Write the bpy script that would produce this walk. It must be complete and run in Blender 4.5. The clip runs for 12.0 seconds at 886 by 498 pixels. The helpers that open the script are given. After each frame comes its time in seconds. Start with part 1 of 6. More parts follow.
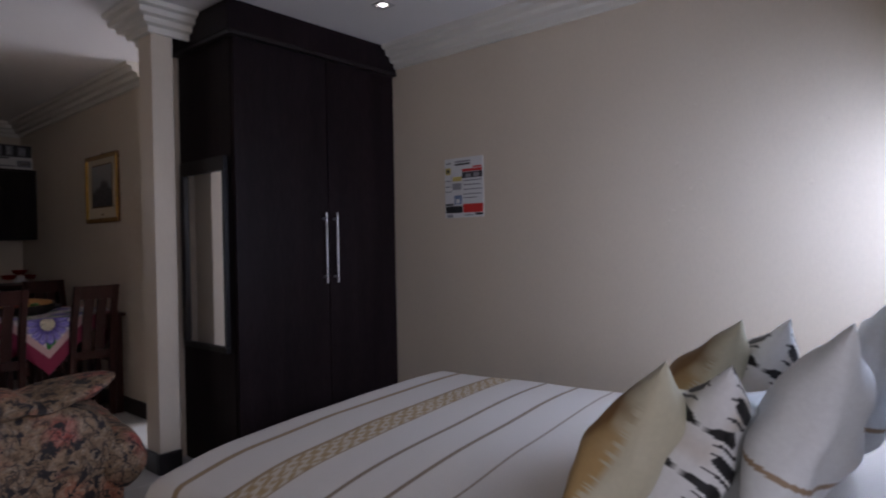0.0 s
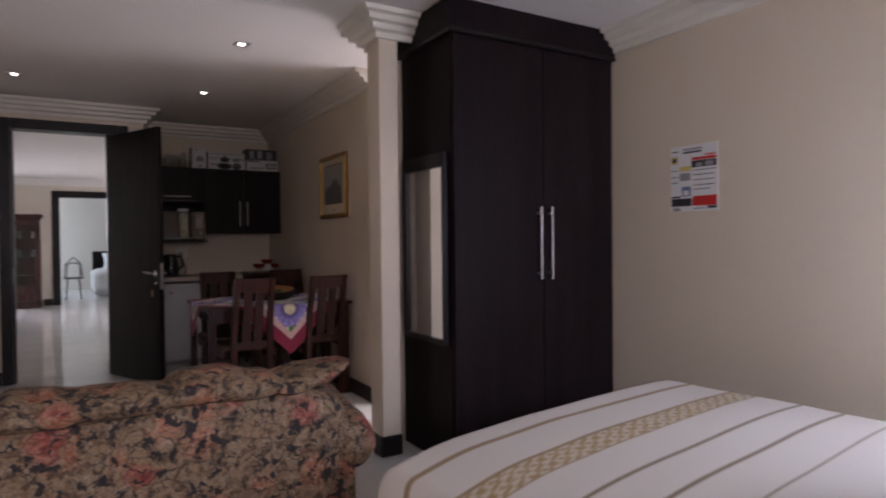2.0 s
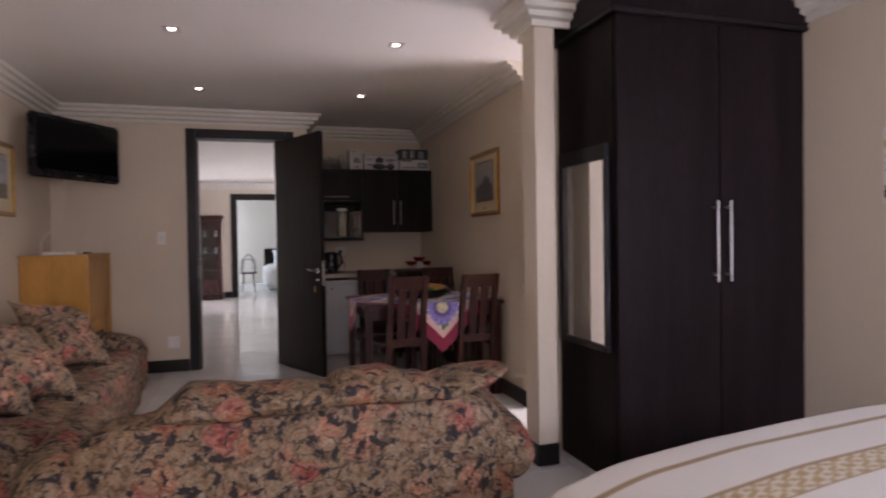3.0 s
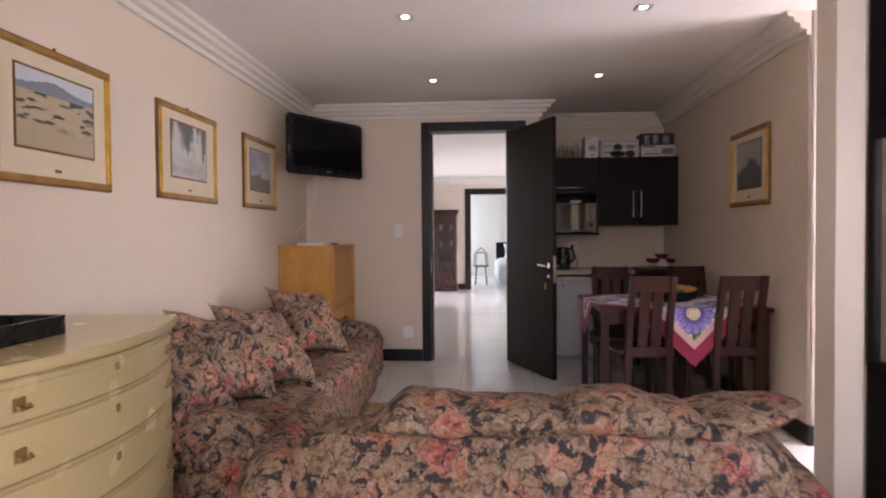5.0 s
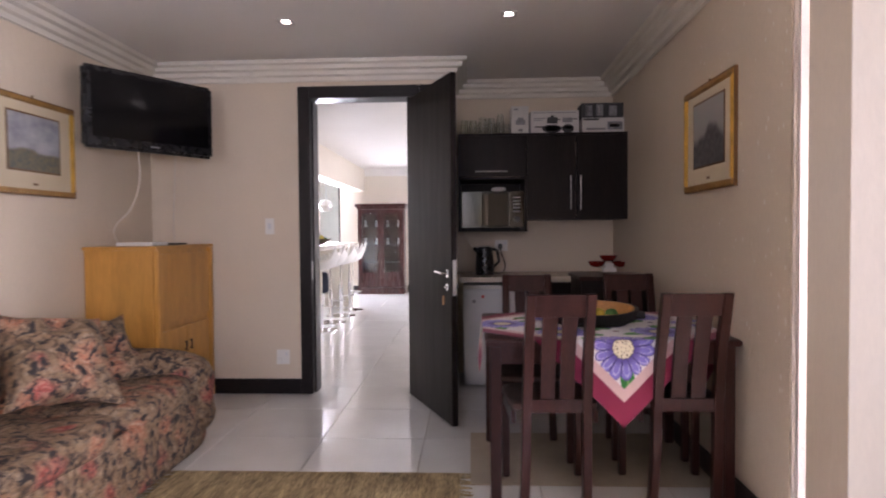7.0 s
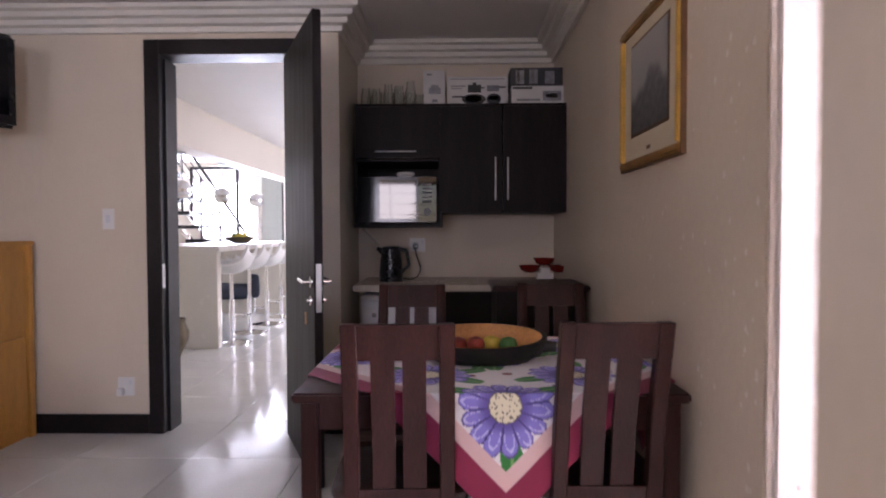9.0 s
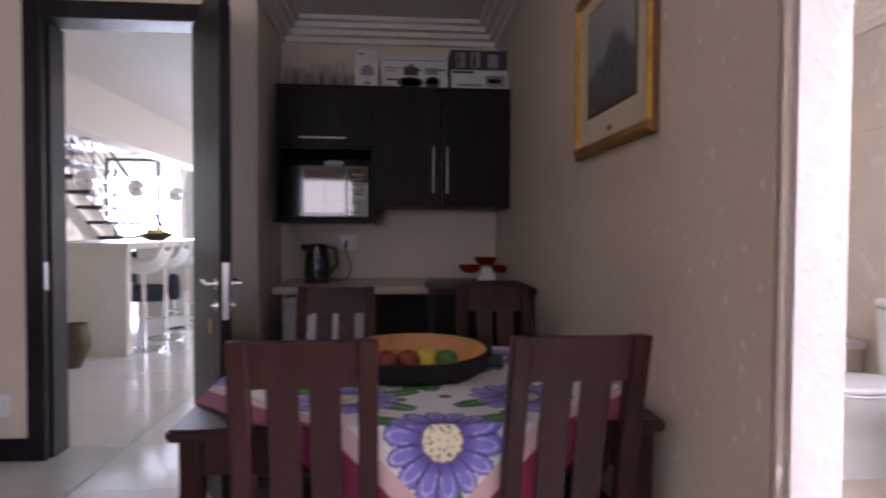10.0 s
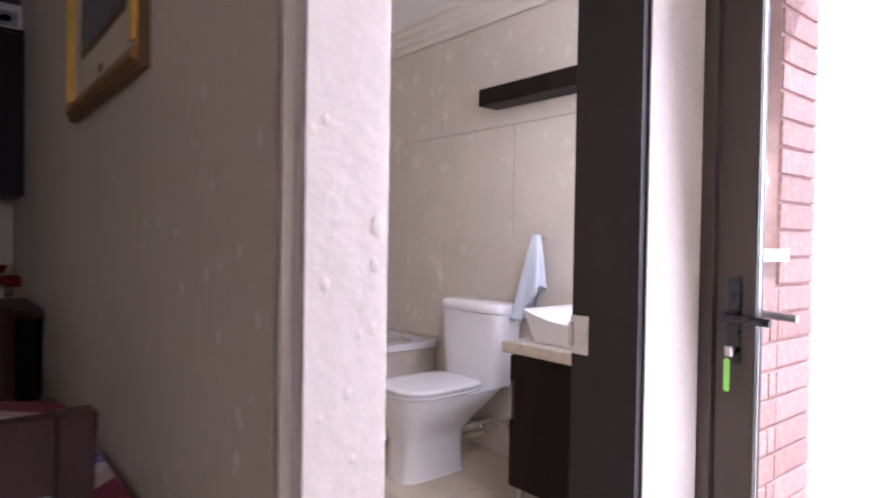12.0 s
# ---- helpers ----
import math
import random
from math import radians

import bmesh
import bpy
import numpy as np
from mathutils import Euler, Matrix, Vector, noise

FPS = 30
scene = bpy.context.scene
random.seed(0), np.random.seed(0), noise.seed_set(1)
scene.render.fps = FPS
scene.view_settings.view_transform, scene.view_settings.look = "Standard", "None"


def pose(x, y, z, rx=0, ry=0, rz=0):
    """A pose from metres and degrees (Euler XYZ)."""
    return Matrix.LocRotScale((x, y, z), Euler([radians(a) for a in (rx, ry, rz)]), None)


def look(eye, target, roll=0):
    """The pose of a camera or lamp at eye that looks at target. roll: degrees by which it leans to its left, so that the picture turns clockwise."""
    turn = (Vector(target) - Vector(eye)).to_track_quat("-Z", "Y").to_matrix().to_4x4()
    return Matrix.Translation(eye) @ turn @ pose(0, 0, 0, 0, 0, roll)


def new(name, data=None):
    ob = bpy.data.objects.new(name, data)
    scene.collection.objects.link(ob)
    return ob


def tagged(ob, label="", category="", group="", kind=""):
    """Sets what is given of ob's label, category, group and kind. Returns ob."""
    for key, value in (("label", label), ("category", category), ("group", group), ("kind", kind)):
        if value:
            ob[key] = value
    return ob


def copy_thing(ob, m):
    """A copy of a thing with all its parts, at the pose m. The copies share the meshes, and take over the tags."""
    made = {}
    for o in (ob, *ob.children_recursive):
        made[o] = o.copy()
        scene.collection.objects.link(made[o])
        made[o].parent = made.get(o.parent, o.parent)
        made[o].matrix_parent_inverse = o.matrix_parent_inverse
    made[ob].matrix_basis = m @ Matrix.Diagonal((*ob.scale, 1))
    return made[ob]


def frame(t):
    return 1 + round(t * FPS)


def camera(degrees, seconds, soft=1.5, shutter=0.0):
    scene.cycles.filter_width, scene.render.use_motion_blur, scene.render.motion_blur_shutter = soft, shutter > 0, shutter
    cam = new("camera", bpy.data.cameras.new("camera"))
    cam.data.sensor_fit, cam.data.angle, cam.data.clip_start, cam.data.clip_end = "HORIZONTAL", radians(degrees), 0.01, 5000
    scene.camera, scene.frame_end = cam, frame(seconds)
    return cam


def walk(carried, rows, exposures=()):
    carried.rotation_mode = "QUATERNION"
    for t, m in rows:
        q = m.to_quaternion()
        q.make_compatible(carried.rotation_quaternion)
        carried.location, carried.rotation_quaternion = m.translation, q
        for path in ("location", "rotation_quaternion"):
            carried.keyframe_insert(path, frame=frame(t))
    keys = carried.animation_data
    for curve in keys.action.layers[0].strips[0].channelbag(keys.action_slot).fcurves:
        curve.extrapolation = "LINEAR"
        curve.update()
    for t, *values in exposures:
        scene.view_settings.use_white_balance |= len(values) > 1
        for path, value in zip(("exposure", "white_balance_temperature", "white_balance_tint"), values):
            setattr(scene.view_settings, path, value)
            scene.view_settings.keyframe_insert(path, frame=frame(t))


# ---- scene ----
cam = camera(71.4, 12.0, soft=2.0, shutter=0.5)
PATH = [
    (0, (-0.035, -1.109, 1.21), (1.474, 0.203, 1.188), -1.0),
    (0.5, (-0.023, -1.088, 1.205), (1.38, 0.337, 1.187), -0.8),
    (1, (-0.024, -1.083, 1.209), (1.289, 0.426, 1.187), -0.8),
    (1.5, (-0.036, -1.047, 1.205), (1.149, 0.564, 1.181), -0.6),
    (2, (-0.034, -0.96, 1.22), (0.988, 0.759, 1.187), -0.6),
    (2.5, (-0.019, -0.865, 1.233), (0.812, 0.954, 1.195), -0.7),
    (3, (-0.022, -0.809, 1.231), (0.571, 1.101, 1.193), -0.9),
    (3.5, (-0.052, -0.803, 1.224), (0.336, 1.159, 1.188), -0.6),
    (5.5, (0.096, -0.141, 1.22), (-0.094, 1.85, 1.172), -0.5),
    (6, (0.273, 0.231, 1.21), (0.097, 2.223, 1.157), -0.4),
    (6.5, (0.469, 0.617, 1.21), (0.335, 2.611, 1.155), -0.5),
    (7, (0.68, 0.924, 1.218), (0.59, 2.921, 1.16), -0.5),
    (7.5, (0.861, 1.208, 1.212), (0.796, 3.206, 1.153), -0.5),
    (8.0, (1.055, 1.395, 1.207), (1.005, 3.394, 1.149), -0.4),
    (8.5, (1.165, 1.61, 1.2), (1.122, 3.609, 1.142), -0.3),
    (9.0, (1.19, 1.92, 1.187), (1.156, 3.919, 1.129), -0.2),
    (9.5, (1.172, 2.18, 1.174), (1.145, 4.179, 1.116), -0.1),
    (10, (1.22, 2.264, 1.165), (1.384, 4.257, 1.108), 0.3),
    (10.5, (1.295, 2.383, 1.157), (1.741, 4.332, 1.102), 0.6),
    (11, (1.386, 2.486, 1.158), (2.16, 4.329, 1.106), 0.8),
    (11.5, (1.485, 2.6, 1.157), (2.601, 4.259, 1.111), 1.0),
    (12, (1.608, 2.693, 1.154), (2.877, 4.239, 1.12), 0.9),
]
EXPOSURES = [(0, -1.24, 5950, 22), (1.5, -0.72, 6350, 26), (2.5, -0.22, 6600, 28), (3.5, 0.22, 6750, 30), (5.5, 0.72, 6620, 30), (6.5, 0.90, 6450, 28),
             (7.5, 0.95, 6300, 28), (9.5, 0.67, 6000, 30), (10.5, 0.36, 5850, 30), (12, 0.08, 5720, 28)]
walk(cam, [(t, look(eye, target, roll)) for t, eye, target, roll in PATH], EXPOSURES)


# ---- world, sun, large lights ----
world = bpy.data.worlds.new("world")
scene.world = world
world.use_nodes = True
wn = world.node_tree
bg = wn.nodes["Background"]
sky = wn.nodes.new("ShaderNodeTexSky")
sky.sky_type, sky.sun_disc = "NISHITA", False
SUN_EL, SUN_AZ = 50.0, 132.0          # azimuth from +y towards +x
sky.sun_elevation, sky.sun_rotation = radians(SUN_EL), radians(SUN_AZ)
wn.links.new(sky.outputs[0], bg.inputs[0])
bg.inputs[1].default_value = 0.15


def lamp(name, kind, energy, m, color=(1, 1, 1), size=None, angle=None):
    data = bpy.data.lights.new(name, kind)
    data.energy, data.color = energy, color
    if size:
        data.shape, data.size, data.size_y = "RECTANGLE", size[0], size[1]
    if angle is not None:
        data.angle = radians(angle)
    ob = new(name, data)
    ob.matrix_world = m
    return ob


sun_dir = Vector((math.sin(radians(SUN_AZ)) * math.cos(radians(SUN_EL)), math.cos(radians(SUN_AZ)) * math.cos(radians(SUN_EL)), math.sin(radians(SUN_EL))))
lamp("sun", "SUN", 5.0, look(sun_dir * 20, (0, 0, 0)), (1.0, 0.95, 0.88), angle=0.5)
# daylight in the window openings, and an added fill light in the hall
lamp("bedroom_window_light", "AREA", 46, look((2.3, -1.285, 1.36), (2.38, -0.45, 0.80)), (0.70, 0.82, 1.0), (0.70, 0.62))
lamp("living_window_light", "AREA", 26, look((-0.2, -2.16, 1.5), (0.25, 0, 1.36)), (0.98, 0.97, 1.0), (1.4, 1.15))
lamp("garden_door_light", "AREA", 38, look((2.955, 2.86, 1.08), (0, 2.86, 0.55)), (0.97, 0.97, 1.0), (0.58, 1.8))
lamp("stair_window_light", "AREA", 165, look((-2.84, 13.22, 1.4), (-2.4, 0, 1.0)), (0.84, 0.92, 1.0), (1.7, 2.0))
# fill lamp added to brighten the hall from its unseen side
lamp("hall_side_light", "AREA", 30, look((3.4, 10.4, 1.5), (0, 10.4, 1.2)), (0.95, 0.97, 1.0), (2.4, 1.8))
lamp("far_window_light", "AREA", 75, look((-2.35, 16.3, 1.5), (0, 16.3, 1.2)), (0.62, 0.83, 1.0), (1.8, 1.6))
lamp("bathroom_window_light", "AREA", 26, look((3.3, 3.70, 1.75), (3.1, 5.4, 0.9)), (1.0, 0.98, 0.95), (0.9, 0.9))


# ---- materials ----
def material(name, color, rough=0.6, metal=0.0, spots=0.0, scale=6.0, grain=0.0, grain_scale=120.0, bump=0.0, bump_scale=60.0, stretch=(1, 1, 1), coat=0.0, vary=0.0, spec=0.5):
    """A surface with stains at one scale, grain at another and fine relief."""
    m = bpy.data.materials.new(name)
    m.use_nodes = True
    t = m.node_tree
    b = t.nodes["Principled BSDF"]
    b.inputs["Roughness"].default_value, b.inputs["Metallic"].default_value = rough, metal
    b.inputs["Coat Weight"].default_value = coat
    b.inputs["Specular IOR Level"].default_value = spec
    co = t.nodes.new("ShaderNodeTexCoord")
    mp = t.nodes.new("ShaderNodeMapping")
    mp.inputs["Scale"].default_value = stretch
    t.links.new(co.outputs["Object"], mp.inputs["Vector"])
    rgb = t.nodes.new("ShaderNodeRGB")
    rgb.outputs[0].default_value = (*color, 1)
    last = rgb.outputs[0]
    for amount, sc, det in ((spots, scale, 3), (grain, grain_scale, 2)):
        if amount:
            n = t.nodes.new("ShaderNodeTexNoise")
            n.inputs["Scale"].default_value, n.inputs["Detail"].default_value = sc, det
            t.links.new(mp.outputs[0], n.inputs["Vector"])
            r = t.nodes.new("ShaderNodeMapRange")
            r.inputs["From Min"].default_value, r.inputs["From Max"].default_value = 0.3, 0.7
            r.inputs["To Min"].default_value, r.inputs["To Max"].default_value = 1 - amount, 1 + amount
            t.links.new(n.outputs[0], r.inputs["Value"])
            v = t.nodes.new("ShaderNodeVectorMath")
            v.operation = "SCALE"
            t.links.new(last, v.inputs[0])
            t.links.new(r.outputs[0], v.inputs["Scale"])
            last = v.outputs[0]
    if vary:
        oi = t.nodes.new("ShaderNodeObjectInfo")
        r = t.nodes.new("ShaderNodeMapRange")
        r.inputs["To Min"].default_value, r.inputs["To Max"].default_value = 1 - vary, 1 + vary
        t.links.new(oi.outputs["Random"], r.inputs["Value"])
        v = t.nodes.new("ShaderNodeVectorMath")
        v.operation = "SCALE"
        t.links.new(last, v.inputs[0])
        t.links.new(r.outputs[0], v.inputs["Scale"])
        last = v.outputs[0]
    t.links.new(last, b.inputs["Base Color"])
    if spots:
        n2 = t.nodes.new("ShaderNodeTexNoise")
        n2.inputs["Scale"].default_value = scale * 2.3
        t.links.new(mp.outputs[0], n2.inputs["Vector"])
        r2 = t.nodes.new("ShaderNodeMapRange")
        r2.inputs["To Min"].default_value, r2.inputs["To Max"].default_value = max(0.02, rough - 0.08), min(1, rough + 0.08)
        t.links.new(n2.outputs[0], r2.inputs["Value"])
        t.links.new(r2.outputs[0], b.inputs["Roughness"])
    if bump:
        n = t.nodes.new("ShaderNodeTexNoise")
        n.inputs["Scale"].default_value, n.inputs["Detail"].default_value = bump_scale, 4
        t.links.new(mp.outputs[0], n.inputs["Vector"])
        bp = t.nodes.new("ShaderNodeBump")
        bp.inputs["Strength"].default_value, bp.inputs["Distance"].default_value = bump, 0.01
        t.links.new(n.outputs[0], bp.inputs["Height"])
        t.links.new(bp.outputs[0], b.inputs["Normal"])
    return m


def painted(name, rough=0.6, bump=0.0, bump_scale=300.0, grain=0.08, sheen=0.0):
    """Colours printed on the mesh (attribute Col), with a weave over them."""
    m = bpy.data.materials.new(name)
    m.use_nodes = True
    t = m.node_tree
    b = t.nodes["Principled BSDF"]
    b.inputs["Roughness"].default_value = rough
    b.inputs["Sheen Weight"].default_value = sheen
    a = t.nodes.new("ShaderNodeAttribute")
    a.attribute_name = "Col"
    co = t.nodes.new("ShaderNodeTexCoord")
    n = t.nodes.new("ShaderNodeTexNoise")
    n.inputs["Scale"].default_value, n.inputs["Detail"].default_value = bump_scale, 3
    t.links.new(co.outputs["Object"], n.inputs["Vector"])
    r = t.nodes.new("ShaderNodeMapRange")
    r.inputs["To Min"].default_value, r.inputs["To Max"].default_value = 1 - grain, 1 + grain
    t.links.new(n.outputs[0], r.inputs["Value"])
    v = t.nodes.new("ShaderNodeVectorMath")
    v.operation = "SCALE"
    t.links.new(a.outputs["Color"], v.inputs[0])
    t.links.new(r.outputs[0], v.inputs["Scale"])
    t.links.new(v.outputs[0], b.inputs["Base Color"])
    if bump:
        bp = t.nodes.new("ShaderNodeBump")
        bp.inputs["Strength"].default_value, bp.inputs["Distance"].default_value = bump, 0.004
        t.links.new(n.outputs[0], bp.inputs["Height"])
        t.links.new(bp.outputs[0], b.inputs["Normal"])
    return m


def floral(name):
    """Chintz: peach and red blooms, grey-olive leaves on a near-black ground, in uneven patches."""
    m = bpy.data.materials.new(name)
    m.use_nodes = True
    t = m.node_tree
    b = t.nodes["Principled BSDF"]
    b.inputs["Roughness"].default_value = 0.75
    co = t.nodes.new("ShaderNodeTexCoord")
    warp = t.nodes.new("ShaderNodeTexNoise")
    warp.inputs["Scale"].default_value, warp.inputs["Detail"].default_value = 16.0, 4
    t.links.new(co.outputs["Object"], warp.inputs["Vector"])
    w1 = t.nodes.new("ShaderNodeVectorMath")
    w1.operation = "MULTIPLY_ADD"
    w1.inputs[1].default_value = (0.10, 0.10, 0.10)
    t.links.new(warp.outputs["Color"], w1.inputs[0])
    t.links.new(co.outputs["Object"], w1.inputs[2])

    def cells(scale, seed_shift):
        add = t.nodes.new("ShaderNodeVectorMath")
        add.inputs[1].default_value = (seed_shift, seed_shift * 1.7, seed_shift * 0.6)
        t.links.new(w1.outputs[0], add.inputs[0])
        v = t.nodes.new("ShaderNodeTexVoronoi")
        v.inputs["Scale"].default_value = scale
        t.links.new(add.outputs[0], v.inputs["Vector"])
        return v

    def ramp(source, stops, constant=True):
        r = t.nodes.new("ShaderNodeValToRGB")
        r.color_ramp.interpolation = "CONSTANT" if constant else "LINEAR"
        while len(r.color_ramp.elements) < len(stops):
            r.color_ramp.elements.new(0.5)
        for e, (p, c) in zip(r.color_ramp.elements, stops):
            e.position, e.color = p, (*c, 1)
        t.links.new(source, r.inputs[0])
        return r

    def mix(f, a, c):
        x = t.nodes.new("ShaderNodeMix")
        x.data_type = "RGBA"
        t.links.new(f, x.inputs[0])
        t.links.new(a, x.inputs[6])
        t.links.new(c, x.inputs[7])
        return x.outputs[2]

    def cloud(scale, detail, shift, rough=0.55):
        add = t.nodes.new("ShaderNodeVectorMath")
        add.inputs[1].default_value = (shift, -shift * 0.7, shift * 1.3)
        t.links.new(w1.outputs[0], add.inputs[0])
        n = t.nodes.new("ShaderNodeTexNoise")
        n.inputs["Scale"].default_value, n.inputs["Detail"].default_value, n.inputs["Roughness"].default_value = scale, detail, rough
        t.links.new(add.outputs[0], n.inputs["Vector"])
        return n.outputs[0]

    def times(a, c):
        m2 = t.nodes.new("ShaderNodeMath")
        m2.operation = "MULTIPLY"
        t.links.new(a, m2.inputs[0])
        t.links.new(c, m2.inputs[1])
        return m2.outputs[0]

    # soft leaves and pale sprays over the whole cloth
    leaf = ramp(cloud(34, 3, 2.0), [(0.30, (0.11, 0.068, 0.038)), (0.42, (0.25, 0.16, 0.09)), (0.52, (0.38, 0.255, 0.155)), (0.60, (0.31, 0.235, 0.165)), (0.70, (0.52, 0.385, 0.265))], False)
    # blooms of a hand's width with darker hearts
    big = cells(7.2, 3.1)
    sep2 = t.nodes.new("ShaderNodeSeparateColor")
    t.links.new(big.outputs["Color"], sep2.inputs[0])
    petal = cloud(40, 2, 5.0)
    peach = ramp(petal, [(0.32, (0.34, 0.10, 0.055)), (0.45, (0.52, 0.205, 0.115)), (0.56, (0.58, 0.30, 0.19)), (0.68, (0.62, 0.42, 0.31))], False)
    red = ramp(petal, [(0.34, (0.22, 0.03, 0.025)), (0.48, (0.44, 0.08, 0.06)), (0.62, (0.55, 0.22, 0.17))], False)
    kind = ramp(sep2.outputs[0], [(0.0, (0, 0, 0)), (0.70, (1, 1, 1))])
    inside = ramp(big.outputs["Distance"], [(0.0, (1, 1, 1)), (0.26, (0.9, 0.9, 0.9)), (0.56, (0, 0, 0))], False)
    pick = ramp(sep2.outputs[1], [(0.0, (0, 0, 0)), (0.22, (1, 1, 1))])
    bloom = times(inside.outputs[0], pick.outputs[0])
    # dark ground showing in irregular gaps
    edge = t.nodes.new("ShaderNodeTexVoronoi")
    edge.feature = "DISTANCE_TO_EDGE"
    edge.inputs["Scale"].default_value = 21.0
    t.links.new(w1.outputs[0], edge.inputs["Vector"])
    seam = ramp(edge.outputs["Distance"], [(0.0, (0.9, 0.9, 0.9)), (0.03, (0.7, 0.7, 0.7)), (0.09, (0, 0, 0))], False)
    where = ramp(cloud(11, 3, 8.0), [(0.0, (1, 1, 1)), (0.44, (1, 1, 1)), (0.58, (0.10, 0.10, 0.10))], False)
    gaps = ramp(cloud(24, 3, 11.0), [(0.0, (1, 1, 1)), (0.405, (1, 1, 1)), (0.455, (0, 0, 0))], False)
    dark = t.nodes.new("ShaderNodeMath")
    dark.operation = "MAXIMUM"
    t.links.new(gaps.outputs[0], dark.inputs[0])
    t.links.new(times(seam.outputs[0], where.outputs[0]), dark.inputs[1])
    ground = t.nodes.new("ShaderNodeRGB")
    ground.outputs[0].default_value = (0.030, 0.024, 0.025, 1)
    grain = t.nodes.new("ShaderNodeTexNoise")
    grain.inputs["Scale"].default_value, grain.inputs["Detail"].default_value = 120, 3
    t.links.new(co.outputs["Object"], grain.inputs["Vector"])
    shade = ramp(grain.outputs[0], [(0.30, (0.50, 0.48, 0.46)), (0.55, (0.82, 0.80, 0.78)), (0.75, (0.95, 0.93, 0.91))], False)
    v = t.nodes.new("ShaderNodeVectorMath")
    v.operation = "MULTIPLY"
    t.links.new(mix(dark.outputs[0], mix(bloom, leaf.outputs[0], mix(kind.outputs[0], peach.outputs[0], red.outputs[0])), ground.outputs[0]), v.inputs[0])
    t.links.new(shade.outputs[0], v.inputs[1])
    t.links.new(v.outputs[0], b.inputs["Base Color"])
    fine = t.nodes.new("ShaderNodeTexNoise")
    fine.inputs["Scale"].default_value = 22
    t.links.new(co.outputs["Object"], fine.inputs["Vector"])
    bp = t.nodes.new("ShaderNodeBump")
    bp.inputs["Strength"].default_value, bp.inputs["Distance"].default_value = 0.5, 0.012
    t.links.new(fine.outputs[0], bp.inputs["Height"])
    t.links.new(bp.outputs[0], b.inputs["Normal"])
    return m


def glass(name, tint=(1, 1, 1), rough=0.0):
    m = bpy.data.materials.new(name)
    m.use_nodes = True
    b = m.node_tree.nodes["Principled BSDF"]
    b.inputs["Base Color"].default_value = (*tint, 1)
    b.inputs["Transmission Weight"].default_value, b.inputs["Roughness"].default_value, b.inputs["IOR"].default_value = 1.0, rough, 1.45
    return m


def glowing(name, color, strength):
    m = bpy.data.materials.new(name)
    m.use_nodes = True
    b = m.node_tree.nodes["Principled BSDF"]
    b.inputs["Emission Color"].default_value, b.inputs["Emission Strength"].default_value = (*color, 1), strength
    return m


WALL = material("cream_wall_paint", (0.67, 0.57, 0.445), 0.55, spots=0.03, scale=1.6, grain=0.02, bump=0.22, bump_scale=26, stretch=(1, 1, 0.35))
WALL_STREAK = material("cream_wall_paint_with_runs", (0.67, 0.57, 0.445), 0.5, spots=0.03, scale=1.6, grain=0.03, bump=0.28, bump_scale=42, stretch=(1, 1, 0.4))
WALL_HALL = material("white_wall_paint", (0.72, 0.655, 0.56), 0.6, spots=0.02, scale=1.5, bump=0.1, bump_scale=40)
CEIL = material("white_ceiling_paint", (0.78, 0.755, 0.72), 0.7, spots=0.02, scale=1.2, bump=0.04, bump_scale=120)
CORN = material("cream_cornice_paint", (0.72, 0.68, 0.60), 0.55, spots=0.03, scale=5)
PLASTER = material("scuffed_plaster", (0.53, 0.475, 0.44), 0.6, spots=0.05, scale=7, grain=0.03, bump=0.35, bump_scale=18)
TILE = material("glazed_floor_tile", (0.76, 0.76, 0.74), 0.13, spec=0.9, spots=0.04, scale=3.0, grain=0.03, grain_scale=90, vary=0.025)
GROUT = material("tile_grout", (0.40, 0.37, 0.33), 0.8, spots=0.1, scale=9)
PALEFLECK = material("pale_paint_fleck", (0.78, 0.72, 0.63), 0.4, spots=0.05)
WENGE = material("wenge_veneer", (0.013, 0.009, 0.008), 0.44, spots=0.25, scale=2, grain=0.25, grain_scale=30, stretch=(5, 5, 0.5), spec=0.12)
WENGE_W = material("wenge_wardrobe_veneer", (0.013, 0.008, 0.009), 0.42, spots=0.25, scale=2, grain=0.25, grain_scale=30, stretch=(5, 5, 0.5), spec=0.10)
WENGE_H = material("wenge_trim", (0.012, 0.009, 0.009), 0.36, spots=0.25, scale=4, grain=0.2, grain_scale=50, spec=0.3)
CHAIRWOOD = material("mahogany_stain", (0.034, 0.0105, 0.008), 0.36, spots=0.25, scale=4, grain=0.25, grain_scale=40, stretch=(5, 5, 0.6), spec=0.22)
REDWOOD = material("red_mahogany", (0.042, 0.009, 0.008), 0.28, spots=0.3, scale=4, grain=0.3, grain_scale=40, stretch=(4, 4, 0.6))
PINE = material("yellow_varnished_pine", (0.55, 0.27, 0.055), 0.38, spots=0.12, scale=3, grain=0.10, grain_scale=30, stretch=(5, 5, 0.5))
CREAMLAC = material("cream_lacquer", (0.56, 0.455, 0.225), 0.25, spots=0.05, scale=3, grain=0.03, coat=0.3)
CREAMEDGE = material("gilded_cream_edge", (0.26, 0.17, 0.06), 0.35, spots=0.15, scale=14)
GILT = material("gilt_frame", (0.62, 0.37, 0.07), 0.34, metal=0.35, spots=0.2, scale=12, grain=0.1)
GILTRAIL = material("browned_gilt_rail", (0.34, 0.18, 0.045), 0.4, metal=0.25, spots=0.25, scale=12, grain=0.1)
GILTDARK = material("brown_frame_edge", (0.16, 0.075, 0.025), 0.45, spots=0.2, scale=14)
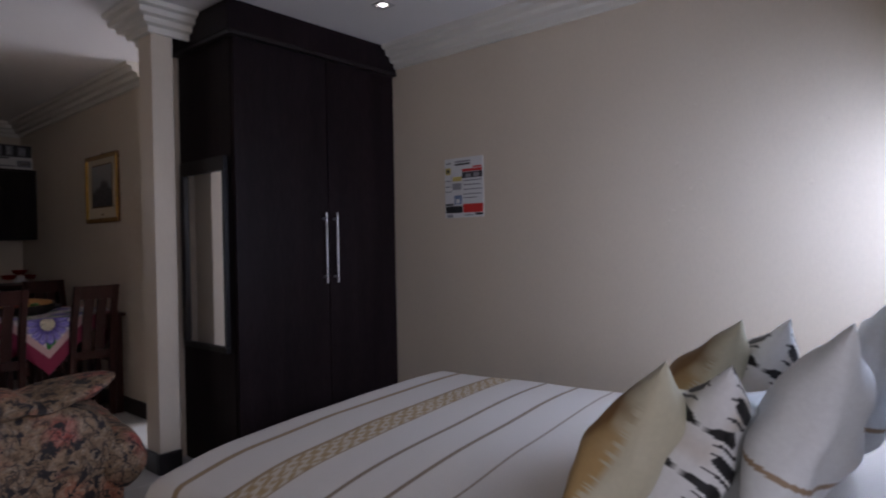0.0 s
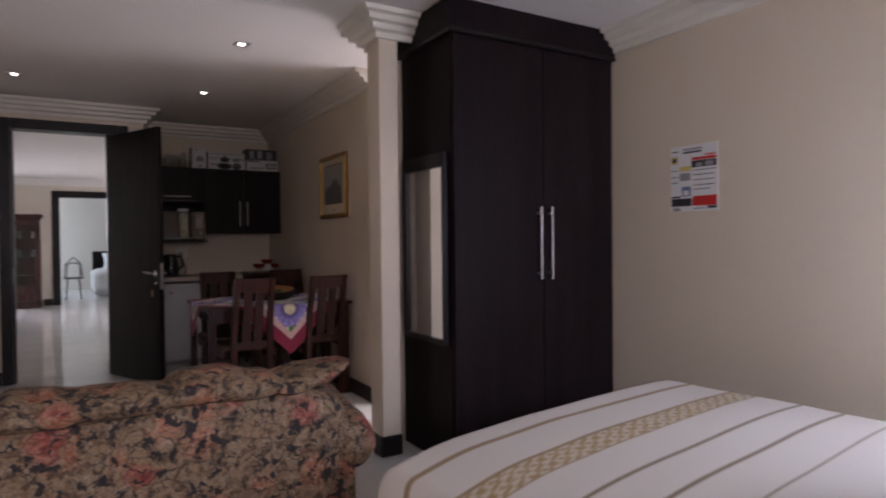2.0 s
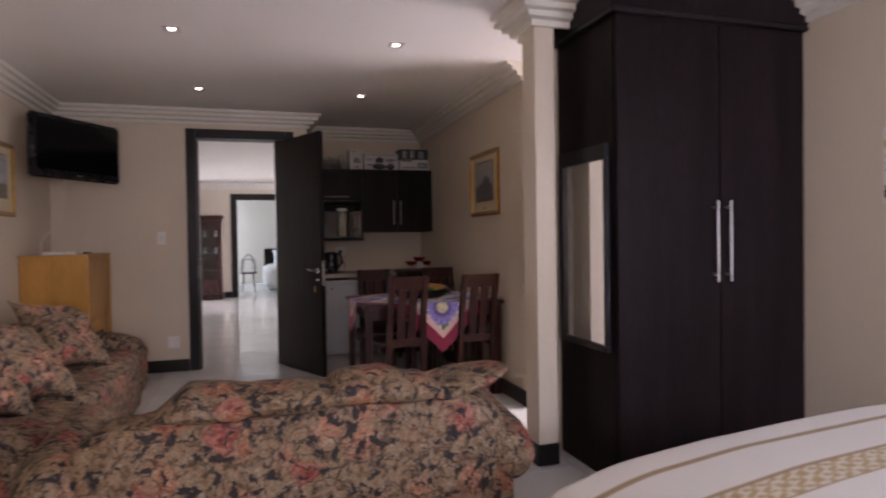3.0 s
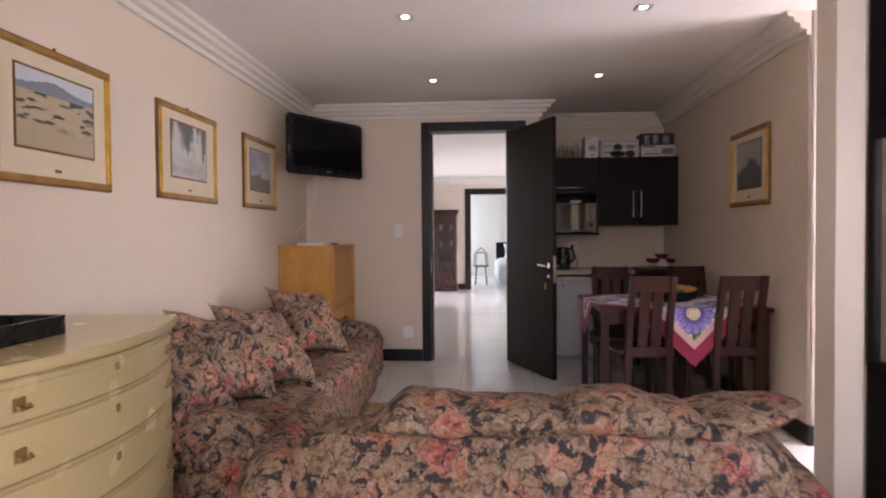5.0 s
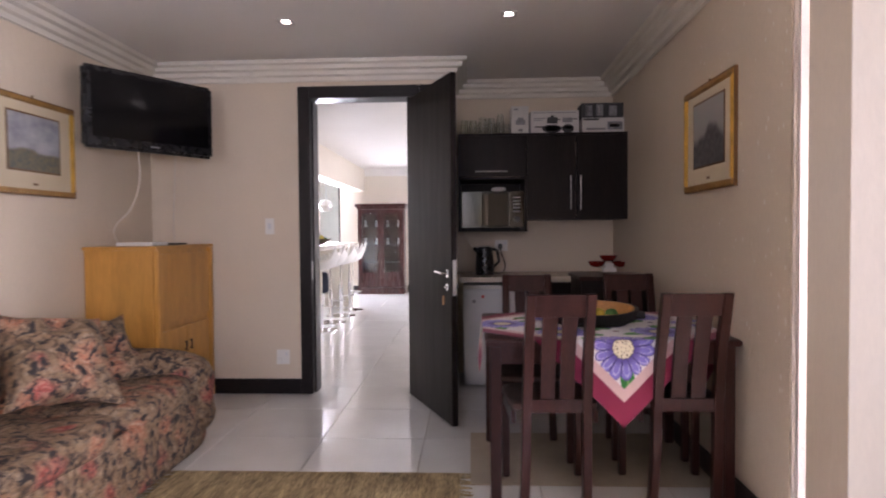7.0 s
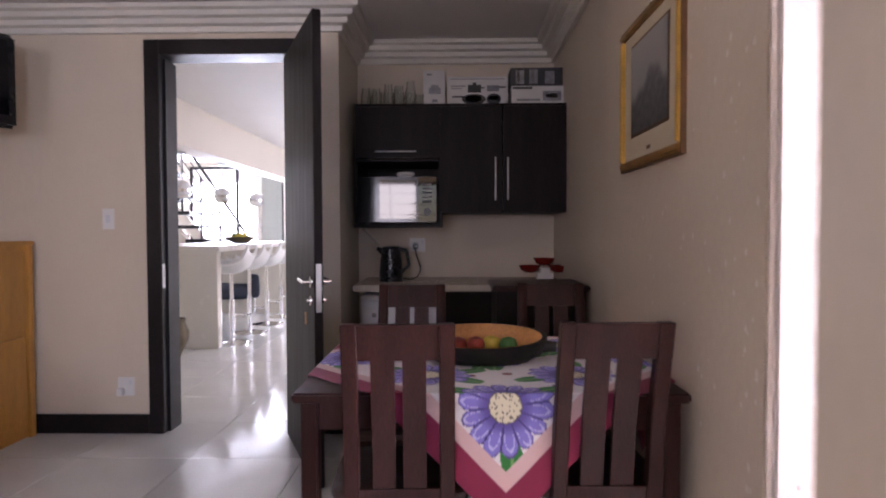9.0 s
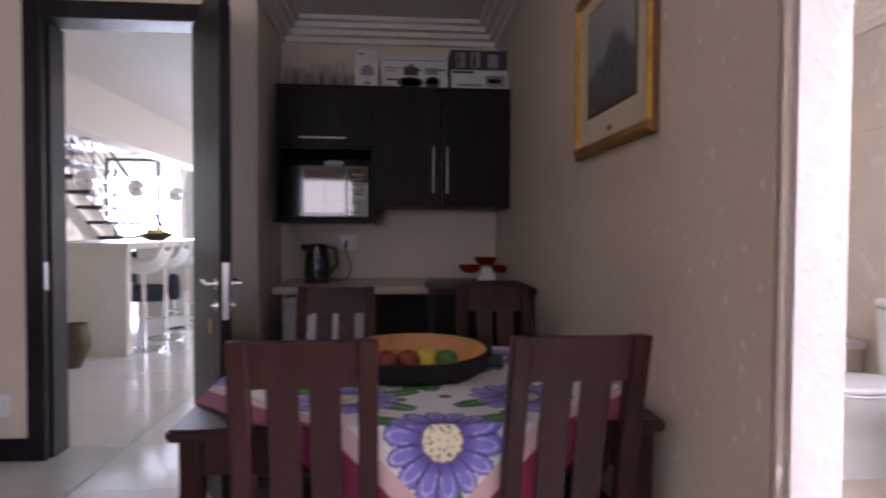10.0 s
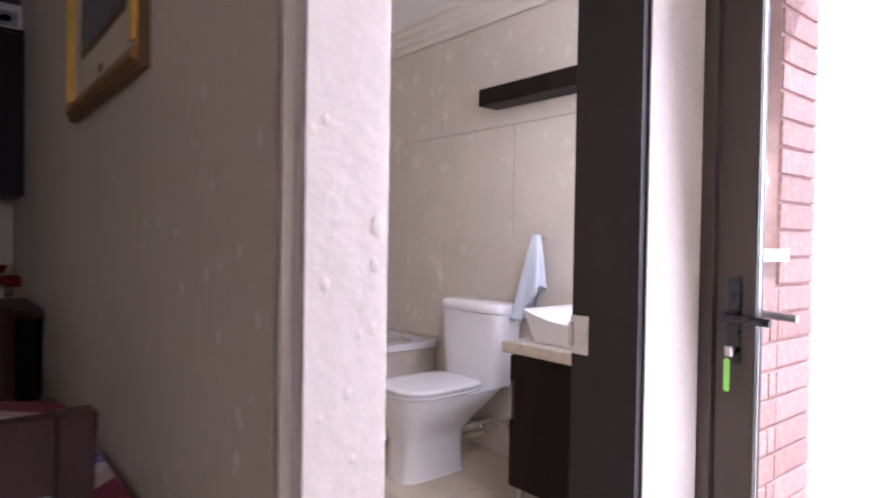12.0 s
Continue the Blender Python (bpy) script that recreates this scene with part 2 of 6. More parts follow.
MOUNT = material("cream_picture_mount", (0.62, 0.53, 0.37), 0.85, spots=0.03)
BLACKP = material("black_plastic", (0.010, 0.010, 0.011), 0.28, spots=0.1, scale=12)
SCREEN = material("tv_screen", (0.004, 0.004, 0.005), 0.10)
STEEL = material("brushed_steel", (0.55, 0.54, 0.53), 0.38, metal=1.0, spots=0.06, scale=20)
CHROME = material("polished_chrome", (0.82, 0.82, 0.83), 0.05, metal=1.0)
DARKMIRROR = material("dark_mirror_glass", (0.07, 0.066, 0.06), 0.04, metal=1.0)
MIRROR = material("silvered_mirror", (0.93, 0.93, 0.93), 0.01, metal=1.0)
WHITEAPP = material("white_enamel", (0.66, 0.67, 0.68), 0.3, spots=0.03, scale=4)
CERAMIC = material("white_ceramic", (0.80, 0.81, 0.83), 0.08, spots=0.01)
WHITEP = material("white_plastic", (0.78, 0.76, 0.72), 0.35)
CARD = material("printed_cardboard", (0.62, 0.60, 0.57), 0.6, spots=0.05, scale=9)
CARDDK = material("dark_print", (0.035, 0.034, 0.036), 0.55, spots=0.2, scale=30)
CARDGR = material("grey_print", (0.24, 0.24, 0.25), 0.5, spots=0.25, scale=30)
GRANITE = material("beige_stone_worktop", (0.55, 0.48, 0.39), 0.25, spots=0.08, scale=20, grain=0.12, grain_scale=260)
REDGLASS = material("red_bowl_glaze", (0.20, 0.012, 0.008), 0.15, spots=0.2, scale=14)
BRONZE = material("bronze_aluminium", (0.075, 0.060, 0.048), 0.38, metal=0.4, spots=0.08, scale=8)
STRAW = material("woven_straw", (0.33, 0.25, 0.13), 0.9, spots=0.35, scale=9, grain=0.45, grain_scale=60, bump=0.8, bump_scale=60, stretch=(2.6, 0.35, 1))
MATTAN = material("beige_floor_mat", (0.40, 0.34, 0.26), 0.85, spots=0.08, scale=6, grain=0.15, grain_scale=160, bump=0.3, bump_scale=200)
LINEN = material("white_linen", (0.74, 0.72, 0.69), 0.85, spots=0.04, scale=5, bump=0.3, bump_scale=30)
TOWEL = material("blue_white_towelling", (0.66, 0.73, 0.84), 0.95, spots=0.05, scale=8, bump=0.8, bump_scale=140)
WALLTILE = material("beige_wall_tile", (0.62, 0.565, 0.49), 0.25, spots=0.04, scale=4, grain=0.02)
BRICK = material("pink_face_brick", (0.54, 0.33, 0.30), 0.8, spots=0.15, scale=12, grain=0.15, grain_scale=90, bump=0.4, bump_scale=90, vary=0.12)
MORTAR = material("brick_mortar", (0.48, 0.33, 0.30), 0.9, spots=0.1, scale=30)
PAVE = material("pale_paving", (0.56, 0.54, 0.50), 0.85, spots=0.1, scale=4, grain=0.08)
WHITEST = material("white_stone_bar", (0.72, 0.67, 0.58), 0.25, spots=0.03, scale=3)
KNIFEBLK = material("charred_black_wood", (0.012, 0.010, 0.009), 0.55, spots=0.3, scale=20, bump=0.4, bump_scale=40)
BOWLWOOD = material("honey_wood", (0.45, 0.21, 0.055), 0.5, spots=0.2, scale=8, grain=0.15)
GREEN = material("leaf_green", (0.05, 0.16, 0.03), 0.6, spots=0.2, scale=14)
FRUITRED = material("red_apple_skin", (0.26, 0.04, 0.03), 0.35, spots=0.3, scale=25)
FRUITYEL = material("yellow_fruit_skin", (0.60, 0.46, 0.05), 0.4, spots=0.2, scale=25)
PETALRED = material("red_petal", (0.62, 0.02, 0.015), 0.6, spots=0.2, scale=30)
BLACKIRON = material("black_iron", (0.014, 0.013, 0.013), 0.45, spots=0.2, scale=20)
POT = material("bronze_pot_glaze", (0.11, 0.085, 0.05), 0.35, metal=0.5, spots=0.3, scale=9)
CABLE = material("white_cable", (0.62, 0.56, 0.48), 0.5)
PAPER = material("glossy_white_paper", (0.72, 0.71, 0.69), 0.4, spots=0.02)
PRINTRED = material("red_print", (0.62, 0.035, 0.03), 0.45)
PRINTYEL = material("yellow_print", (0.60, 0.48, 0.14), 0.5)
PRINTGREY = material("grey_text_print", (0.30, 0.29, 0.30), 0.5)
PRINTBLUE = material("blue_print", (0.16, 0.22, 0.36), 0.5)
SEATPAD = material("brown_seat_leatherette", (0.060, 0.030, 0.022), 0.62, spots=0.15, scale=9, bump=0.2, bump_scale=120)
BATHTILE = material("beige_bathroom_tile", (0.56, 0.48, 0.38), 0.2, spots=0.05, scale=3.0, grain=0.03, grain_scale=90)
NAVY = material("navy_upholstery", (0.014, 0.018, 0.035), 0.7, spots=0.15, scale=9, bump=0.2, bump_scale=150)
FLORAL = floral("floral_chintz")
PRINTED = painted("printed_cotton", 0.75, 0.25, 420, sheen=0.1)
WOVEN = painted("woven_bedspread", 0.85, 0.6, 260)
CANVAS = painted("painted_print", 0.35, 0.0)
SATIN = painted("satin_cushion", 0.42, 0.15, 90)
GLASS = glass("clear_glass")
JARGLASS = glass("jar_glass", (0.92, 0.95, 0.93), 0.02)
KEYGREEN = material("green_key_tag", (0.30, 0.75, 0.12), 0.3)
DOWNLIGHT = glowing("downlight_bulb", (1.0, 0.93, 0.85), 14.0)
# emission for the panels that stand in for the blown-out outdoors
FARLIGHT = glowing("glowing_backdrop_panel", (0.93, 0.97, 1.0), 5.0)


# ---- helpers for shapes ----
def box(bm, x0, x1, y0, y1, z0, z1, bevel=0.0, seg=2):
    r = bmesh.ops.create_cube(bm, size=1)
    bmesh.ops.scale(bm, vec=(x1 - x0, y1 - y0, z1 - z0), verts=r["verts"])
    bmesh.ops.translate(bm, vec=((x0 + x1) / 2, (y0 + y1) / 2, (z0 + z1) / 2), verts=r["verts"])
    if bevel:
        edges = list({e for v in r["verts"] for e in v.link_edges})
        bmesh.ops.bevel(bm, geom=edges, offset=min(bevel, 0.45 * min(x1 - x0, y1 - y0, z1 - z0)), segments=seg, affect="EDGES")
    return bm


def boxes(*args, bevel=0.0):
    bm = bmesh.new()
    for a in args:
        box(bm, *a, bevel=bevel)
    return bm


def rod(bm, a, b, r0, r1=None, n=12):
    a, b = Vector(a), Vector(b)
    r = bmesh.ops.create_cone(bm, cap_ends=True, segments=n, radius1=r0, radius2=r0 if r1 is None else r1, depth=(b - a).length)
    m = Matrix.Translation((a + b) / 2) @ (b - a).to_track_quat("Z", "Y").to_matrix().to_4x4()
    bmesh.ops.transform(bm, matrix=m, verts=r["verts"])
    return bm


def rods(*args, n=12):
    bm = bmesh.new()
    for a in args:
        rod(bm, *a, n=n)
    return bm


def lathe(profile, n=24, x=0, y=0, z=0):
    """A turned shape from pairs of radius and height."""
    bm = bmesh.new()
    rings = []
    for r, h in profile:
        rings.append([bm.verts.new((x + r * math.cos(2 * math.pi * i / n), y + r * math.sin(2 * math.pi * i / n), z + h)) for i in range(n)])
    for a, b in zip(rings, rings[1:]):
        for i in range(n):
            bm.faces.new((a[i], a[(i + 1) % n], b[(i + 1) % n], b[i]))
    bmesh.ops.remove_doubles(bm, verts=bm.verts, dist=1e-5)
    bmesh.ops.recalc_face_normals(bm, faces=bm.faces)
    return bm


def soft(bm, x0, x1, y0, y1, z0, z1, power=4.0, lump=0.012, freq=5.0, n=36, seed=0.0):
    """An upholstered block: a rounded box with slack, uneven cloth."""
    c = Vector(((x0 + x1) / 2, (y0 + y1) / 2, (z0 + z1) / 2))
    h = Vector(((x1 - x0) / 2, (y1 - y0) / 2, (z1 - z0) / 2))
    rows = []
    for i in range(n // 2 + 1):
        la = -math.pi / 2 + math.pi * i / (n // 2)
        row = []
        for j in range(n):
            lo = 2 * math.pi * j / n
            d = Vector((math.cos(la) * math.cos(lo), math.cos(la) * math.sin(lo), math.sin(la)))
            k = (abs(d.x) ** power + abs(d.y) ** power + abs(d.z) ** power) ** (-1 / power)
            p = Vector((d.x * k * h.x, d.y * k * h.y, d.z * k * h.z))
            w = c + p
            p += d * lump * (noise.noise(w * freq + Vector((seed, seed, seed))) + 0.5 * noise.noise(w * freq * 2.7))
            row.append(bm.verts.new(c + p))
        rows.append(row)
    for a, b in zip(rows, rows[1:]):
        for j in range(n):
            bm.faces.new((a[j], a[(j + 1) % n], b[(j + 1) % n], b[j]))
    bmesh.ops.remove_doubles(bm, verts=bm.verts, dist=1e-6)
    bmesh.ops.recalc_face_normals(bm, faces=bm.faces)
    return bm


def soft_box(*a, **k):
    return soft(bmesh.new(), *a, **k)


def cushion(size=0.42, thick=0.16, n=18, seed=0.0, lump=0.01, color=None):
    """A square cushion with pinched corners; colour from (u, v, front)."""
    bm = bmesh.new()
    lay = bm.verts.layers.float_color.new("Col") if color else None
    for side in (1, -1):
        g = []
        for i in range(n + 1):
            row = []
            for j in range(n + 1):
                u, v = -1 + 2 * i / n, -1 + 2 * j / n
                f = max(0.0, (1 - u * u) * (1 - v * v)) ** 0.5
                pull = 1 - 0.21 * (1 - u * u) * abs(v) ** 3 if abs(v) > abs(u) else 1 - 0.21 * (1 - v * v) * abs(u) ** 3
                p = Vector((u * size / 2 * pull, v * size / 2 * pull, side * thick / 2 * f))
                p.z += lump * noise.noise(Vector((u * 2.3 + seed, v * 2.3, side * 1.3 + seed))) * f
                vert = bm.verts.new(p)
                if lay:
                    vert[lay] = (*color(u, v, side > 0), 1)
                row.append(vert)
            g.append(row)
        for i in range(n):
            for j in range(n):
                q = (g[i][j], g[i + 1][j], g[i + 1][j + 1], g[i][j + 1])
                bm.faces.new(q if side > 0 else q[::-1])
    bmesh.ops.remove_doubles(bm, verts=bm.verts, dist=1e-5)
    return bm


def floppy(tops, lows, y, depth, seed=0.0, nx=34, n=18):
    """A slumped cushion lying along x: heights of its upper and lower outline at a few places."""
    def at(stops, x):
        for (xa, za), (xb, zb) in zip(stops, stops[1:]):
            if x <= xb:
                k = (x - xa) / (xb - xa)
                return za + (zb - za) * k * k * (3 - 2 * k)
        return stops[-1][1]
    bm = bmesh.new()
    x0, x1 = tops[0][0], tops[-1][0]
    rows = []
    for i in range(nx + 1):
        x = x0 + (x1 - x0) * i / nx
        hi, lo = at(tops, x), at(lows, x)
        e = 2 * i / nx - 1
        w = depth * max(0.06, (1 - abs(e) ** 4) ** 0.5)
        row = []
        for j in range(n):
            a = 2 * math.pi * j / n
            c, s = math.cos(a), math.sin(a)
            p = Vector((x, y + w * math.copysign(abs(c) ** 0.8, c), (hi + lo) / 2 + (hi - lo) / 2 * math.copysign(abs(s) ** 0.9, s)))
            p.y += 0.03 * noise.noise(Vector((x * 5 + seed, s, 3)))
            p.z += 0.014 * noise.noise(p * 11 + Vector((seed, 0, 0))) * max(0.0, s)
            row.append(bm.verts.new(p))
        rows.append(row)
    for a, b in zip(rows, rows[1:]):
        for j in range(n):
            bm.faces.new((a[j], b[j], b[(j + 1) % n], a[(j + 1) % n]))
    bm.faces.new(rows[0])
    bm.faces.new(rows[-1][::-1])
    bmesh.ops.recalc_face_normals(bm, faces=bm.faces)
    return bm


def sheet(nx, ny, place, color=None):
    """A cloth or canvas: place(u, v) gives the point, color(u, v) its print, u and v from 0 to 1."""
    vs, cols, fs = [], [], []
    for i in range(nx + 1):
        for j in range(ny + 1):
            vs.append(place(i / nx, j / ny))
            if color:
                cols.append((*color(i / nx, j / ny), 1.0))
    for i in range(nx):
        for j in range(ny):
            a = i * (ny + 1) + j
            fs.append((a, a + ny + 1, a + ny + 2, a + 1))
    me = bpy.data.meshes.new("sheet")
    me.from_pydata(vs, [], fs)
    if color:
        at = me.attributes.new("Col", "FLOAT_COLOR", "POINT")
        at.data.foreach_set("color", np.array(cols, dtype=np.float32).ravel())
    me.polygons.foreach_set("use_smooth", [True] * len(me.polygons))
    return me


def mesh_of(bm, mat, smooth=0.7):
    me = bpy.data.meshes.new("shape")
    for f in bm.faces:
        f.smooth = smooth is not None
    if smooth is not None:
        for e in bm.edges:
            if len(e.link_faces) == 2 and e.calc_face_angle(0) > smooth:
                e.smooth = False
    bm.to_mesh(me)
    bm.free()
    me.materials.append(mat)
    return me


def part(name, bm, mat, parent, label="", smooth=0.7):
    me = bm if isinstance(bm, bpy.types.Mesh) else mesh_of(bm, mat, smooth)
    if isinstance(bm, bpy.types.Mesh) and not me.materials:
        me.materials.append(mat)
    ob = new(name, me)
    ob.parent = parent
    if label:
        ob["label"] = label
    return ob


def thing(name, at, label, category, group="", turn=0.0):
    ob = new(name)
    ob.empty_display_size = 0.05
    ob.matrix_basis = pose(*at, 0, 0, turn)
    return tagged(ob, label, category, group)


def structure(name, bm, mat, label="", smooth=0.7):
    ob = new(name, mesh_of(bm, mat, smooth))
    return tagged(ob, label, "", "", "structure")


def single(name, bm, mat, at, label, category, group="", m=None, smooth=0.7):
    ob = new(name, bm if isinstance(bm, bpy.types.Mesh) else mesh_of(bm, mat, smooth))
    if not ob.data.materials:
        ob.data.materials.append(mat)
    ob.matrix_basis = m if m is not None else pose(*at)
    return tagged(ob, label, category, group)


# ---- the large structure ----
CZ = 2.47
structure("floor", boxes((-1.95, 4.1, -2.4, 5.6, -0.12, -0.006), (-6.0, 3.7, 5.6, 18.0, -0.12, -0.006), (1.9, 4.1, 5.6, 6.5, -0.12, -0.0065)), GROUT, "grey grout bed under large cream floor tiles")
structure("ceiling", boxes((-1.95, 4.1, -2.4, 6.45, CZ, CZ + 0.1)), CEIL, "plain white painted ceiling")
structure("ceiling_hall", boxes((-6.0, 3.7, 6.451, 18.0, CZ + 0.002, CZ + 0.1), (-6.0, -1.951, 5.5, 6.45, CZ + 0.002, CZ + 0.1)), CEIL, "white painted ceiling of the hall")
structure("wall_west", boxes((-1.93, -1.73, -2.35, 5.499, 0, CZ)), WALL, "cream painted wall hung with framed prints")
structure("wall_door", boxes((-1.93, -0.59, 5.5, 5.66, 0, CZ), (0.39, 0.53, 5.5, 5.66, 0, CZ), (-0.59, 0.39, 5.5, 5.66, 2.29, CZ)), WALL, "cream painted wall with a dark-framed doorway")
structure("wall_alcove", boxes((0.43, 0.53, 5.661, 6.32, 0, CZ), (0.531, 1.884, 6.2, 6.32, 0, CZ)), WALL, "cream painted walls of the kitchenette alcove")
bm = bmesh.new()
low = [bm.verts.new((x, y, 0)) for x, y in ((1.852, 3.24), (1.966, 3.24), (1.985, 6.32), (1.888, 6.32))]
top = bmesh.ops.extrude_face_region(bm, geom=[bm.faces.new(low)])
bmesh.ops.translate(bm, vec=(0, 0, CZ), verts=[v for v in top["geom"] if isinstance(v, bmesh.types.BMVert)])
bmesh.ops.recalc_face_normals(bm, faces=bm.faces)
structure("wall_right", bm, WALL_STREAK, "cream painted wall beside the dining table")
structure("wall_nib", boxes((1.50, 2.999, 2.361, 2.45, 0, CZ), (1.50, 1.539, 2.3255, 2.3605, 0, CZ)), WALL, "cream painted wall behind the wardrobe")
structure("column", box(bmesh.new(), 1.425, 1.54, 2.17, 2.325, 0, CZ, 0.002, 1), WALL, "square cream painted column beside the wardrobe")
structure("wall_bedroom", boxes((2.815, 2.925, -2.35, 2.36, 0, CZ)), WALL, "cream painted bedroom wall with small chips")
structure("wall_south", boxes((-1.93, -0.95, -2.35, -2.2, 0, CZ), (-0.95, 0.95, -2.35, -2.2, 0, 0.9), (-0.95, 0.95, -2.35, -2.2, 2.1, CZ), (0.95, 1.12, -2.35, -2.2, 0, CZ)), WALL, "cream painted wall with a window")
structure("wall_bed_head", boxes((1.0, 1.12, -2.199, -1.42, 0, CZ), (1.0, 1.75, -1.419, -1.30, 0, CZ), (1.75, 2.65, -1.419, -1.30, 0, 0.95), (1.75, 2.65, -1.419, -1.30, 1.9, CZ), (2.65, 2.814, -1.419, -1.30, 0, CZ)), WALL, "cream painted wall with a window behind the bed")
structure("wall_lobby", boxes((2.02, 2.85, 3.45, 3.57, 2.262, CZ), (2.855, 3.0, 3.45, 3.57, 0, CZ)), PLASTER, "scuffed white plaster beside the bathroom door")
structure("wall_garden", boxes((3.0, 3.11, 2.305, 2.5, 0, CZ), (3.0, 3.11, 3.435, 3.66, 0, CZ), (3.0, 3.11, 2.5, 3.435, 2.2, CZ)), PLASTER, "white plastered wall round the garden door")
structure("wall_bathroom", boxes((3.96, 4.08, 3.661, 6.5, 0, CZ), (1.986, 3.959, 6.4, 6.5, 0, CZ), (3.111, 3.22, 3.55, 3.66, 0, CZ), (3.22, 3.72, 3.55, 3.66, 0, 1.14), (3.22, 3.72, 3.55, 3.66, 2.1, CZ), (3.72, 4.08, 3.55, 3.66, 0, CZ)), PLASTER, "plastered bathroom walls")
structure("wall_end", box(bmesh.new(), 1.8505, 1.967, 3.205, 3.2395, 0, CZ, 0.018, 5), PLASTER, "chipped white plaster on the end of the wall")
# the house beyond the doorway
structure("wall_hall_north", boxes((-6.0, -3.72, 13.3, 13.45, 0, CZ), (-3.72, -1.95, 13.3, 13.45, 0, 0.25), (-3.72, -1.95, 13.3, 13.45, 2.4, CZ), (-1.95, -0.40, 13.3, 13.45, 0, CZ), (0.60, 3.6, 13.3, 13.45, 0, CZ), (-0.40, 0.60, 13.3, 13.45, 2.22, CZ)), WALL_HALL, "white wall at the far end of the hall")
structure("wall_hall_sides", boxes((-6.0, -5.85, 5.66, 13.3, 0, CZ), (3.5, 3.6, 6.32, 9.1, 0, CZ), (3.5, 3.6, 11.7, 13.3, 0, CZ), (3.5, 3.6, 9.1, 11.7, 0, 0.6), (3.5, 3.6, 9.1, 11.7, 2.3, CZ), (-6.0, -1.94, 5.5, 5.66, 0, CZ), (1.986, 3.6, 6.501, 6.6, 0, CZ)), WALL_HALL, "white side walls of the hall")
structure("bulkhead", boxes((-1.72, -1.45, 5.661, 13.299, 2.03, CZ)), WALL_HALL, "white boxed-in beam over the bar")
structure("wall_far_room", boxes((-2.5, -2.4, 13.451, 15.4, 0, CZ), (-2.5, -2.4, 17.2, 17.7, 0, CZ), (-2.5, -2.4, 15.4, 17.2, 0, 0.7), (-2.5, -2.4, 15.4, 17.2, 2.3, CZ), (-2.4, 2.4, 17.6, 17.7, 0, CZ), (2.4, 2.5, 13.451, 17.7, 0, CZ)), WALL_HALL, "pale walls of the far bedroom")

PROFILE = [(0, 2.335), (0.024, 2.335), (0.026, 2.366), (0.058, 2.374), (0.062, 2.402), (0.094, 2.410), (0.098, 2.438), (0.128, 2.446), (0.132, 2.4695), (0, 2.4695)]


def cornice(name, path, mat=None, label="stepped plaster cornice painted cream"):
    """Runs the profile along corner points in plan, the room on the left-hand side of the way."""
    bm = bmesh.new()
    pts = [Vector((*p, 0)) for p in path]
    rings = []
    for i, p in enumerate(pts):
        d0 = (p - pts[i - 1]).normalized() if i else None
        d1 = (pts[i + 1] - p).normalized() if i + 1 < len(pts) else None
        n0 = Vector((-d0.y, d0.x, 0)) if d0 else None
        n1 = Vector((-d1.y, d1.x, 0)) if d1 else None
        if n0 and n1:
            k = (n0 + n1) / (1 + n0.dot(n1))
        else:
            k = n0 or n1
        rings.append([bm.verts.new(p + k * d + Vector((0, 0, z))) for d, z in PROFILE])
    for a, b in zip(rings, rings[1:]):
        for j in range(len(PROFILE)):
            j2 = (j + 1) % len(PROFILE)
            bm.faces.new((a[j], b[j], b[j2], a[j2]))
    bm.faces.new(rings[0])
    bm.faces.new(rings[-1][::-1])
    bmesh.ops.recalc_face_normals(bm, faces=bm.faces)
    return structure(name, bm, mat or CORN, label, 0.3)


cornice("cornice_living", [(1.851, 3.206), (1.886, 6.199), (0.531, 6.199), (0.531, 5.499), (-1.729, 5.499), (-1.729, -2.199), (0.999, -2.199), (0.999, -1.299), (2.814, -1.299), (2.814, 1.743)])
cornice("cornice_nib", [(1.623, 2.169), (1.424, 2.169), (1.424, 2.326), (1.499, 2.326), (1.499, 2.451), (2.999, 2.451)])
cornice("cornice_bathroom", [(3.12, 3.661), (3.959, 3.661), (3.959, 6.399), (1.986, 6.399)])
cornice("cornice_hall", [(3.49, 13.299), (-1.44, 13.299)], CEIL)


def skirting(name, *runs):
    return structure(name, boxes(*runs, bevel=0.004), WENGE_H, "dark-stained wooden skirting board")


skirting("baseboard_door", (-1.72, -0.602, 5.484, 5.499, 0.001, 0.115))
skirting("baseboard_right", (1.836, 1.851, 3.21, 5.54, 0.001, 0.115), (1.836, 1.968, 3.19, 3.2045, 0.001, 0.115))
skirting("baseboard_alcove", (0.531, 0.545, 5.50, 5.66, 0.001, 0.11), (0.405, 0.545, 5.484, 5.499, 0.001, 0.11))
skirting("baseboard_nib", (1.41, 1.54, 2.155, 2.1695, 0.001, 0.115), (1.41, 1.4245, 2.17, 2.325, 0.001, 0.115), (1.50, 2.9, 2.4505, 2.465, 0.001, 0.115))
skirting("baseboard_west", (-1.729, -1.715, -2.19, 5.48, 0.001, 0.115))
skirting("baseboard_hall", (-0.60, -0.445, 13.28, 13.299, 0.001, 0.13), (-1.94, -1.56, 13.28, 13.299, 0.001, 0.13))


def door_frame(name, x0, x1, y0, y1, top, wide, label):
    ob = tagged(new(name), label, "door frame", "", "structure")
    part("jamb", box(bmesh.new(), x0, x0 + wide, y0, y1, 0.0, top, 0.004), WENGE_H, ob)
    part("jamb", box(bmesh.new(), x1 - wide, x1, y0, y1, 0.0, top, 0.004), WENGE_H, ob)
    part("head", box(bmesh.new(), x0 + wide + 0.001, x1 - wide - 0.001, y0, y1, top - wide, top, 0.004), WENGE_H, ob)
    return ob


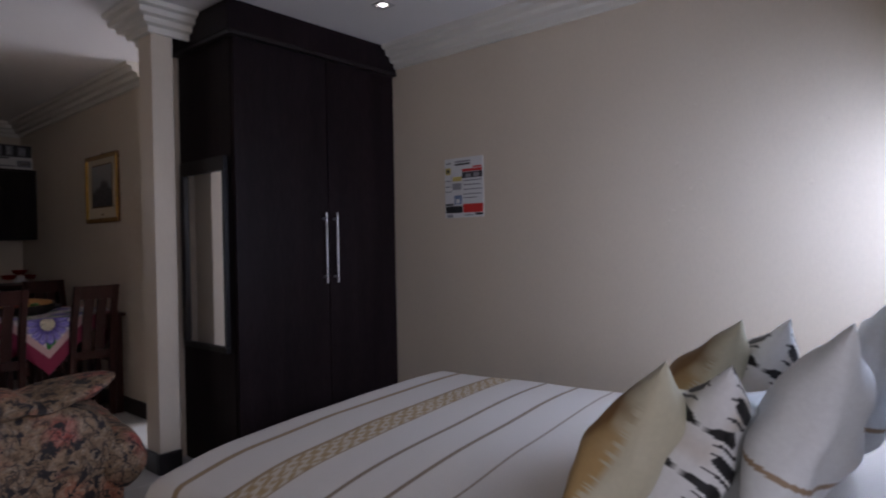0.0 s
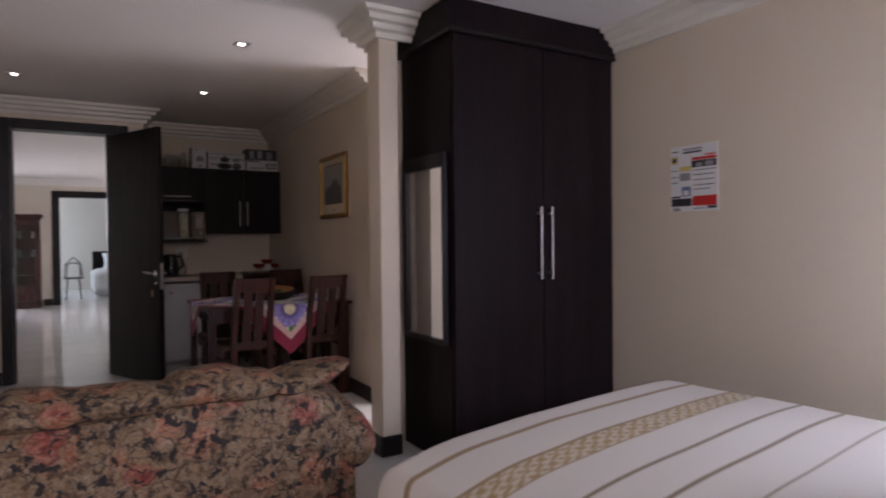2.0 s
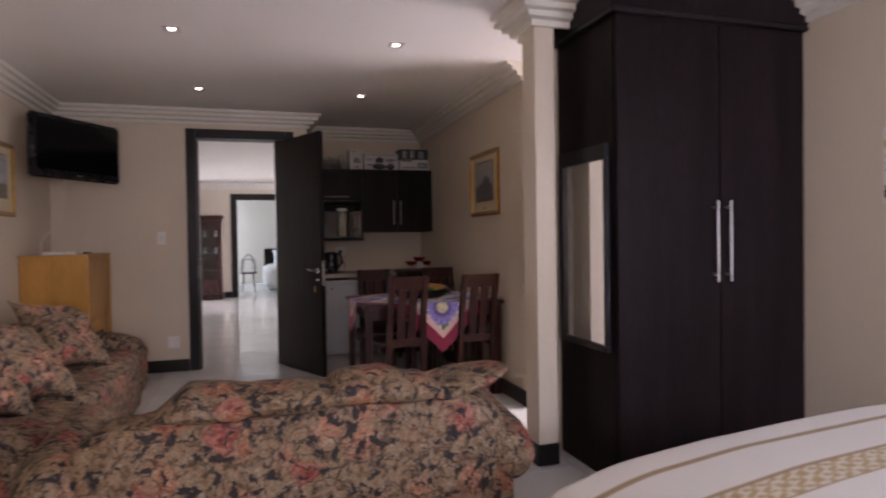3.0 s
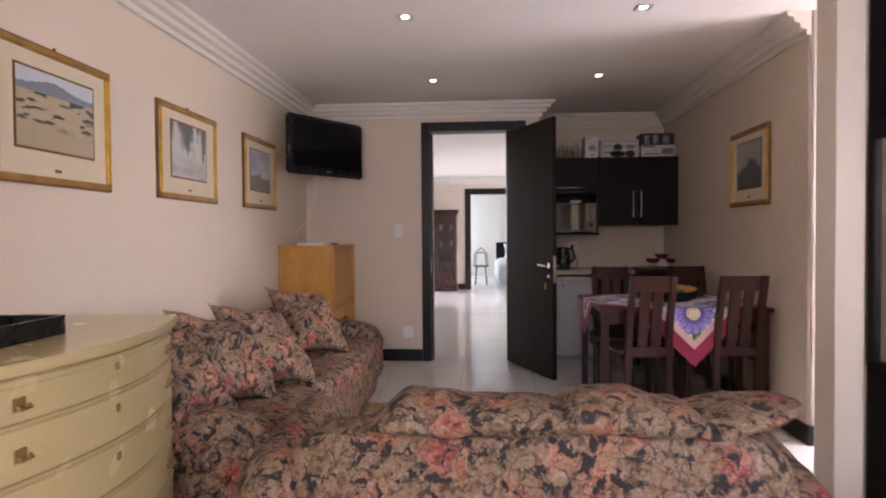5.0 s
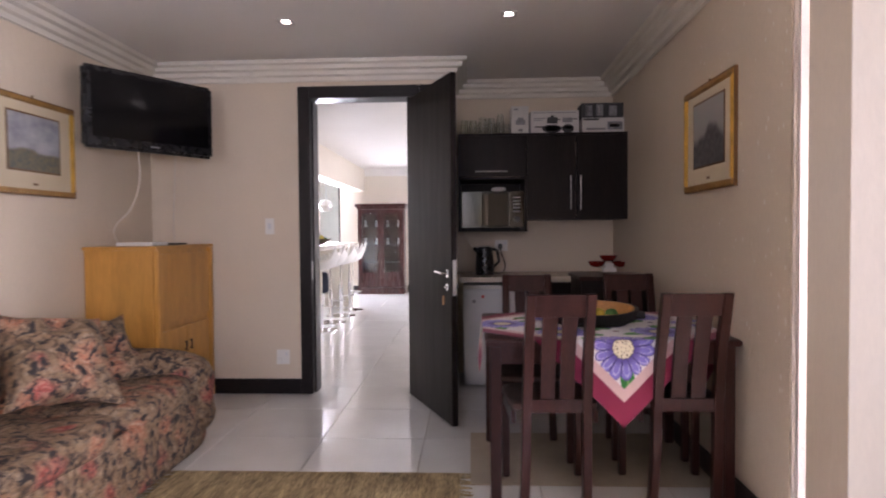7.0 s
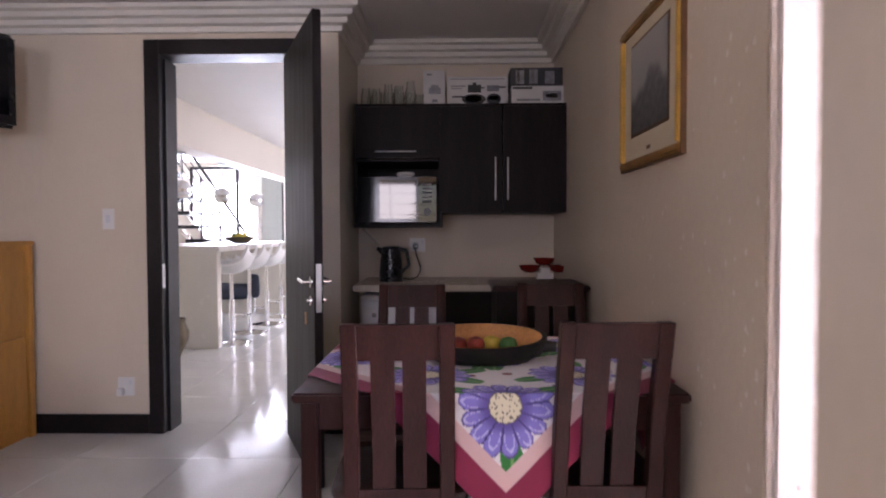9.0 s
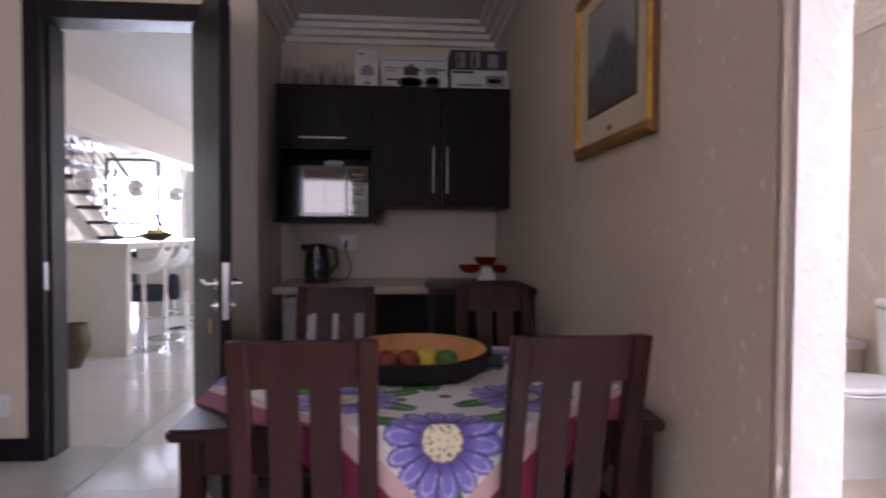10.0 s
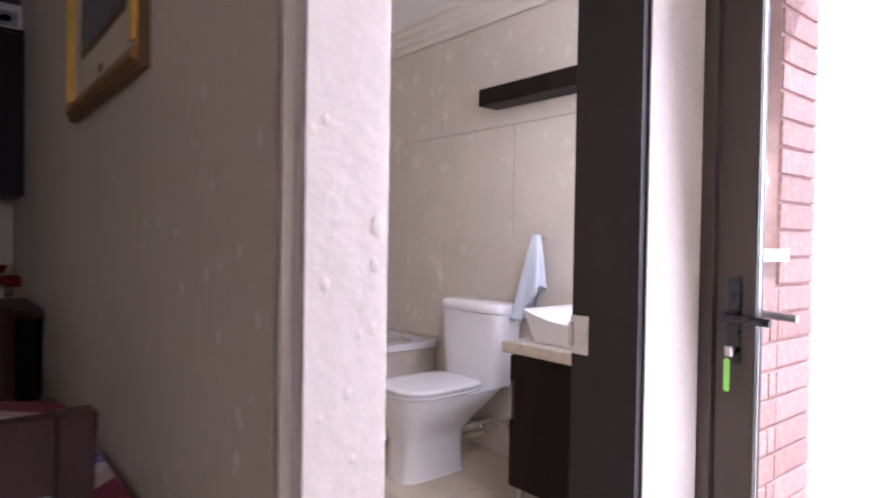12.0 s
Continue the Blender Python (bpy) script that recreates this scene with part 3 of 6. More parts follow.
fr = door_frame("door_frame_1", -0.60, 0.40, 5.482, 5.678, 2.30, 0.088, "dark wenge door frame in the cream wall")
part("jamb_lining", boxes((0.215, 0.311, 5.50, 5.676, 0.0, 2.211)), WENGE_H, fr)
part("door_stop", boxes((-0.512, -0.497, 5.535, 5.678, 0, 2.20)), WENGE_H, fr)
part("strike_plate", boxes((-0.512, -0.5095, 5.49, 5.52, 0.86, 1.0)), STEEL, fr, "steel strike plate")
door_frame("door_frame_2", -0.44, 0.64, 13.28, 13.46, 2.24, 0.13, "dark wooden door frame at the far end of the hall")
fb = door_frame("door_frame_3", 1.975, 2.86, 3.435, 3.63, 2.27, 0.085, "dark wooden bathroom door frame")
part("door_stop", boxes((2.755, 2.7755, 3.437, 3.505, 0, 2.18)), WENGE_H, fb)
part("strike_plate", boxes((2.7715, 2.7748, 3.577, 3.629, 0.888, 0.978), (2.7690, 2.7713, 3.588, 3.600, 0.905, 0.925), (2.7690, 2.7713, 3.588, 3.600, 0.940, 0.960), (2.764, 2.7713, 3.621, 3.629, 0.905, 0.962)), STEEL, fb, "steel strike plate")

# the open door between the rooms
leaf = tagged(new("door_1"), "open dark wenge door with chrome lever handles", "door", "", "structure")
leaf.matrix_basis = pose(0.238, 5.472, 0, 0, 0, -66.2)
part("door_leaf", box(bmesh.new(), 0.0, 0.845, -0.02, 0.02, 0.01, 2.185, 0.003), WENGE, leaf)
part("lock_plate", boxes((0.8452, 0.8475, -0.012, 0.012, 0.82, 1.04)), STEEL, leaf, "steel lock plate")
for s in (1, -1):
    h = part("door_handle", rods(((0.795, s * 0.02, 0.955), (0.795, s * 0.065, 0.955), 0.010), ((0.795, s * 0.062, 0.955), (0.675, s * 0.062, 0.962), 0.0095, 0.008)), CHROME, leaf, "chrome lever handle")
    part("rose", rods(((0.795, s * 0.0201, 0.955), (0.795, s * 0.030, 0.955), 0.026), n=20), CHROME, h)
    part("cylinder_rose", rods(((0.795, s * 0.0201, 0.87), (0.795, s * 0.030, 0.87), 0.024), ((0.795, s * 0.03, 0.87), (0.795, s * 0.045, 0.87), 0.009), n=20), CHROME, h)
part("key_tag", boxes((0.765, 0.785, -0.05, -0.046, 0.76, 0.815)), BOWLWOOD, leaf, "small wooden key tag")

# the garden door, bronze aluminium with one tall pane
gd = tagged(new("door_2"), "closed bronze aluminium garden door with a glass pane", "door", "", "structure")
part("frame_jamb", boxes((3.0, 3.075, 3.40, 3.434, 0, 2.199)), BRONZE, gd)
part("frame_jamb", boxes((3.0, 3.075, 2.501, 2.535, 0, 2.199)), BRONZE, gd)
part("frame_head", boxes((3.0, 3.075, 2.536, 3.399, 2.165, 2.199)), BRONZE, gd)
for y0, y1 in ((3.308, 3.397), (2.538, 2.645)):
    part("stile", box(bmesh.new(), 3.012, 3.055, y0, y1, 0.01, 2.16, 0.003), BRONZE, gd)
for z0, z1 in ((0.01, 0.13), (2.06, 2.16)):
    part("rail", box(bmesh.new(), 3.012, 3.055, 2.646, 3.307, z0, z1, 0.003), BRONZE, gd)
pane = part("pane", boxes((3.030, 3.036, 2.646, 3.307, 0.131, 2.059)), GLASS, gd)
pane.visible_shadow = False
for s, x, mt in ((-1, 3.012, BLACKP), (1, 3.055, STEEL)):
    h = part("door_handle", rods(((x, 3.352, 0.99), (x + s * 0.05, 3.352, 0.99), 0.011), ((x + s * 0.05, 3.352, 0.99), (x + s * 0.05, 3.255, 0.985), 0.0105, 0.009)), mt, gd, "black lever handle")
    part("back_plate", box(bmesh.new(), min(x, x + s * 0.008), max(x, x + s * 0.008), 3.337, 3.367, 0.88, 1.08, 0.003), mt, h)
kr = part("key", rods(((3.012, 3.352, 0.915), (2.985, 3.352, 0.915), 0.006), ((2.985, 3.352, 0.922), (2.985, 3.352, 0.90), 0.009)), STEEL, gd, "door key with a green tag")
part("key_tag", box(bmesh.new(), 2.978, 2.984, 3.347, 3.361, 0.82, 0.895, 0.003), KEYGREEN, kr, "bright green plastic key tag")

structure("wall_lobby_plaster", boxes((2.777, 2.8595, 3.430, 3.4345, 0.0, 2.27), (2.86, 2.995, 3.430, 3.4485, 0.0, 2.27)), PLASTER, "scuffed plaster between the bathroom and garden doors")

# windows
def window(name, x0, x1, z0, z1, y, along="x", bars=5, mat=BLACKIRON, label="metal-framed window with horizontal burglar bars"):
    w = tagged(new(name), label, "window", "", "structure")
    def bx(a0, a1, b0, b1, t=0.02):
        return boxes((a0, a1, y - t, y + t, b0, b1)) if along == "x" else boxes((y - t, y + t, a0, a1, b0, b1))
    part("window_frame", bx(x0, x0 + 0.05, z0, z1), mat, w)
    part("window_frame", bx(x1 - 0.05, x1, z0, z1), mat, w)
    part("window_frame", bx(x0 + 0.051, x1 - 0.051, z0, z0 + 0.05), mat, w)
    part("window_frame", bx(x0 + 0.051, x1 - 0.051, z1 - 0.05, z1), mat, w)
    part("mullion", bx((x0 + x1) / 2 - 0.025, (x0 + x1) / 2 + 0.025, z0 + 0.051, z1 - 0.051), mat, w)
    for i in range(bars):
        z = z0 + (z1 - z0) * (i + 1) / (bars + 1)
        part("bar", bx(x0 + 0.051, x1 - 0.051, z - 0.008, z + 0.008, 0.012), mat, w)
    p = part("pane", bx(x0 + 0.051, x1 - 0.051, z0 + 0.051, z1 - 0.051, 0.003), GLASS, w)
    p.visible_shadow = False
    return w


window("window_1", -0.95, 0.95, 0.9, 2.1, -2.28)
window("window_2", 1.75, 2.65, 0.95, 1.9, -1.37)
window("window_3", -3.72, -1.95, 0.25, 2.4, 13.38, bars=0, label="tall dark-framed window behind the stairs")
# assumed opening, out of view, added behind the hall fill lamp
window("window_4", 9.1, 11.7, 0.6, 2.3, 3.55, along="y", bars=0, label="unseen dark-framed side window added for the hall fill light")
window("window_5", 15.4, 17.2, 0.7, 2.3, -2.45, along="y", bars=0, label="bright bedroom window")
window("window_6", 3.22, 3.62, 1.14, 2.1, 3.62, bars=0, mat=WHITEP, label="small white-framed bathroom window")

# outside
structure("ground", boxes((-80, 80, -80, 80, -0.30, -0.13)), PAVE, "pale paving in full sun")
structure("pavement", boxes((3.111, 9.0, -3.0, 3.45, -0.12, -0.03)), PAVE, "pale paved path outside the garden door")
# emissive panel instead of a modelled garden, so the door view goes white
structure("backdrop_garden", boxes((14.0, 14.1, -14.0, 22.0, -0.1, 7.0)), FARLIGHT, "glowing white panel standing in for the overexposed garden")
brick_wall = structure("wall_brick", boxes((3.111, 3.22, 3.515, 3.549, -0.1, 2.6), (3.62, 3.89, 3.515, 3.549, -0.1, 2.6), (3.22, 3.62, 3.515, 3.549, -0.1, 1.10)), MORTAR, "pink face-brick wall outside the garden door")
structure("window_sill", boxes((3.20, 3.645, 3.485, 3.60, 1.101, 1.138)), WHITEP, "white window sill on the brick wall")
# emissive panel set far behind the stair window in place of sky
structure("backdrop", boxes((-14.0, 0.5, 21.0, 21.1, -0.1, 6.0)), FARLIGHT, "glowing panel standing in for bright sky beyond the stair window")


# chips and blobs of old paint
def chips(name, owner, spots, axis, mat, label):
    bm = bmesh.new()
    for x, y, z, s in spots:
        r = bmesh.ops.create_icosphere(bm, subdivisions=1, radius=s)
        for v in r["verts"]:
            v.co *= 1 + 0.35 * noise.noise(v.co * 60 + Vector((x, y, z)) * 9)
        flat = (0.18, 1.0, 1.5) if axis == "x" else (1.0, 0.18, 1.5)
        bmesh.ops.transform(bm, matrix=Matrix.Translation((x, y, z)) @ Matrix.Diagonal((*flat, 1)), verts=r["verts"])
    return tagged(part(name, bm, mat, bpy.data.objects[owner], label), kind="stuff")


rng = random.Random(4)
chips("plaster_chips", "wall_end", [(1.868 + 0.085 * rng.random(), 3.205, 0.25 + 1.6 * rng.random(), 0.004 + 0.006 * rng.random()) for _ in range(26)], "y", PLASTER, "raised blobs and chips in the plaster")
chips("plaster_dents", "wall_end", [(1.868 + 0.085 * rng.random(), 3.2055, 0.25 + 1.6 * rng.random(), 0.003 + 0.003 * rng.random()) for _ in range(12)], "y", MORTAR, "dark nicks in the plaster")
chips("corner_chips", "wall_end", [(1.850, 3.212, 0.4 + 1.5 * rng.random(), 0.004 + 0.004 * rng.random()) for _ in range(9)], "y", PLASTER, "chipped corner")
chips("plaster_chips", "wall_lobby_plaster", [(2.80 + 0.16 * rng.random(), 3.43, 0.3 + 1.6 * rng.random(), 0.004 + 0.005 * rng.random()) for _ in range(18)], "y", PLASTER, "raised blobs in the plaster")
chips("plaster_blobs", "wall_bedroom", [(2.815, -0.75 + 0.75 * rng.random(), 1.2 + 0.75 * rng.random(), 0.004 + 0.006 * rng.random()) for _ in range(40)] + [(2.815, -0.40 + 0.003 * k, 1.66 + 0.012 * k, 0.006) for k in range(11)] + [(2.815, -0.66, 1.80 + 0.012 * k, 0.006) for k in range(9)], "x", WALL, "raised blobs and a run in the wall plaster")
flecks = []
for _ in range(110):
    fy = 3.27 + 1.0 * rng.random() ** 1.6
    flecks.append((1.852 + 0.0117 * (fy - 3.24), fy, 0.55 + 1.7 * rng.random(), 0.0035 + 0.0045 * rng.random()))
chips("plaster_flecks", "wall_right", flecks, "x", PALEFLECK, "short raised flecks in the paint")


# ---- fixtures ----
def downlight(x, y, first=None):
    if first:
        return copy_thing(first, pose(x, y, CZ))
    d = thing("downlight", (x, y, CZ), "square recessed downlight, switched on", "ceiling light", "recessed ceiling downlights")
    part("trim", boxes((-0.045, 0.045, -0.045, -0.03, -0.006, -0.001), (-0.045, 0.045, 0.03, 0.045, -0.006, -0.001), (-0.045, -0.03, -0.03, 0.03, -0.006, -0.001), (0.03, 0.045, -0.03, 0.03, -0.006, -0.001)), STEEL, d)
    part("bulb", lathe([(0.0, -0.004), (0.018, -0.004), (0.021, -0.001), (0.0, -0.001)], 16), DOWNLIGHT, d, "glowing white bulb")
    return d


dl = downlight(-0.405, 4.57)
for p in ((0.91, 4.53), (-0.44, 3.10), (0.89, 3.07), (2.238, 1.258), (-0.44, 1.5)):
    downlight(*p, dl)


def switch_plate(name, x0, x1, z0, z1, y, label, cat, rockers):
    s = thing(name, ((x0 + x1) / 2, y, (z0 + z1) / 2), label, cat)
    w, h = (x1 - x0) / 2, (z1 - z0) / 2
    part("plate", box(bmesh.new(), -w, w, -0.008, -0.0005, -h, h, 0.003), WHITEP, s)
    for a, b, c, d in rockers:
        part("rocker", box(bmesh.new(), a, b, -0.012, -0.0085, c, d, 0.001), WHITEAPP, s)
    return s


switch_plate("light_switch", -0.862, -0.792, 1.205, 1.325, 5.5, "white single light switch on the cream wall", "switch", [(-0.012, 0.012, -0.022, 0.022)])
sp = switch_plate("wall_socket", -0.79, -0.69, 0.225, 0.335, 5.5, "white wall socket with a plug in it", "socket", [(0.02, 0.035, 0.01, 0.035)])
part("plug", box(bmesh.new(), -0.042, -0.005, -0.045, -0.009, -0.05, -0.005, 0.006), WHITEP, sp, "white plug")
sp = switch_plate("wall_socket", 0.885, 0.995, 1.045, 1.14, 6.199, "white wall socket with a black plug", "socket", [(0.025, 0.04, 0.01, 0.03)])
part("plug", box(bmesh.new(), -0.03, 0.005, -0.05, -0.009, -0.03, 0.015, 0.006), BLACKP, sp, "black plug")


# ---- prints on the walls ----
def tone(a, b, k):
    k = min(1.0, max(0.0, k))
    return tuple(p + (q - p) * k for p, q in zip(a, b))


def landscape(kind):
    def f(u, v):
        n = lambda a, b, s: noise.noise(Vector((u * a + s, v * b, s * 2.1)))
        if kind == 0:      # veld with bushes and a far hill
            if v > 0.80 + 0.10 * math.exp(-((u - 0.45) / 0.25) ** 2) + 0.01 * n(20, 1, 1):
                return (0.50, 0.53, 0.55)
            if v > 0.72:
                return (0.20, 0.23, 0.26)
            k = n(5, 15, 2) + 0.4 * n(14, 30, 5)
            sand = (0.40 + 0.06 * n(30, 30, 3), 0.32, 0.21)
            return tone(sand, (0.07, 0.085, 0.07), (k - 0.12) * 5 * max(0.0, min(1.0, (v - 0.22) * 4)))
        if kind == 1:      # misty trees and pale water
            k = n(5, 7, 4) + 0.5 * n(13, 15, 5)
            trunk = n(7, 0.8, 11) * 1.4 + 0.3 * k
            mist = tone((0.50, 0.50, 0.46), (0.10, 0.11, 0.10), (trunk + v - 0.62) * 2.2)
            return tone(tone((0.30, 0.31, 0.29), (0.44, 0.44, 0.41), 0.5 + k), mist, (v - 0.22) * 4)
        if kind == 2:      # grey sky over dark hills
            h = 0.34 + 0.09 * math.exp(-((u - 0.3) / 0.2) ** 2) + 0.03 * n(8, 1, 6)
            k = n(4, 5, 7) + 0.4 * n(11, 13, 3)
            air = (0.34 + 0.14 * k, 0.35 + 0.14 * k, 0.38 + 0.12 * k)
            land = (0.14 + 0.08 * n(18, 18, 8), 0.13 + 0.05 * n(18, 18, 8), 0.085)
            return tone(air, land, (h - v) * 18)
        h = 0.42 + 0.28 * math.exp(-((u - 0.62) / 0.26) ** 2) + 0.07 * n(7, 1, 9)
        k = n(12, 12, 10) + 0.6 * n(30, 30, 2)
        return tone((0.33 + 0.04 * n(3, 4, 1), 0.32, 0.30), (0.105 + 0.06 * k, 0.10 + 0.055 * k, 0.10 + 0.05 * k), (h - v) * 9)
    return f


def picture(y, z, w, h, side, kind, label, mx, mz):
    """side 1 hangs on the west wall and looks to +x, -1 on the right wall."""
    x = -1.7295 if side > 0 else 1.859
    p = thing("framed_picture", (x, y, z), label, "picture", "gilt-framed landscape prints", 90 if side > 0 else -90)
    a, b, t = w / 2, h / 2, 0.027
    for q in ((-a, a, b - t, b), (-a, a, -b, -b + t), (-a, -a + t, -b + t, b - t), (a - t, a, -b + t, b - t)):
        part("frame_rail", box(bmesh.new(), q[0], q[1], -0.026, 0.0, q[2], q[3], 0.006), GILT if q[1] - q[0] < t * 1.5 else GILTRAIL, p)
        ed = 0.007
        if q[1] - q[0] > t * 1.5:
            zz = q[3] if q[2] > 0 else q[2]
            part("frame_edge", boxes((q[0] - ed, q[1] + ed, -0.018, 0.0, min(zz, zz + math.copysign(ed, zz)), max(zz, zz + math.copysign(ed, zz)))), GILTDARK, p)
        else:
            xx = q[1] if q[0] > 0 else q[0]
            part("frame_edge", boxes((min(xx, xx + math.copysign(ed, xx)), max(xx, xx + math.copysign(ed, xx)), -0.018, 0.0, -b, b)), GILTDARK, p)
    part("mount", boxes((-a + t, a - t, -0.010, 0.0, -b + t, b - t)), MOUNT, p, "cream card mount")
    ia, ib = a - mx, b - mz
    part("inner_line", boxes((-ia - 0.010, ia + 0.010, -0.0115, -0.0102, -ib - 0.010 + 0.02, ib + 0.010 + 0.02)), GILTDARK, p)
    part("print", sheet(96, 80, lambda u, v: ((u - 0.5) * 2 * ia, -0.0135, (v - 0.5) * 2 * ib + 0.02), landscape(kind)), CANVAS, p, "printed landscape")
    part("plaque", boxes((-0.018, 0.018, -0.0125, -0.0102, -b + t + 0.022, -b + t + 0.034)), GILTDARK, p)
    part("hook", rods(((0, -0.004, b + 0.004), (0, -0.004, b + 0.022), 0.006), n=8), GILTDARK, p)
    return p


picture(1.97, 1.70, 0.68, 0.53, 1, 0, "gilt-framed print of bushveld under a hill", 0.115, 0.115)
picture(3.09, 1.695, 0.70, 0.515, 1, 1, "gilt-framed print of misty trees", 0.14, 0.105)
picture(4.235, 1.70, 0.66, 0.52, 1, 2, "gilt-framed print of grey sky and hills", 0.13, 0.11)
picture(4.02, 1.672, 0.62, 0.515, -1, 3, "gilt-framed print of dark mountains", 0.12, 0.10)

poster = thing("poster", (2.8145, 1.195, 1.533), "white and red notice sheet stuck on the wall", "poster", "", -90)
part("sheet", boxes((-0.147, 0.147, -0.003, 0, -0.178, 0.178)), PAPER, poster)
for kind, x0, x1, z0, z1, ink in (
        ("banner", -0.005, 0.142, -0.150, -0.098, PRINTRED), ("banner", -0.010, 0.140, 0.093, 0.108, PRINTRED), ("banner", 0.07, 0.138, 0.113, 0.121, PRINTRED),
        ("photo", -0.010, 0.140, 0.055, 0.090, CARDDK), ("photo", 0.015, 0.055, 0.058, 0.078, PRINTGREY), ("photo", 0.075, 0.12, 0.06, 0.083, PRINTGREY),
        ("photo", -0.14, -0.098, 0.082, 0.122, PRINTYEL), ("photo", -0.13, -0.108, 0.092, 0.112, CARDDK), ("photo", -0.085, -0.012, 0.040, 0.066, PRINTYEL),
        ("photo", -0.085, -0.018, -0.012, 0.028, PRINTGREY), ("photo", -0.072, -0.015, -0.098, -0.045, PRINTBLUE), ("photo", -0.06, -0.03, -0.092, -0.066, PAPER),
        ("photo", -0.14, -0.012, -0.150, -0.108, CARDDK), ("photo", -0.14, -0.08, -0.104, -0.094, CARDDK), ("photo", 0.085, 0.142, -0.166, -0.153, CARDDK),
        ("photo", -0.13, -0.085, -0.176, -0.158, PRINTGREY), ("heading", -0.065, 0.055, 0.150, 0.160, PRINTGREY), ("heading", -0.065, 0.05, 0.134, 0.144, CARDDK), ("heading", -0.135, -0.095, 0.146, 0.152, CARDDK)):
    lift = 0.0012 if ink in (PAPER, PRINTGREY) or x1 - x0 < 0.03 else 0.0
    part(kind, boxes((x0, x1, -0.0042 - lift, -0.003, z0, z1)), ink, poster)
for x0, x1, z in ((0.0, 0.135, 0.040), (0.0, 0.125, 0.015), (0.0, 0.13, -0.012), (0.0, 0.128, -0.040), (0.0, 0.10, -0.062), (-0.14, -0.10, 0.045), (-0.14, -0.10, 0.010), (-0.14, -0.095, -0.02), (0.0, 0.07, -0.164)):
    part("text_line", boxes((x0, x1, -0.0040, -0.003, z - 0.002, z + 0.002)), CARDDK, poster)


# ---- wardrobe ----
wd = thing("wardrobe", (0, 0, 0), "tall dark wenge two-door wardrobe reaching the ceiling", "wardrobe")
part("carcass", box(bmesh.new(), 1.66, 2.813, 1.80, 2.359, 0.0, 2.31, 0.003), WENGE_W, wd)
for x0, x1, hx in ((1.664, 2.261, 2.222), (2.265, 2.811, 2.302)):
    d = part("door", box(bmesh.new(), x0, x1, 1.775, 1.798, 0.07, 2.30, 0.003), WENGE_W, wd)
    part("handle", rods(((hx, 1.742, 0.985), (hx, 1.742, 1.395), 0.0055), ((hx, 1.742, 1.02), (hx, 1.776, 1.02), 0.006), ((hx, 1.742, 1.36), (hx, 1.776, 1.36), 0.006)), STEEL, d, "long brushed steel bar handle")
part("plinth", boxes((1.665, 2.811, 1.79, 1.799, 0.0, 0.066)), WENGE_H, wd)
part("frieze", box(bmesh.new(), 1.625, 2.812, 1.745, 2.359, 2.312, 2.468, 0.004), WENGE_W, wd, "plain fascia under the ceiling")
part("bead", box(bmesh.new(), 1.624, 2.812, 1.738, 2.359, 2.290, 2.3115, 0.004), WENGE_H, wd)
wm = thing("wall_mirror", (1.657, 2.065, 1.165), "tall narrow mirror in a dark frame on the wardrobe side", "mirror", "", 0.2)
for q in ((-0.235, 0.235, 0.44, 0.515), (-0.235, 0.235, -0.515, -0.485), (-0.235, -0.213, -0.484, 0.439), (0.190, 0.235, -0.484, 0.439)):
    part("frame_rail", box(bmesh.new(), -0.030, 0.0, q[0], q[1], q[2], q[3], 0.004), WENGE_H, wm)
part("mirror_glass", boxes((-0.014, -0.004, -0.212, 0.189, -0.484, 0.439)), MIRROR, wm)


# ---- bed ----
bed = thing("bed", (1.612, -0.175, 0), "double bed under a cream striped woven bedspread", "bed", "", 8)
part("base", box(bmesh.new(), -0.72, 0.85, -0.93, 0.98, 0.06, 0.30, 0.02), LINEN, bed)
part("mattress", soft_box(-0.745, 0.88, -0.94, 1.0, 0.28, 0.545, power=9, lump=0.004), LINEN, bed)
for sx in (-0.7, 0.7):
    for sy in (-0.88, 0.9):
        part("leg", rods(((sx, sy, 0.0), (sx, sy, 0.065), 0.03)), BLACKP, bed)
part("headboard", box(bmesh.new(), -0.74, 0.74, -1.005, -0.955, 0.0, 0.90, 0.02), WENGE, bed)


def spread_place(u, v):
    x, y = -1.14 + 2.42 * u, -0.93 + 2.28 * v
    z, e = 0.562, 0.045
    X, Y = x, y
    half = 0.75 if x < 0 else 0.89
    ox, oy = max(0.0, abs(x) - half), max(0.0, y - 1.04)
    if ox:
        X = math.copysign(half + e * (1 - math.exp(-ox / e)), x)
        z -= ox - e * (1 - math.exp(-ox / e)) * 0.7
    if oy:
        Y = 1.04 + e * (1 - math.exp(-oy / e))
        z -= oy - e * (1 - math.exp(-oy / e)) * 0.7
    z += 0.006 * noise.noise(Vector((x * 3, y * 3, 1))) - 0.05 * max(0, abs(x) / 0.8 - 0.55) ** 2
    if ox or oy:
        w = 0.014 * math.sin((y if ox > oy else x) * 17) * min(1, (ox + oy) * 4)
        X += w if ox > oy else 0
        Y += w if oy >= ox else 0
    Y -= 0.10 * max(0.0, -x / 0.75) ** 2 * min(1.0, max(0.0, y + 0.2))
    return (X, Y, max(0.05, z))


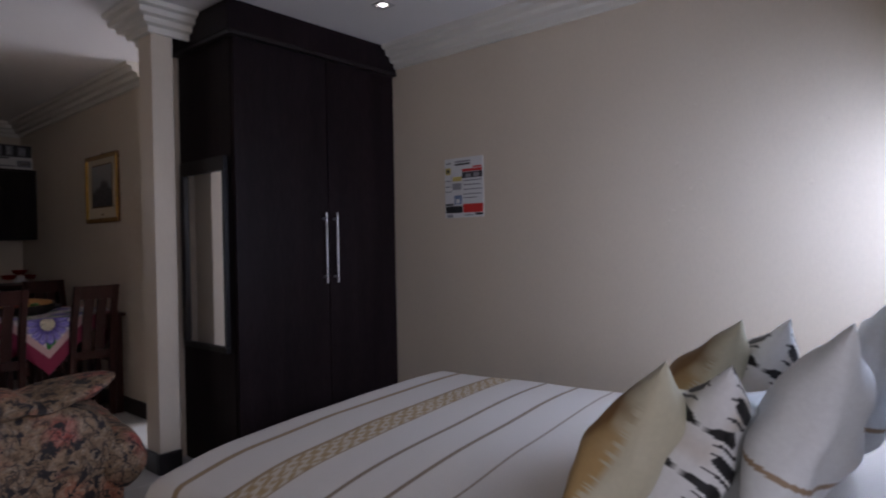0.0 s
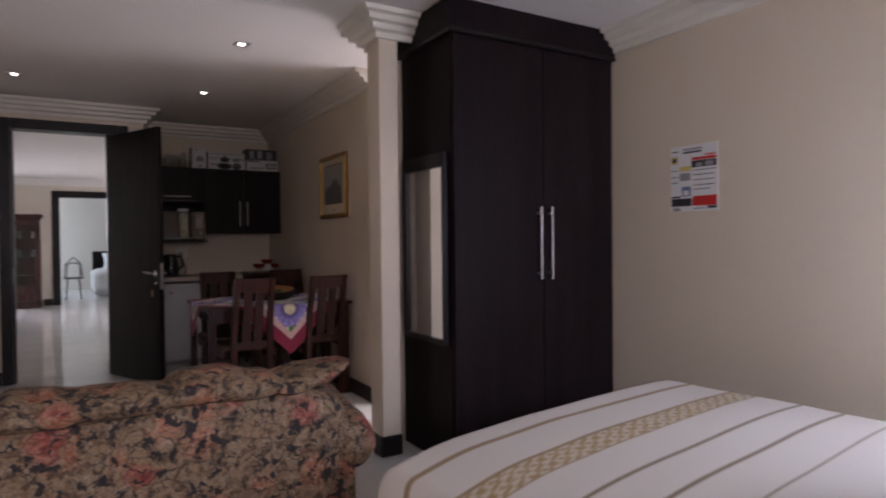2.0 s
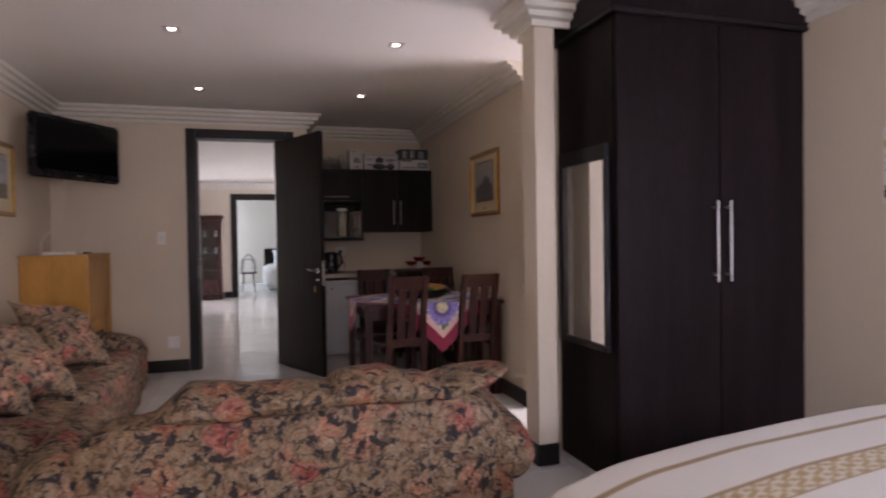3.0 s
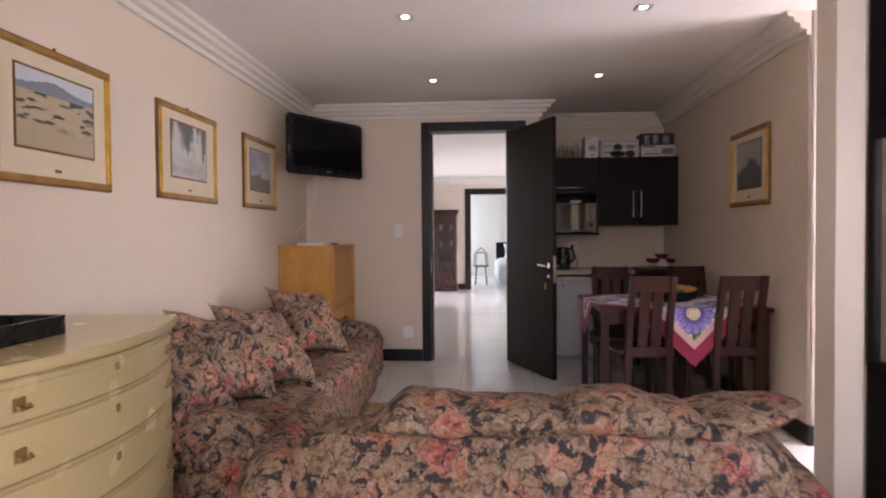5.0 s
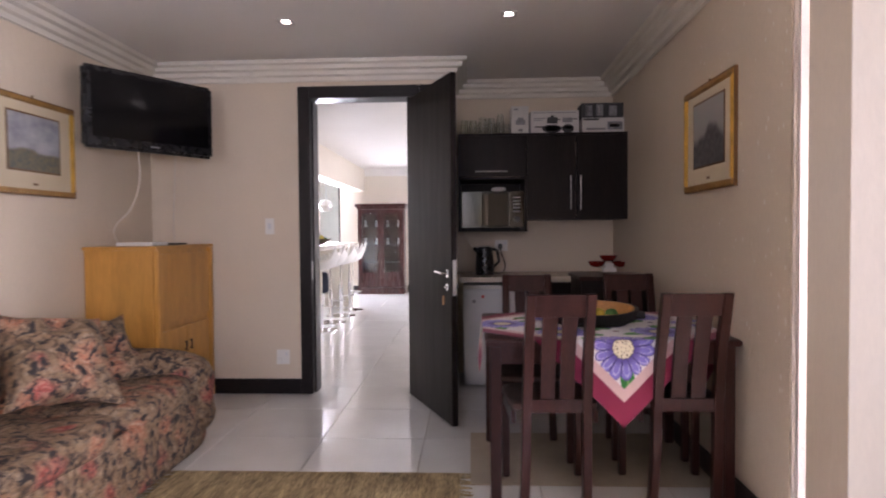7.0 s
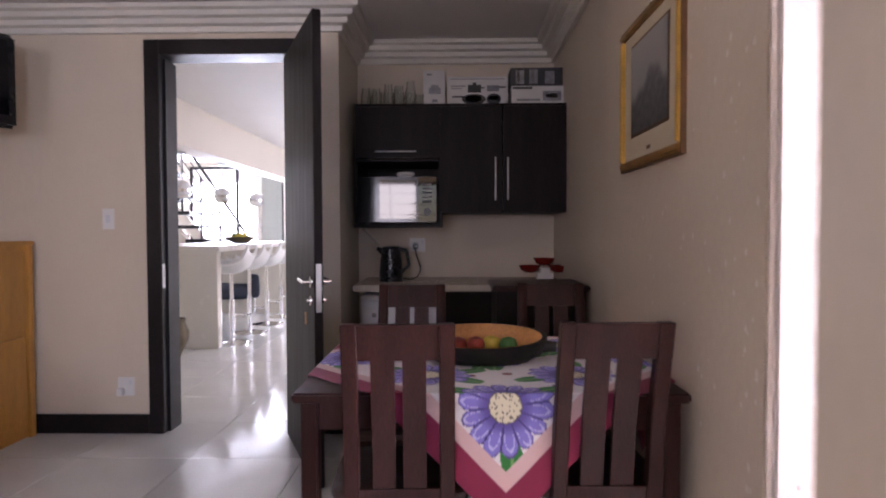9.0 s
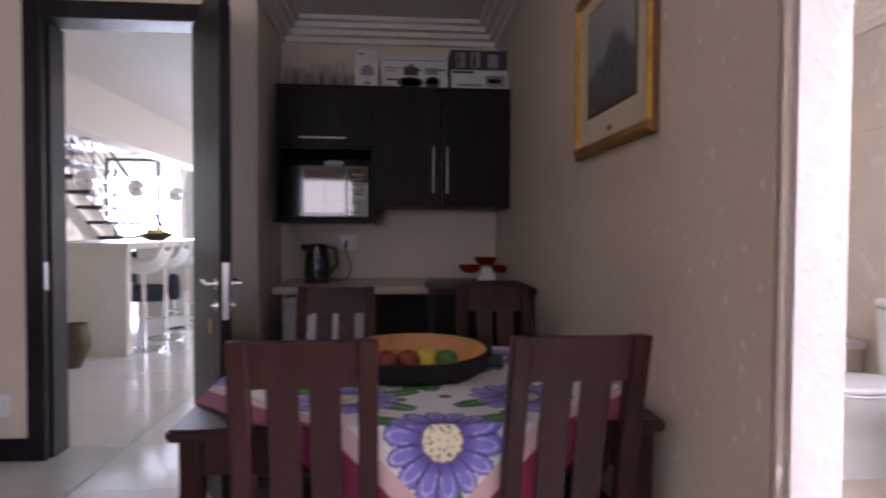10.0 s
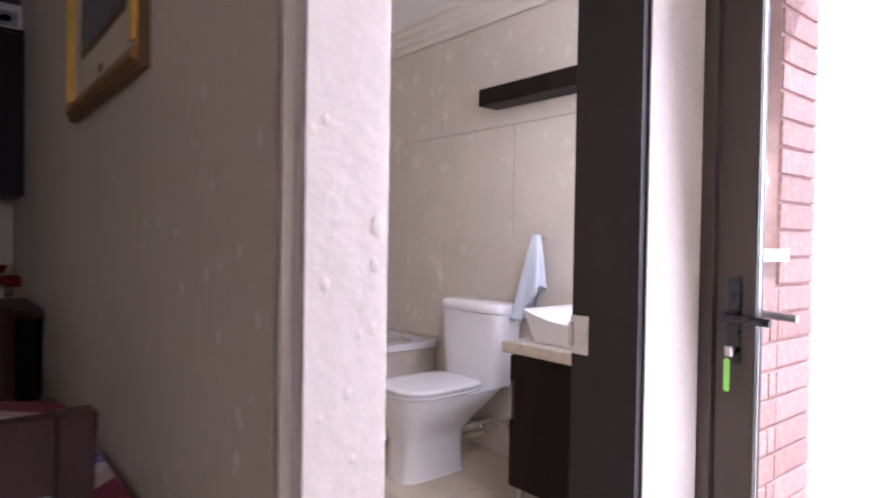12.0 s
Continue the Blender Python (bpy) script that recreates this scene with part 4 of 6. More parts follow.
def spread_color(u, v):
    y = -0.93 + 2.28 * v
    x = -1.14 + 2.42 * u
    base, tan, dark = (0.70, 0.655, 0.60), (0.34, 0.235, 0.125), (0.26, 0.19, 0.12)
    d = y - 0.69
    if abs(d) < 0.062:
        if abs(d) > 0.050:
            return tan
        k = (x * 14 + d * 22) % 1.0, (x * 14 - d * 22) % 1.0
        return (0.62, 0.55, 0.44) if min(k) > 0.30 else (0.42, 0.29, 0.14)
    for c, w in ((0.93, 0.010), (0.465, 0.008), (0.31, 0.008), (0.15, 0.006), (1.12, 0.010), (-0.2, 0.008)):
        if abs(y - c) < w:
            return dark if c < 0.6 else tan
    return base


bs = part("bedspread", sheet(110, 300, spread_place, spread_color), WOVEN, bed, "cream woven bedspread with tan stripes and a lattice band")


def blend(a, b, k):
    k = min(1.0, max(0.0, k))
    k = k * k * (3 - 2 * k)
    return tuple(p + (q - p) * k for p, q in zip(a, b))


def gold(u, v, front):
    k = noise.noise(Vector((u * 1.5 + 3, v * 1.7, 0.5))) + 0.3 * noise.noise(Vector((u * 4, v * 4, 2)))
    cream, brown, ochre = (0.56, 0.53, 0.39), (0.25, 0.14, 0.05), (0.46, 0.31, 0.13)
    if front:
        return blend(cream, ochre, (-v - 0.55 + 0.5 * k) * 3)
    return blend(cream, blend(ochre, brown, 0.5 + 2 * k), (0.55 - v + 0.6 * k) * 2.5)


def zebra(u, v, front):
    white, black, tan = (0.78, 0.79, 0.79), (0.012, 0.012, 0.014), (0.56, 0.49, 0.40)
    if front and u > -0.52:
        return blend((0.74, 0.77, 0.77), tan, (noise.noise(Vector((u * 1.5, v * 1.5, 4))) + 0.5 * (-0.2 - v)) * 2)
    # rows of bars and ovals along the edge
    k = ((v + 0.04 * math.sin(u * 9)) * 3.6) % 1.0
    c = -0.66 if int((v + 2) * 3.6) % 2 else -0.78
    if ((k - 0.5) / 0.27) ** 2 + ((u - c) / 0.22) ** 2 < 1 or ((k - 0.06) / 0.07) ** 2 + ((u + 0.6) / 0.34) ** 2 < 1:
        return black
    return blend(white, tan, noise.noise(Vector((u * 2, v * 2, 9))) * 2)


def pale(u, v, front):
    return (0.34, 0.24, 0.15) if abs(v - 0.25 * u + 0.15) < 0.025 else (0.78, 0.81, 0.82)


def stand(name, m, size, thick, fn, label, mat=None, group="cushions on the bed", seed=0.0, cat="cushion"):
    return single(name, cushion(size, thick, 110, seed, 0.03, fn), mat or SATIN, None, label, cat, group, m)


# each leans back towards the headboard and rests on one corner; its raised tip is given
def tipped(x, y, z, size, tilt, roll, turn=0.0):
    m = pose(0, 0, 0, tilt, 0, turn) @ pose(0, 0, 0, 0, 0, roll)
    c = Vector((x, y, z)) - m @ Vector((-size / 2, size / 2, 0))
    return Matrix.Translation(c) @ m


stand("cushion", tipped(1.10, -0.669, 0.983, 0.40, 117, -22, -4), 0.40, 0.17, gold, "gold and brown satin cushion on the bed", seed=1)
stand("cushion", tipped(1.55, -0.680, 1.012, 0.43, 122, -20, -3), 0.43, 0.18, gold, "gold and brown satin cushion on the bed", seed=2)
stand("cushion", tipped(1.17, -0.765, 0.975, 0.41, 114, -20, -3), 0.41, 0.18, zebra, "white cushion with black zebra markings", seed=3)
stand("cushion", tipped(1.62, -0.770, 1.014, 0.43, 118, -20, 4), 0.43, 0.18, zebra, "white cushion with black zebra markings", seed=4)
stand("pillow", tipped(1.20, -0.952, 1.064, 0.46, 112, -13, 2), 0.46, 0.17, pale, "pale blue-white bed pillow with a tan stripe", seed=5, cat="pillow")
stand("pillow", tipped(1.68, -0.965, 1.064, 0.46, 110, -12, -2), 0.46, 0.17, pale, "pale blue-white bed pillow with a tan stripe", seed=6, cat="pillow")


# ---- sofas ----
sf = thing("sofa", (0, 0, 0), "two-seat sofa in dark floral chintz with rolled arms", "sofa", "floral sofas")
part("frame", soft_box(-0.61, 0.90, 1.40, 2.22, 0.05, 0.36, power=8, lump=0.01, seed=1), FLORAL, sf)
part("backrest", soft_box(-0.61, 0.915, 1.36, 1.60, 0.06, 0.645, power=6, lump=0.024, n=64, seed=2), FLORAL, sf)
for x0, x1, s in ((-0.56, 0.165, 3), (0.175, 0.90, 4)):
    part("seat_cushion", soft_box(x0, x1, 1.60, 2.28, 0.33, 0.47, power=5, lump=0.02, seed=s), FLORAL, sf)


def roll_arm(xa, xb, za, zb, r, seed):
    """A scrolled arm that flares outwards from the back to the front of the seat."""
    bm = bmesh.new()
    n, m = 30, 28
    rows = []
    for i in range(n + 1):
        k = i / n
        e = max(0.0, 1 - abs(2 * k - 1) ** 9) ** 0.5
        row = []
        for j in range(m):
            a = 2 * math.pi * j / m
            d = r * e * (1 + 0.10 * noise.noise(Vector((math.cos(a) * 1.5, math.sin(a) * 1.5, k * 6 + seed))))
            row.append(bm.verts.new((xa + (xb - xa) * k + d * math.cos(a), 1.345 + 0.95 * k, za + (zb - za) * k + 1.03 * d * math.sin(a))))
        rows.append(row)
    for a, b in zip(rows, rows[1:]):
        for j in range(m):
            bm.faces.new((a[j], b[j], b[(j + 1) % m], a[(j + 1) % m]))
    bmesh.ops.remove_doubles(bm, verts=bm.verts, dist=1e-5)
    bmesh.ops.recalc_face_normals(bm, faces=bm.faces)
    return bm


for xa, xb, za, zb, r, sd in ((0.94, 1.06, 0.372, 0.38, 0.105, 5), (-0.655, -0.72, 0.43, 0.42, 0.115, 6)):
    part("arm", roll_arm(xa, xb, za, zb, r, sd), FLORAL, sf)
for x0, x1, s in ((-0.70, -0.56, 7), (0.85, 0.97, 8)):
    part("arm_panel", soft_box(x0, x1, 1.40, 2.26, 0.06, 0.36, power=5, lump=0.012, n=36, seed=s), FLORAL, sf)
for x, y in ((-0.55, 1.45), (0.84, 1.45), (-0.55, 2.15), (0.84, 2.15)):
    part("foot", rods(((x, y, 0.0), (x, y, 0.07), 0.025)), WENGE_H, sf)

s2 = thing("sofa", (0, 0, 0), "three-seat floral chintz sofa along the wall", "sofa", "floral sofas")
part("frame", soft_box(-1.70, -0.88, 1.86, 4.40, 0.03, 0.34, power=9, lump=0.012, n=60, seed=11), FLORAL, s2)
part("backrest", soft_box(-1.725, -1.47, 1.85, 4.45, 0.06, 0.66, power=6, lump=0.02, n=60, seed=12), FLORAL, s2)
for y0, y1, s in ((1.95, 2.79, 13), (2.79, 3.54, 14), (3.54, 4.28, 15)):
    part("seat_cushion", soft_box(-1.60, -0.82, y0, y1, 0.30, 0.45, power=5, lump=0.022, n=48, seed=s), FLORAL, s2)
for y0, y1, s in ((4.22, 4.50, 16), (1.80, 2.02, 17)):
    part("arm", soft_box(-1.70, -0.80, y0, y1, 0.04, 0.555, power=3.6, lump=0.022, n=48, seed=s), FLORAL, s2)
part("valance", soft_box(-1.02, -0.832, 1.90, 4.42, 0.012, 0.345, power=9, lump=0.016, n=60, seed=18), FLORAL, s2)


def scatter(m, size, thick, seed, label="floral chintz scatter cushion on the sofa"):
    return single("scatter_cushion", cushion(size, thick, 26, seed, 0.06), FLORAL, None, label, "cushion", "floral scatter cushions", m)


scatter(tipped(-1.42, 3.46, 0.895, 0.52, 48, -14, 70), 0.52, 0.20, 1)
scatter(tipped(-1.40, 2.60, 0.885, 0.51, 46, -17, 74), 0.51, 0.20, 2)
scatter(tipped(-1.42, 2.20, 0.905, 0.50, 50, -18, 84), 0.50, 0.19, 3)
scatter(tipped(-1.44, 1.90, 0.86, 0.46, 50, -12, 90), 0.46, 0.18, 4)
scatter(pose(-1.30, 4.06, 0.58, 42, 0, 40) @ pose(0, 0, 0, 0, 0, 12), 0.46, 0.19, 5)
FLOP = "floral scatter cushion slumped over the sofa back"
for tops, lows, s in (
        (((-0.37, 0.645), (-0.23, 0.742), (0.0, 0.727), (0.18, 0.722), (0.33, 0.675)), ((-0.37, 0.640), (-0.2, 0.615), (0.15, 0.615), (0.33, 0.655)), 6),
        (((0.13, 0.655), (0.32, 0.748), (0.43, 0.757), (0.55, 0.722), (0.72, 0.668)), ((0.13, 0.645), (0.34, 0.625), (0.55, 0.62), (0.72, 0.650)), 7),
        (((0.54, 0.665), (0.63, 0.693), (0.80, 0.725), (0.935, 0.724)), ((0.54, 0.650), (0.66, 0.62), (0.80, 0.645), (0.935, 0.712)), 8)):
    single("scatter_cushion", floppy(tops, lows, 1.455 + 0.01 * (s - 6), 0.15, s), FLORAL, (0, 0, 0), FLOP, "cushion", "floral scatter cushions")


# ---- tall yellow cabinet and television ----
yc = thing("cabinet", (0, 0, 0), "tall yellow pine cabinet with a drop flap", "cabinet")
part("body", box(bmesh.new(), -1.725, -1.285, 4.65, 5.465, 0.0, 1.115, 0.004), PINE, yc)
part("top", box(bmesh.new(), -1.728, -1.255, 4.635, 5.475, 1.116, 1.138, 0.004), PINE, yc)
part("flap", box(bmesh.new(), -1.2845, -1.266, 4.70, 5.415, 0.64, 1.085, 0.003), PINE, yc)
for y0, y1, hy in ((4.70, 5.055, 5.02), (5.06, 5.415, 5.095)):
    d = part("door", box(bmesh.new(), -1.2845, -1.270, y0, y1, 0.10, 0.59, 0.003), PINE, yc)
    part("handle", rods(((-1.255, hy, 0.42), (-1.255, hy, 0.49), 0.005), ((-1.27, hy, 0.43), (-1.255, hy, 0.43), 0.004), ((-1.27, hy, 0.48), (-1.255, hy, 0.48), 0.004)), BLACKIRON, d, "small black bow handle")
for y in (4.655, 5.42):
    part("post", box(bmesh.new(), -1.2845, -1.255, y, y + 0.042, 0.0, 1.114, 0.004), PINE, yc)
dec = thing("decoder_box", (-1.50, 4.93, 1.139), "flat white decoder box on the cabinet", "electronics")
part("case", box(bmesh.new(), -0.12, 0.12, -0.11, 0.11, 0, 0.022, 0.004), WHITEP, dec)
single("magazine", box(bmesh.new(), -0.10, 0.10, -0.07, 0.07, 0, 0.012, 0.002), CARDDK, (-1.47, 5.22, 1.139), "dark folded magazine on the cabinet", "magazine")

tv = thing("television", (-1.345, 4.79, 1.975), "black flat-screen television on a corner wall bracket", "television", "", 57.5)
part("casing", box(bmesh.new(), -0.425, 0.425, -0.03, 0.03, -0.245, 0.24, 0.018, 3), BLACKP, tv)
part("screen", boxes((-0.385, 0.385, -0.0325, -0.0302, -0.180, 0.205)), SCREEN, tv, "dark glossy screen")
part("badge", boxes((-0.03, 0.03, -0.0325, -0.0302, -0.215, -0.205)), STEEL, tv)
part("bracket", rods(((0, 0.03, 0.0), (0, 0.33, 0.0), 0.02), ((0, 0.32, -0.1), (0, 0.32, 0.1), 0.03)), BLACKP, tv)


def cable(name, pts, r, mat, label):
    c = bpy.data.curves.new("cable", "CURVE")
    c.dimensions, c.bevel_depth, c.bevel_resolution = "3D", r, 2
    s = c.splines.new("BEZIER")
    s.bezier_points.add(len(pts) - 1)
    for b, p in zip(s.bezier_points, pts):
        b.co, b.handle_left_type, b.handle_right_type = p, "AUTO", "AUTO"
    tmp = bpy.data.objects.new("tmp", c)
    me = bpy.data.meshes.new_from_object(tmp)
    bpy.data.objects.remove(tmp)
    me.materials.clear()
    me.materials.append(mat)
    ob = new(name, me)
    return tagged(ob, label, "cable", "television cables")


cable("television_cable", [(-1.44, 4.80, 1.74), (-1.45, 4.82, 1.55), (-1.50, 4.80, 1.38), (-1.60, 4.78, 1.25), (-1.62, 4.86, 1.145)], 0.005, CABLE, "pale cable hanging from the television")
cable("television_cable", [(-1.29, 4.98, 1.74), (-1.36, 5.10, 1.5), (-1.42, 5.2, 1.3), (-1.44, 5.25, 1.145)], 0.004, CABLE, "pale cable hanging from the television")


# ---- cream chest of drawers ----
ch = thing("chest_of_drawers", (0, 0, 0), "cream lacquered bow-front chest of drawers", "chest of drawers")
Y0, Y1 = 0.72, 1.74


def bow(y, extra=0.0):
    k = (y - (Y0 + Y1) / 2) / ((Y1 - Y0) / 2)
    return -1.135 + 0.11 * (1 - k * k) + extra


def bow_slab(z0, z1, y0, y1, extra, back, bevel=0.004):
    bm = bmesh.new()
    n = 20
    f = []
    for z in (z0, z1):
        f.append([bm.verts.new((bow(y0 + (y1 - y0) * i / n, extra), y0 + (y1 - y0) * i / n, z)) for i in range(n + 1)] + [bm.verts.new((back, y1, z)), bm.verts.new((back, y0, z))])
    m = len(f[0])
    for i in range(m):
        bm.faces.new((f[0][i], f[0][(i + 1) % m], f[1][(i + 1) % m], f[1][i]))
    bm.faces.new(f[0][::-1])
    bm.faces.new(f[1])
    bmesh.ops.recalc_face_normals(bm, faces=bm.faces)
    bmesh.ops.bevel(bm, geom=list(bm.edges), offset=bevel, segments=2, affect="EDGES")
    return bm


part("body", bow_slab(0.06, 0.898, Y0, Y1, -0.003, -1.72), CREAMLAC, ch)
part("top", bow_slab(0.906, 0.936, Y0 - 0.025, Y1 + 0.025, 0.022, -1.725), CREAMLAC, ch)
part("top_edge", bow_slab(0.9005, 0.9055, Y0 - 0.01, Y1 + 0.01, 0.004, -1.72, 0.001), CREAMEDGE, ch, "gilded edge moulding")
part("plinth", bow_slab(0.0, 0.059, Y0, Y1, -0.01, -1.72), CREAMLAC, ch)
zz = [0.888, 0.788, 0.651, 0.514, 0.377, 0.240, 0.103]
for za, zb in zip(zz[1:], zz):
    d = part("drawer", bow_slab(za + 0.0068, zb - 0.0068, Y0 + 0.03, Y1 - 0.03, 0.0, -1.25), CREAMLAC, ch)
    part("bead", bow_slab(za + 0.0046, za + 0.0066, Y0 + 0.02, Y1 - 0.02, -0.0005, -1.25, 0.0005), CREAMEDGE, d, "thin gilt line")
    part("bead", bow_slab(za - 0.0066, za - 0.0046, Y0 + 0.02, Y1 - 0.02, -0.0005, -1.25, 0.0005), CREAMEDGE, d, "thin gilt line")
    part("moulding", bow_slab(za - 0.0044, za + 0.0044, Y0 + 0.02, Y1 - 0.02, 0.004, -1.25, 0.003), CREAMLAC, d)
    for y in (Y0 + 0.20, Y1 - 0.13):
        k = part("handle", boxes((-0.016, 0.016, -0.026, 0.026, 0.0005, 0.003), (0.002, 0.014, -0.020, -0.014, 0.003, 0.012), (0.002, 0.014, 0.014, 0.020, 0.003, 0.012), (0.008, 0.014, -0.020, 0.020, 0.012, 0.017), bevel=0.001), CREAMEDGE, d, "antique brass plate with a drop handle")
        k.matrix_basis = pose(bow(y, 0.0), y, (za + zb) / 2, 0, 90, 0)
    part("escutcheon", boxes((bow(1.23) - 0.002, bow(1.23) + 0.003, 1.222, 1.238, (za + zb) / 2 + 0.012, (za + zb) / 2 + 0.034)), CREAMEDGE, d)
vs = thing("flower_vase", (-1.50, 1.02, 0.937), "glass vase of red artificial flowers", "vase")
part("vase", lathe([(0, 0.0), (0.04, 0.0), (0.045, 0.02), (0.03, 0.09), (0.042, 0.16), (0.039, 0.16), (0.027, 0.09), (0.04, 0.02), (0, 0.012)]), JARGLASS, vs)
for i in range(5):
    a = i * 1.3
    tip = (0.05 * math.cos(a), 0.06 * math.sin(a) + 0.03, 0.36 + 0.03 * math.sin(i * 2.2))
    st = part("stem", rods(((0, 0, 0.02), tip, 0.003), n=6), GREEN, vs)
    bm = bmesh.new()
    for k in range(9):
        b = k * 0.7
        r = bmesh.ops.create_icosphere(bm, subdivisions=1, radius=0.017)
        bmesh.ops.transform(bm, matrix=Matrix.Translation(Vector(tip) + Vector((0.018 * math.cos(b), 0.018 * math.sin(b), 0.006 * (k % 3)))) @ Matrix.Diagonal((1, 1, 0.6, 1)), verts=r["verts"])
    part("bloom", bm, PETALRED, vs, "red flower head")
    part("leaf", soft_box(tip[0] - 0.03, tip[0] + 0.03, tip[1] - 0.012, tip[1] + 0.012, tip[2] - 0.10, tip[2] - 0.092, power=2, lump=0.004, n=12), GREEN, vs)
tr = thing("tray", (-1.36, 1.16, 0.937), "black open letter tray on the chest", "tray")
part("base", boxes((-0.12, 0.12, -0.16, 0.16, 0, 0.008)), BLACKP, tr)
for q in ((-0.12, 0.12, -0.16, -0.15), (-0.12, 0.12, 0.15, 0.16), (-0.12, -0.11, -0.15, 0.15), (0.11, 0.12, -0.15, 0.15)):
    part("side", boxes((*q, 0.0085, 0.055)), BLACKP, tr)


# ---- rug and mat ----
rug = thing("rug", (-0.10, 3.15, 0.0), "woven straw-coloured rug with a fringe", "rug")
part("weave", sheet(40, 40, lambda u, v: (-0.72 + 1.44 * u, -0.82 + 1.64 * v, 0.010 + 0.002 * noise.noise(Vector((u * 9, v * 9, 0))))), STRAW, rug)
part("backing", boxes((-0.72, 0.72, -0.82, 0.82, 0.001, 0.007)), STRAW, rug)
bm = bmesh.new()
for i in range(66):
    y = -0.81 + i * 0.025
    for sx in (1, -1):
        rod(bm, (sx * 0.72, y, 0.006), (sx * (0.775 + 0.012 * random.random()), y + random.uniform(-0.015, 0.015), 0.003), 0.004, 0.003, 5)
tagged(part("fringe", bm, STRAW, rug, "loose straw fringe"), kind="stuff")
single("floor_mat", box(bmesh.new(), -0.60, 0.60, -0.38, 0.38, 0.0, 0.006, 0.002), MATTAN, (1.27, 4.22, 0.001), "thin beige mat under the dining table", "mat")


# ---- dining table and chairs ----
tb = thing("dining_table", (1.29, 4.05, 0), "dark-stained wooden dining table", "table")
part("tabletop", box(bmesh.new(), -0.55, 0.55, -0.45, 0.45, 0.712, 0.740, 0.006), CHAIRWOOD, tb)
for q in ((-0.48, 0.48, -0.415, -0.395), (-0.48, 0.48, 0.395, 0.415), (-0.515, -0.495, -0.38, 0.38), (0.495, 0.515, -0.38, 0.38)):
    part("apron", boxes((*q, 0.63, 0.7115)), CHAIRWOOD, tb)
for sx in (-1, 1):
    for sy in (-1, 1):
        part("leg", box(bmesh.new(), sx * 0.505 - 0.024, sx * 0.505 + 0.024, sy * 0.405 - 0.024, sy * 0.405 + 0.024, 0.0075, 0.7115, 0.005), CHAIRWOOD, tb)

R, HALF = 0.85, 0.85 / math.sqrt(2)


def cloth_place(u, v):
    s, t = (2 * u - 1) * HALF, (2 * v - 1) * HALF
    x, y = 0.04 + (t - s) / math.sqrt(2), 0.018 - (s + t) / math.sqrt(2)
    z = 0.7435
    ex = max(0.0, abs(x) - 0.552)
    ey = max(0.0, abs(y) - 0.452)
    X = math.copysign(min(abs(x), 0.552 + 0.006 * min(1, ex * 20)), x)
    Y = math.copysign(min(abs(y), 0.452 + 0.010 * min(1, ey * 20)), y)
    drop = max(ex, ey)
    z -= max(0, drop - 0.006)
    if ey > ex:
        Y += -math.copysign(0.02, -y) * min(1, ey * 5) * (0.5 + 0.5 * math.sin(x * 14 + 1))
    elif ex and x < 0:
        X -= 0.02 * min(1, ex * 5) * (0.5 + 0.5 * math.sin(y * 16))
    return (X, Y, z)


BLOOMS = [(0.60, 0.60), (-0.58, -0.58), (0.58, -0.58), (-0.58, 0.58), (0.56, 0.04), (0.04, 0.56), (-0.55, 0.0), (0.0, -0.55), (0, 0)]


def cloth_color(u, v):
    s, t = 2 * u - 1, 2 * v - 1
    m = max(abs(s), abs(t))
    wine, pink, white = (0.24, 0.012, 0.055), (0.62, 0.43, 0.42), (0.72, 0.69, 0.70)
    if m > 0.87:
        return wine
    if m > 0.80:
        return pink
    best = None
    for i, (a, b) in enumerate(BLOOMS):
        dx, dy = s - a, t - b
        r = math.hypot(dx, dy) / 0.215
        if r > 1.5:
            continue
        th = math.atan2(dy, dx) + i * 0.9
        lobe = abs(math.cos(th * 7))
        edge = 0.82 + 0.22 * lobe ** 0.6 + 0.06 * math.sin(th * 3 + i)
        if r < 0.36:
            k = noise.noise(Vector((s * 90, t * 90, 1)))
            return (0.10, 0.08, 0.07) if k > 0.26 or r > 0.335 else (0.66, 0.61, 0.44)
        if r < edge:
            if edge - r < 0.035:
                return (0.09, 0.06, 0.24)
            if lobe < 0.24 + 0.2 * (0.6 - r):
                return (0.05, 0.035, 0.17)
            ring = abs((lobe - 0.55) - 2.2 * max(0.0, r - 0.72))
            if ring < 0.075 and r > 0.55:
                return (0.48, 0.45, 0.74)
            return blend((0.10, 0.07, 0.30), (0.215, 0.185, 0.58), (r - 0.36) * 3)
        for la in (0.9 + i, 2.9 + i * 1.3, 5.0 + i):
            lx, ly = dx - 0.225 * math.cos(la), dy - 0.225 * math.sin(la)
            p, q = lx * math.cos(la) + ly * math.sin(la), -lx * math.sin(la) + ly * math.cos(la)
            if (p / 0.105) ** 2 + (q / 0.052) ** 2 < 1:
                best = (0.02, 0.20, 0.035) if abs(q) > 0.008 else (0.16, 0.36, 0.10)
    if best:
        return best
    for k in range(34):
        a, b = math.sin(k * 12.9) * 0.68, math.sin(k * 78.2 + 1) * 0.68
        if (s - a) ** 2 + (t - b) ** 2 < 0.0007:
            return (0.04, 0.02, 0.10) if k % 2 else (0.20, 0.04, 0.04)
    return white


tc = single("tablecloth", sheet(300, 300, cloth_place, cloth_color), PRINTED, (1.29, 4.05, 0), "white tablecloth printed with purple daisies and a wine border", "tablecloth")


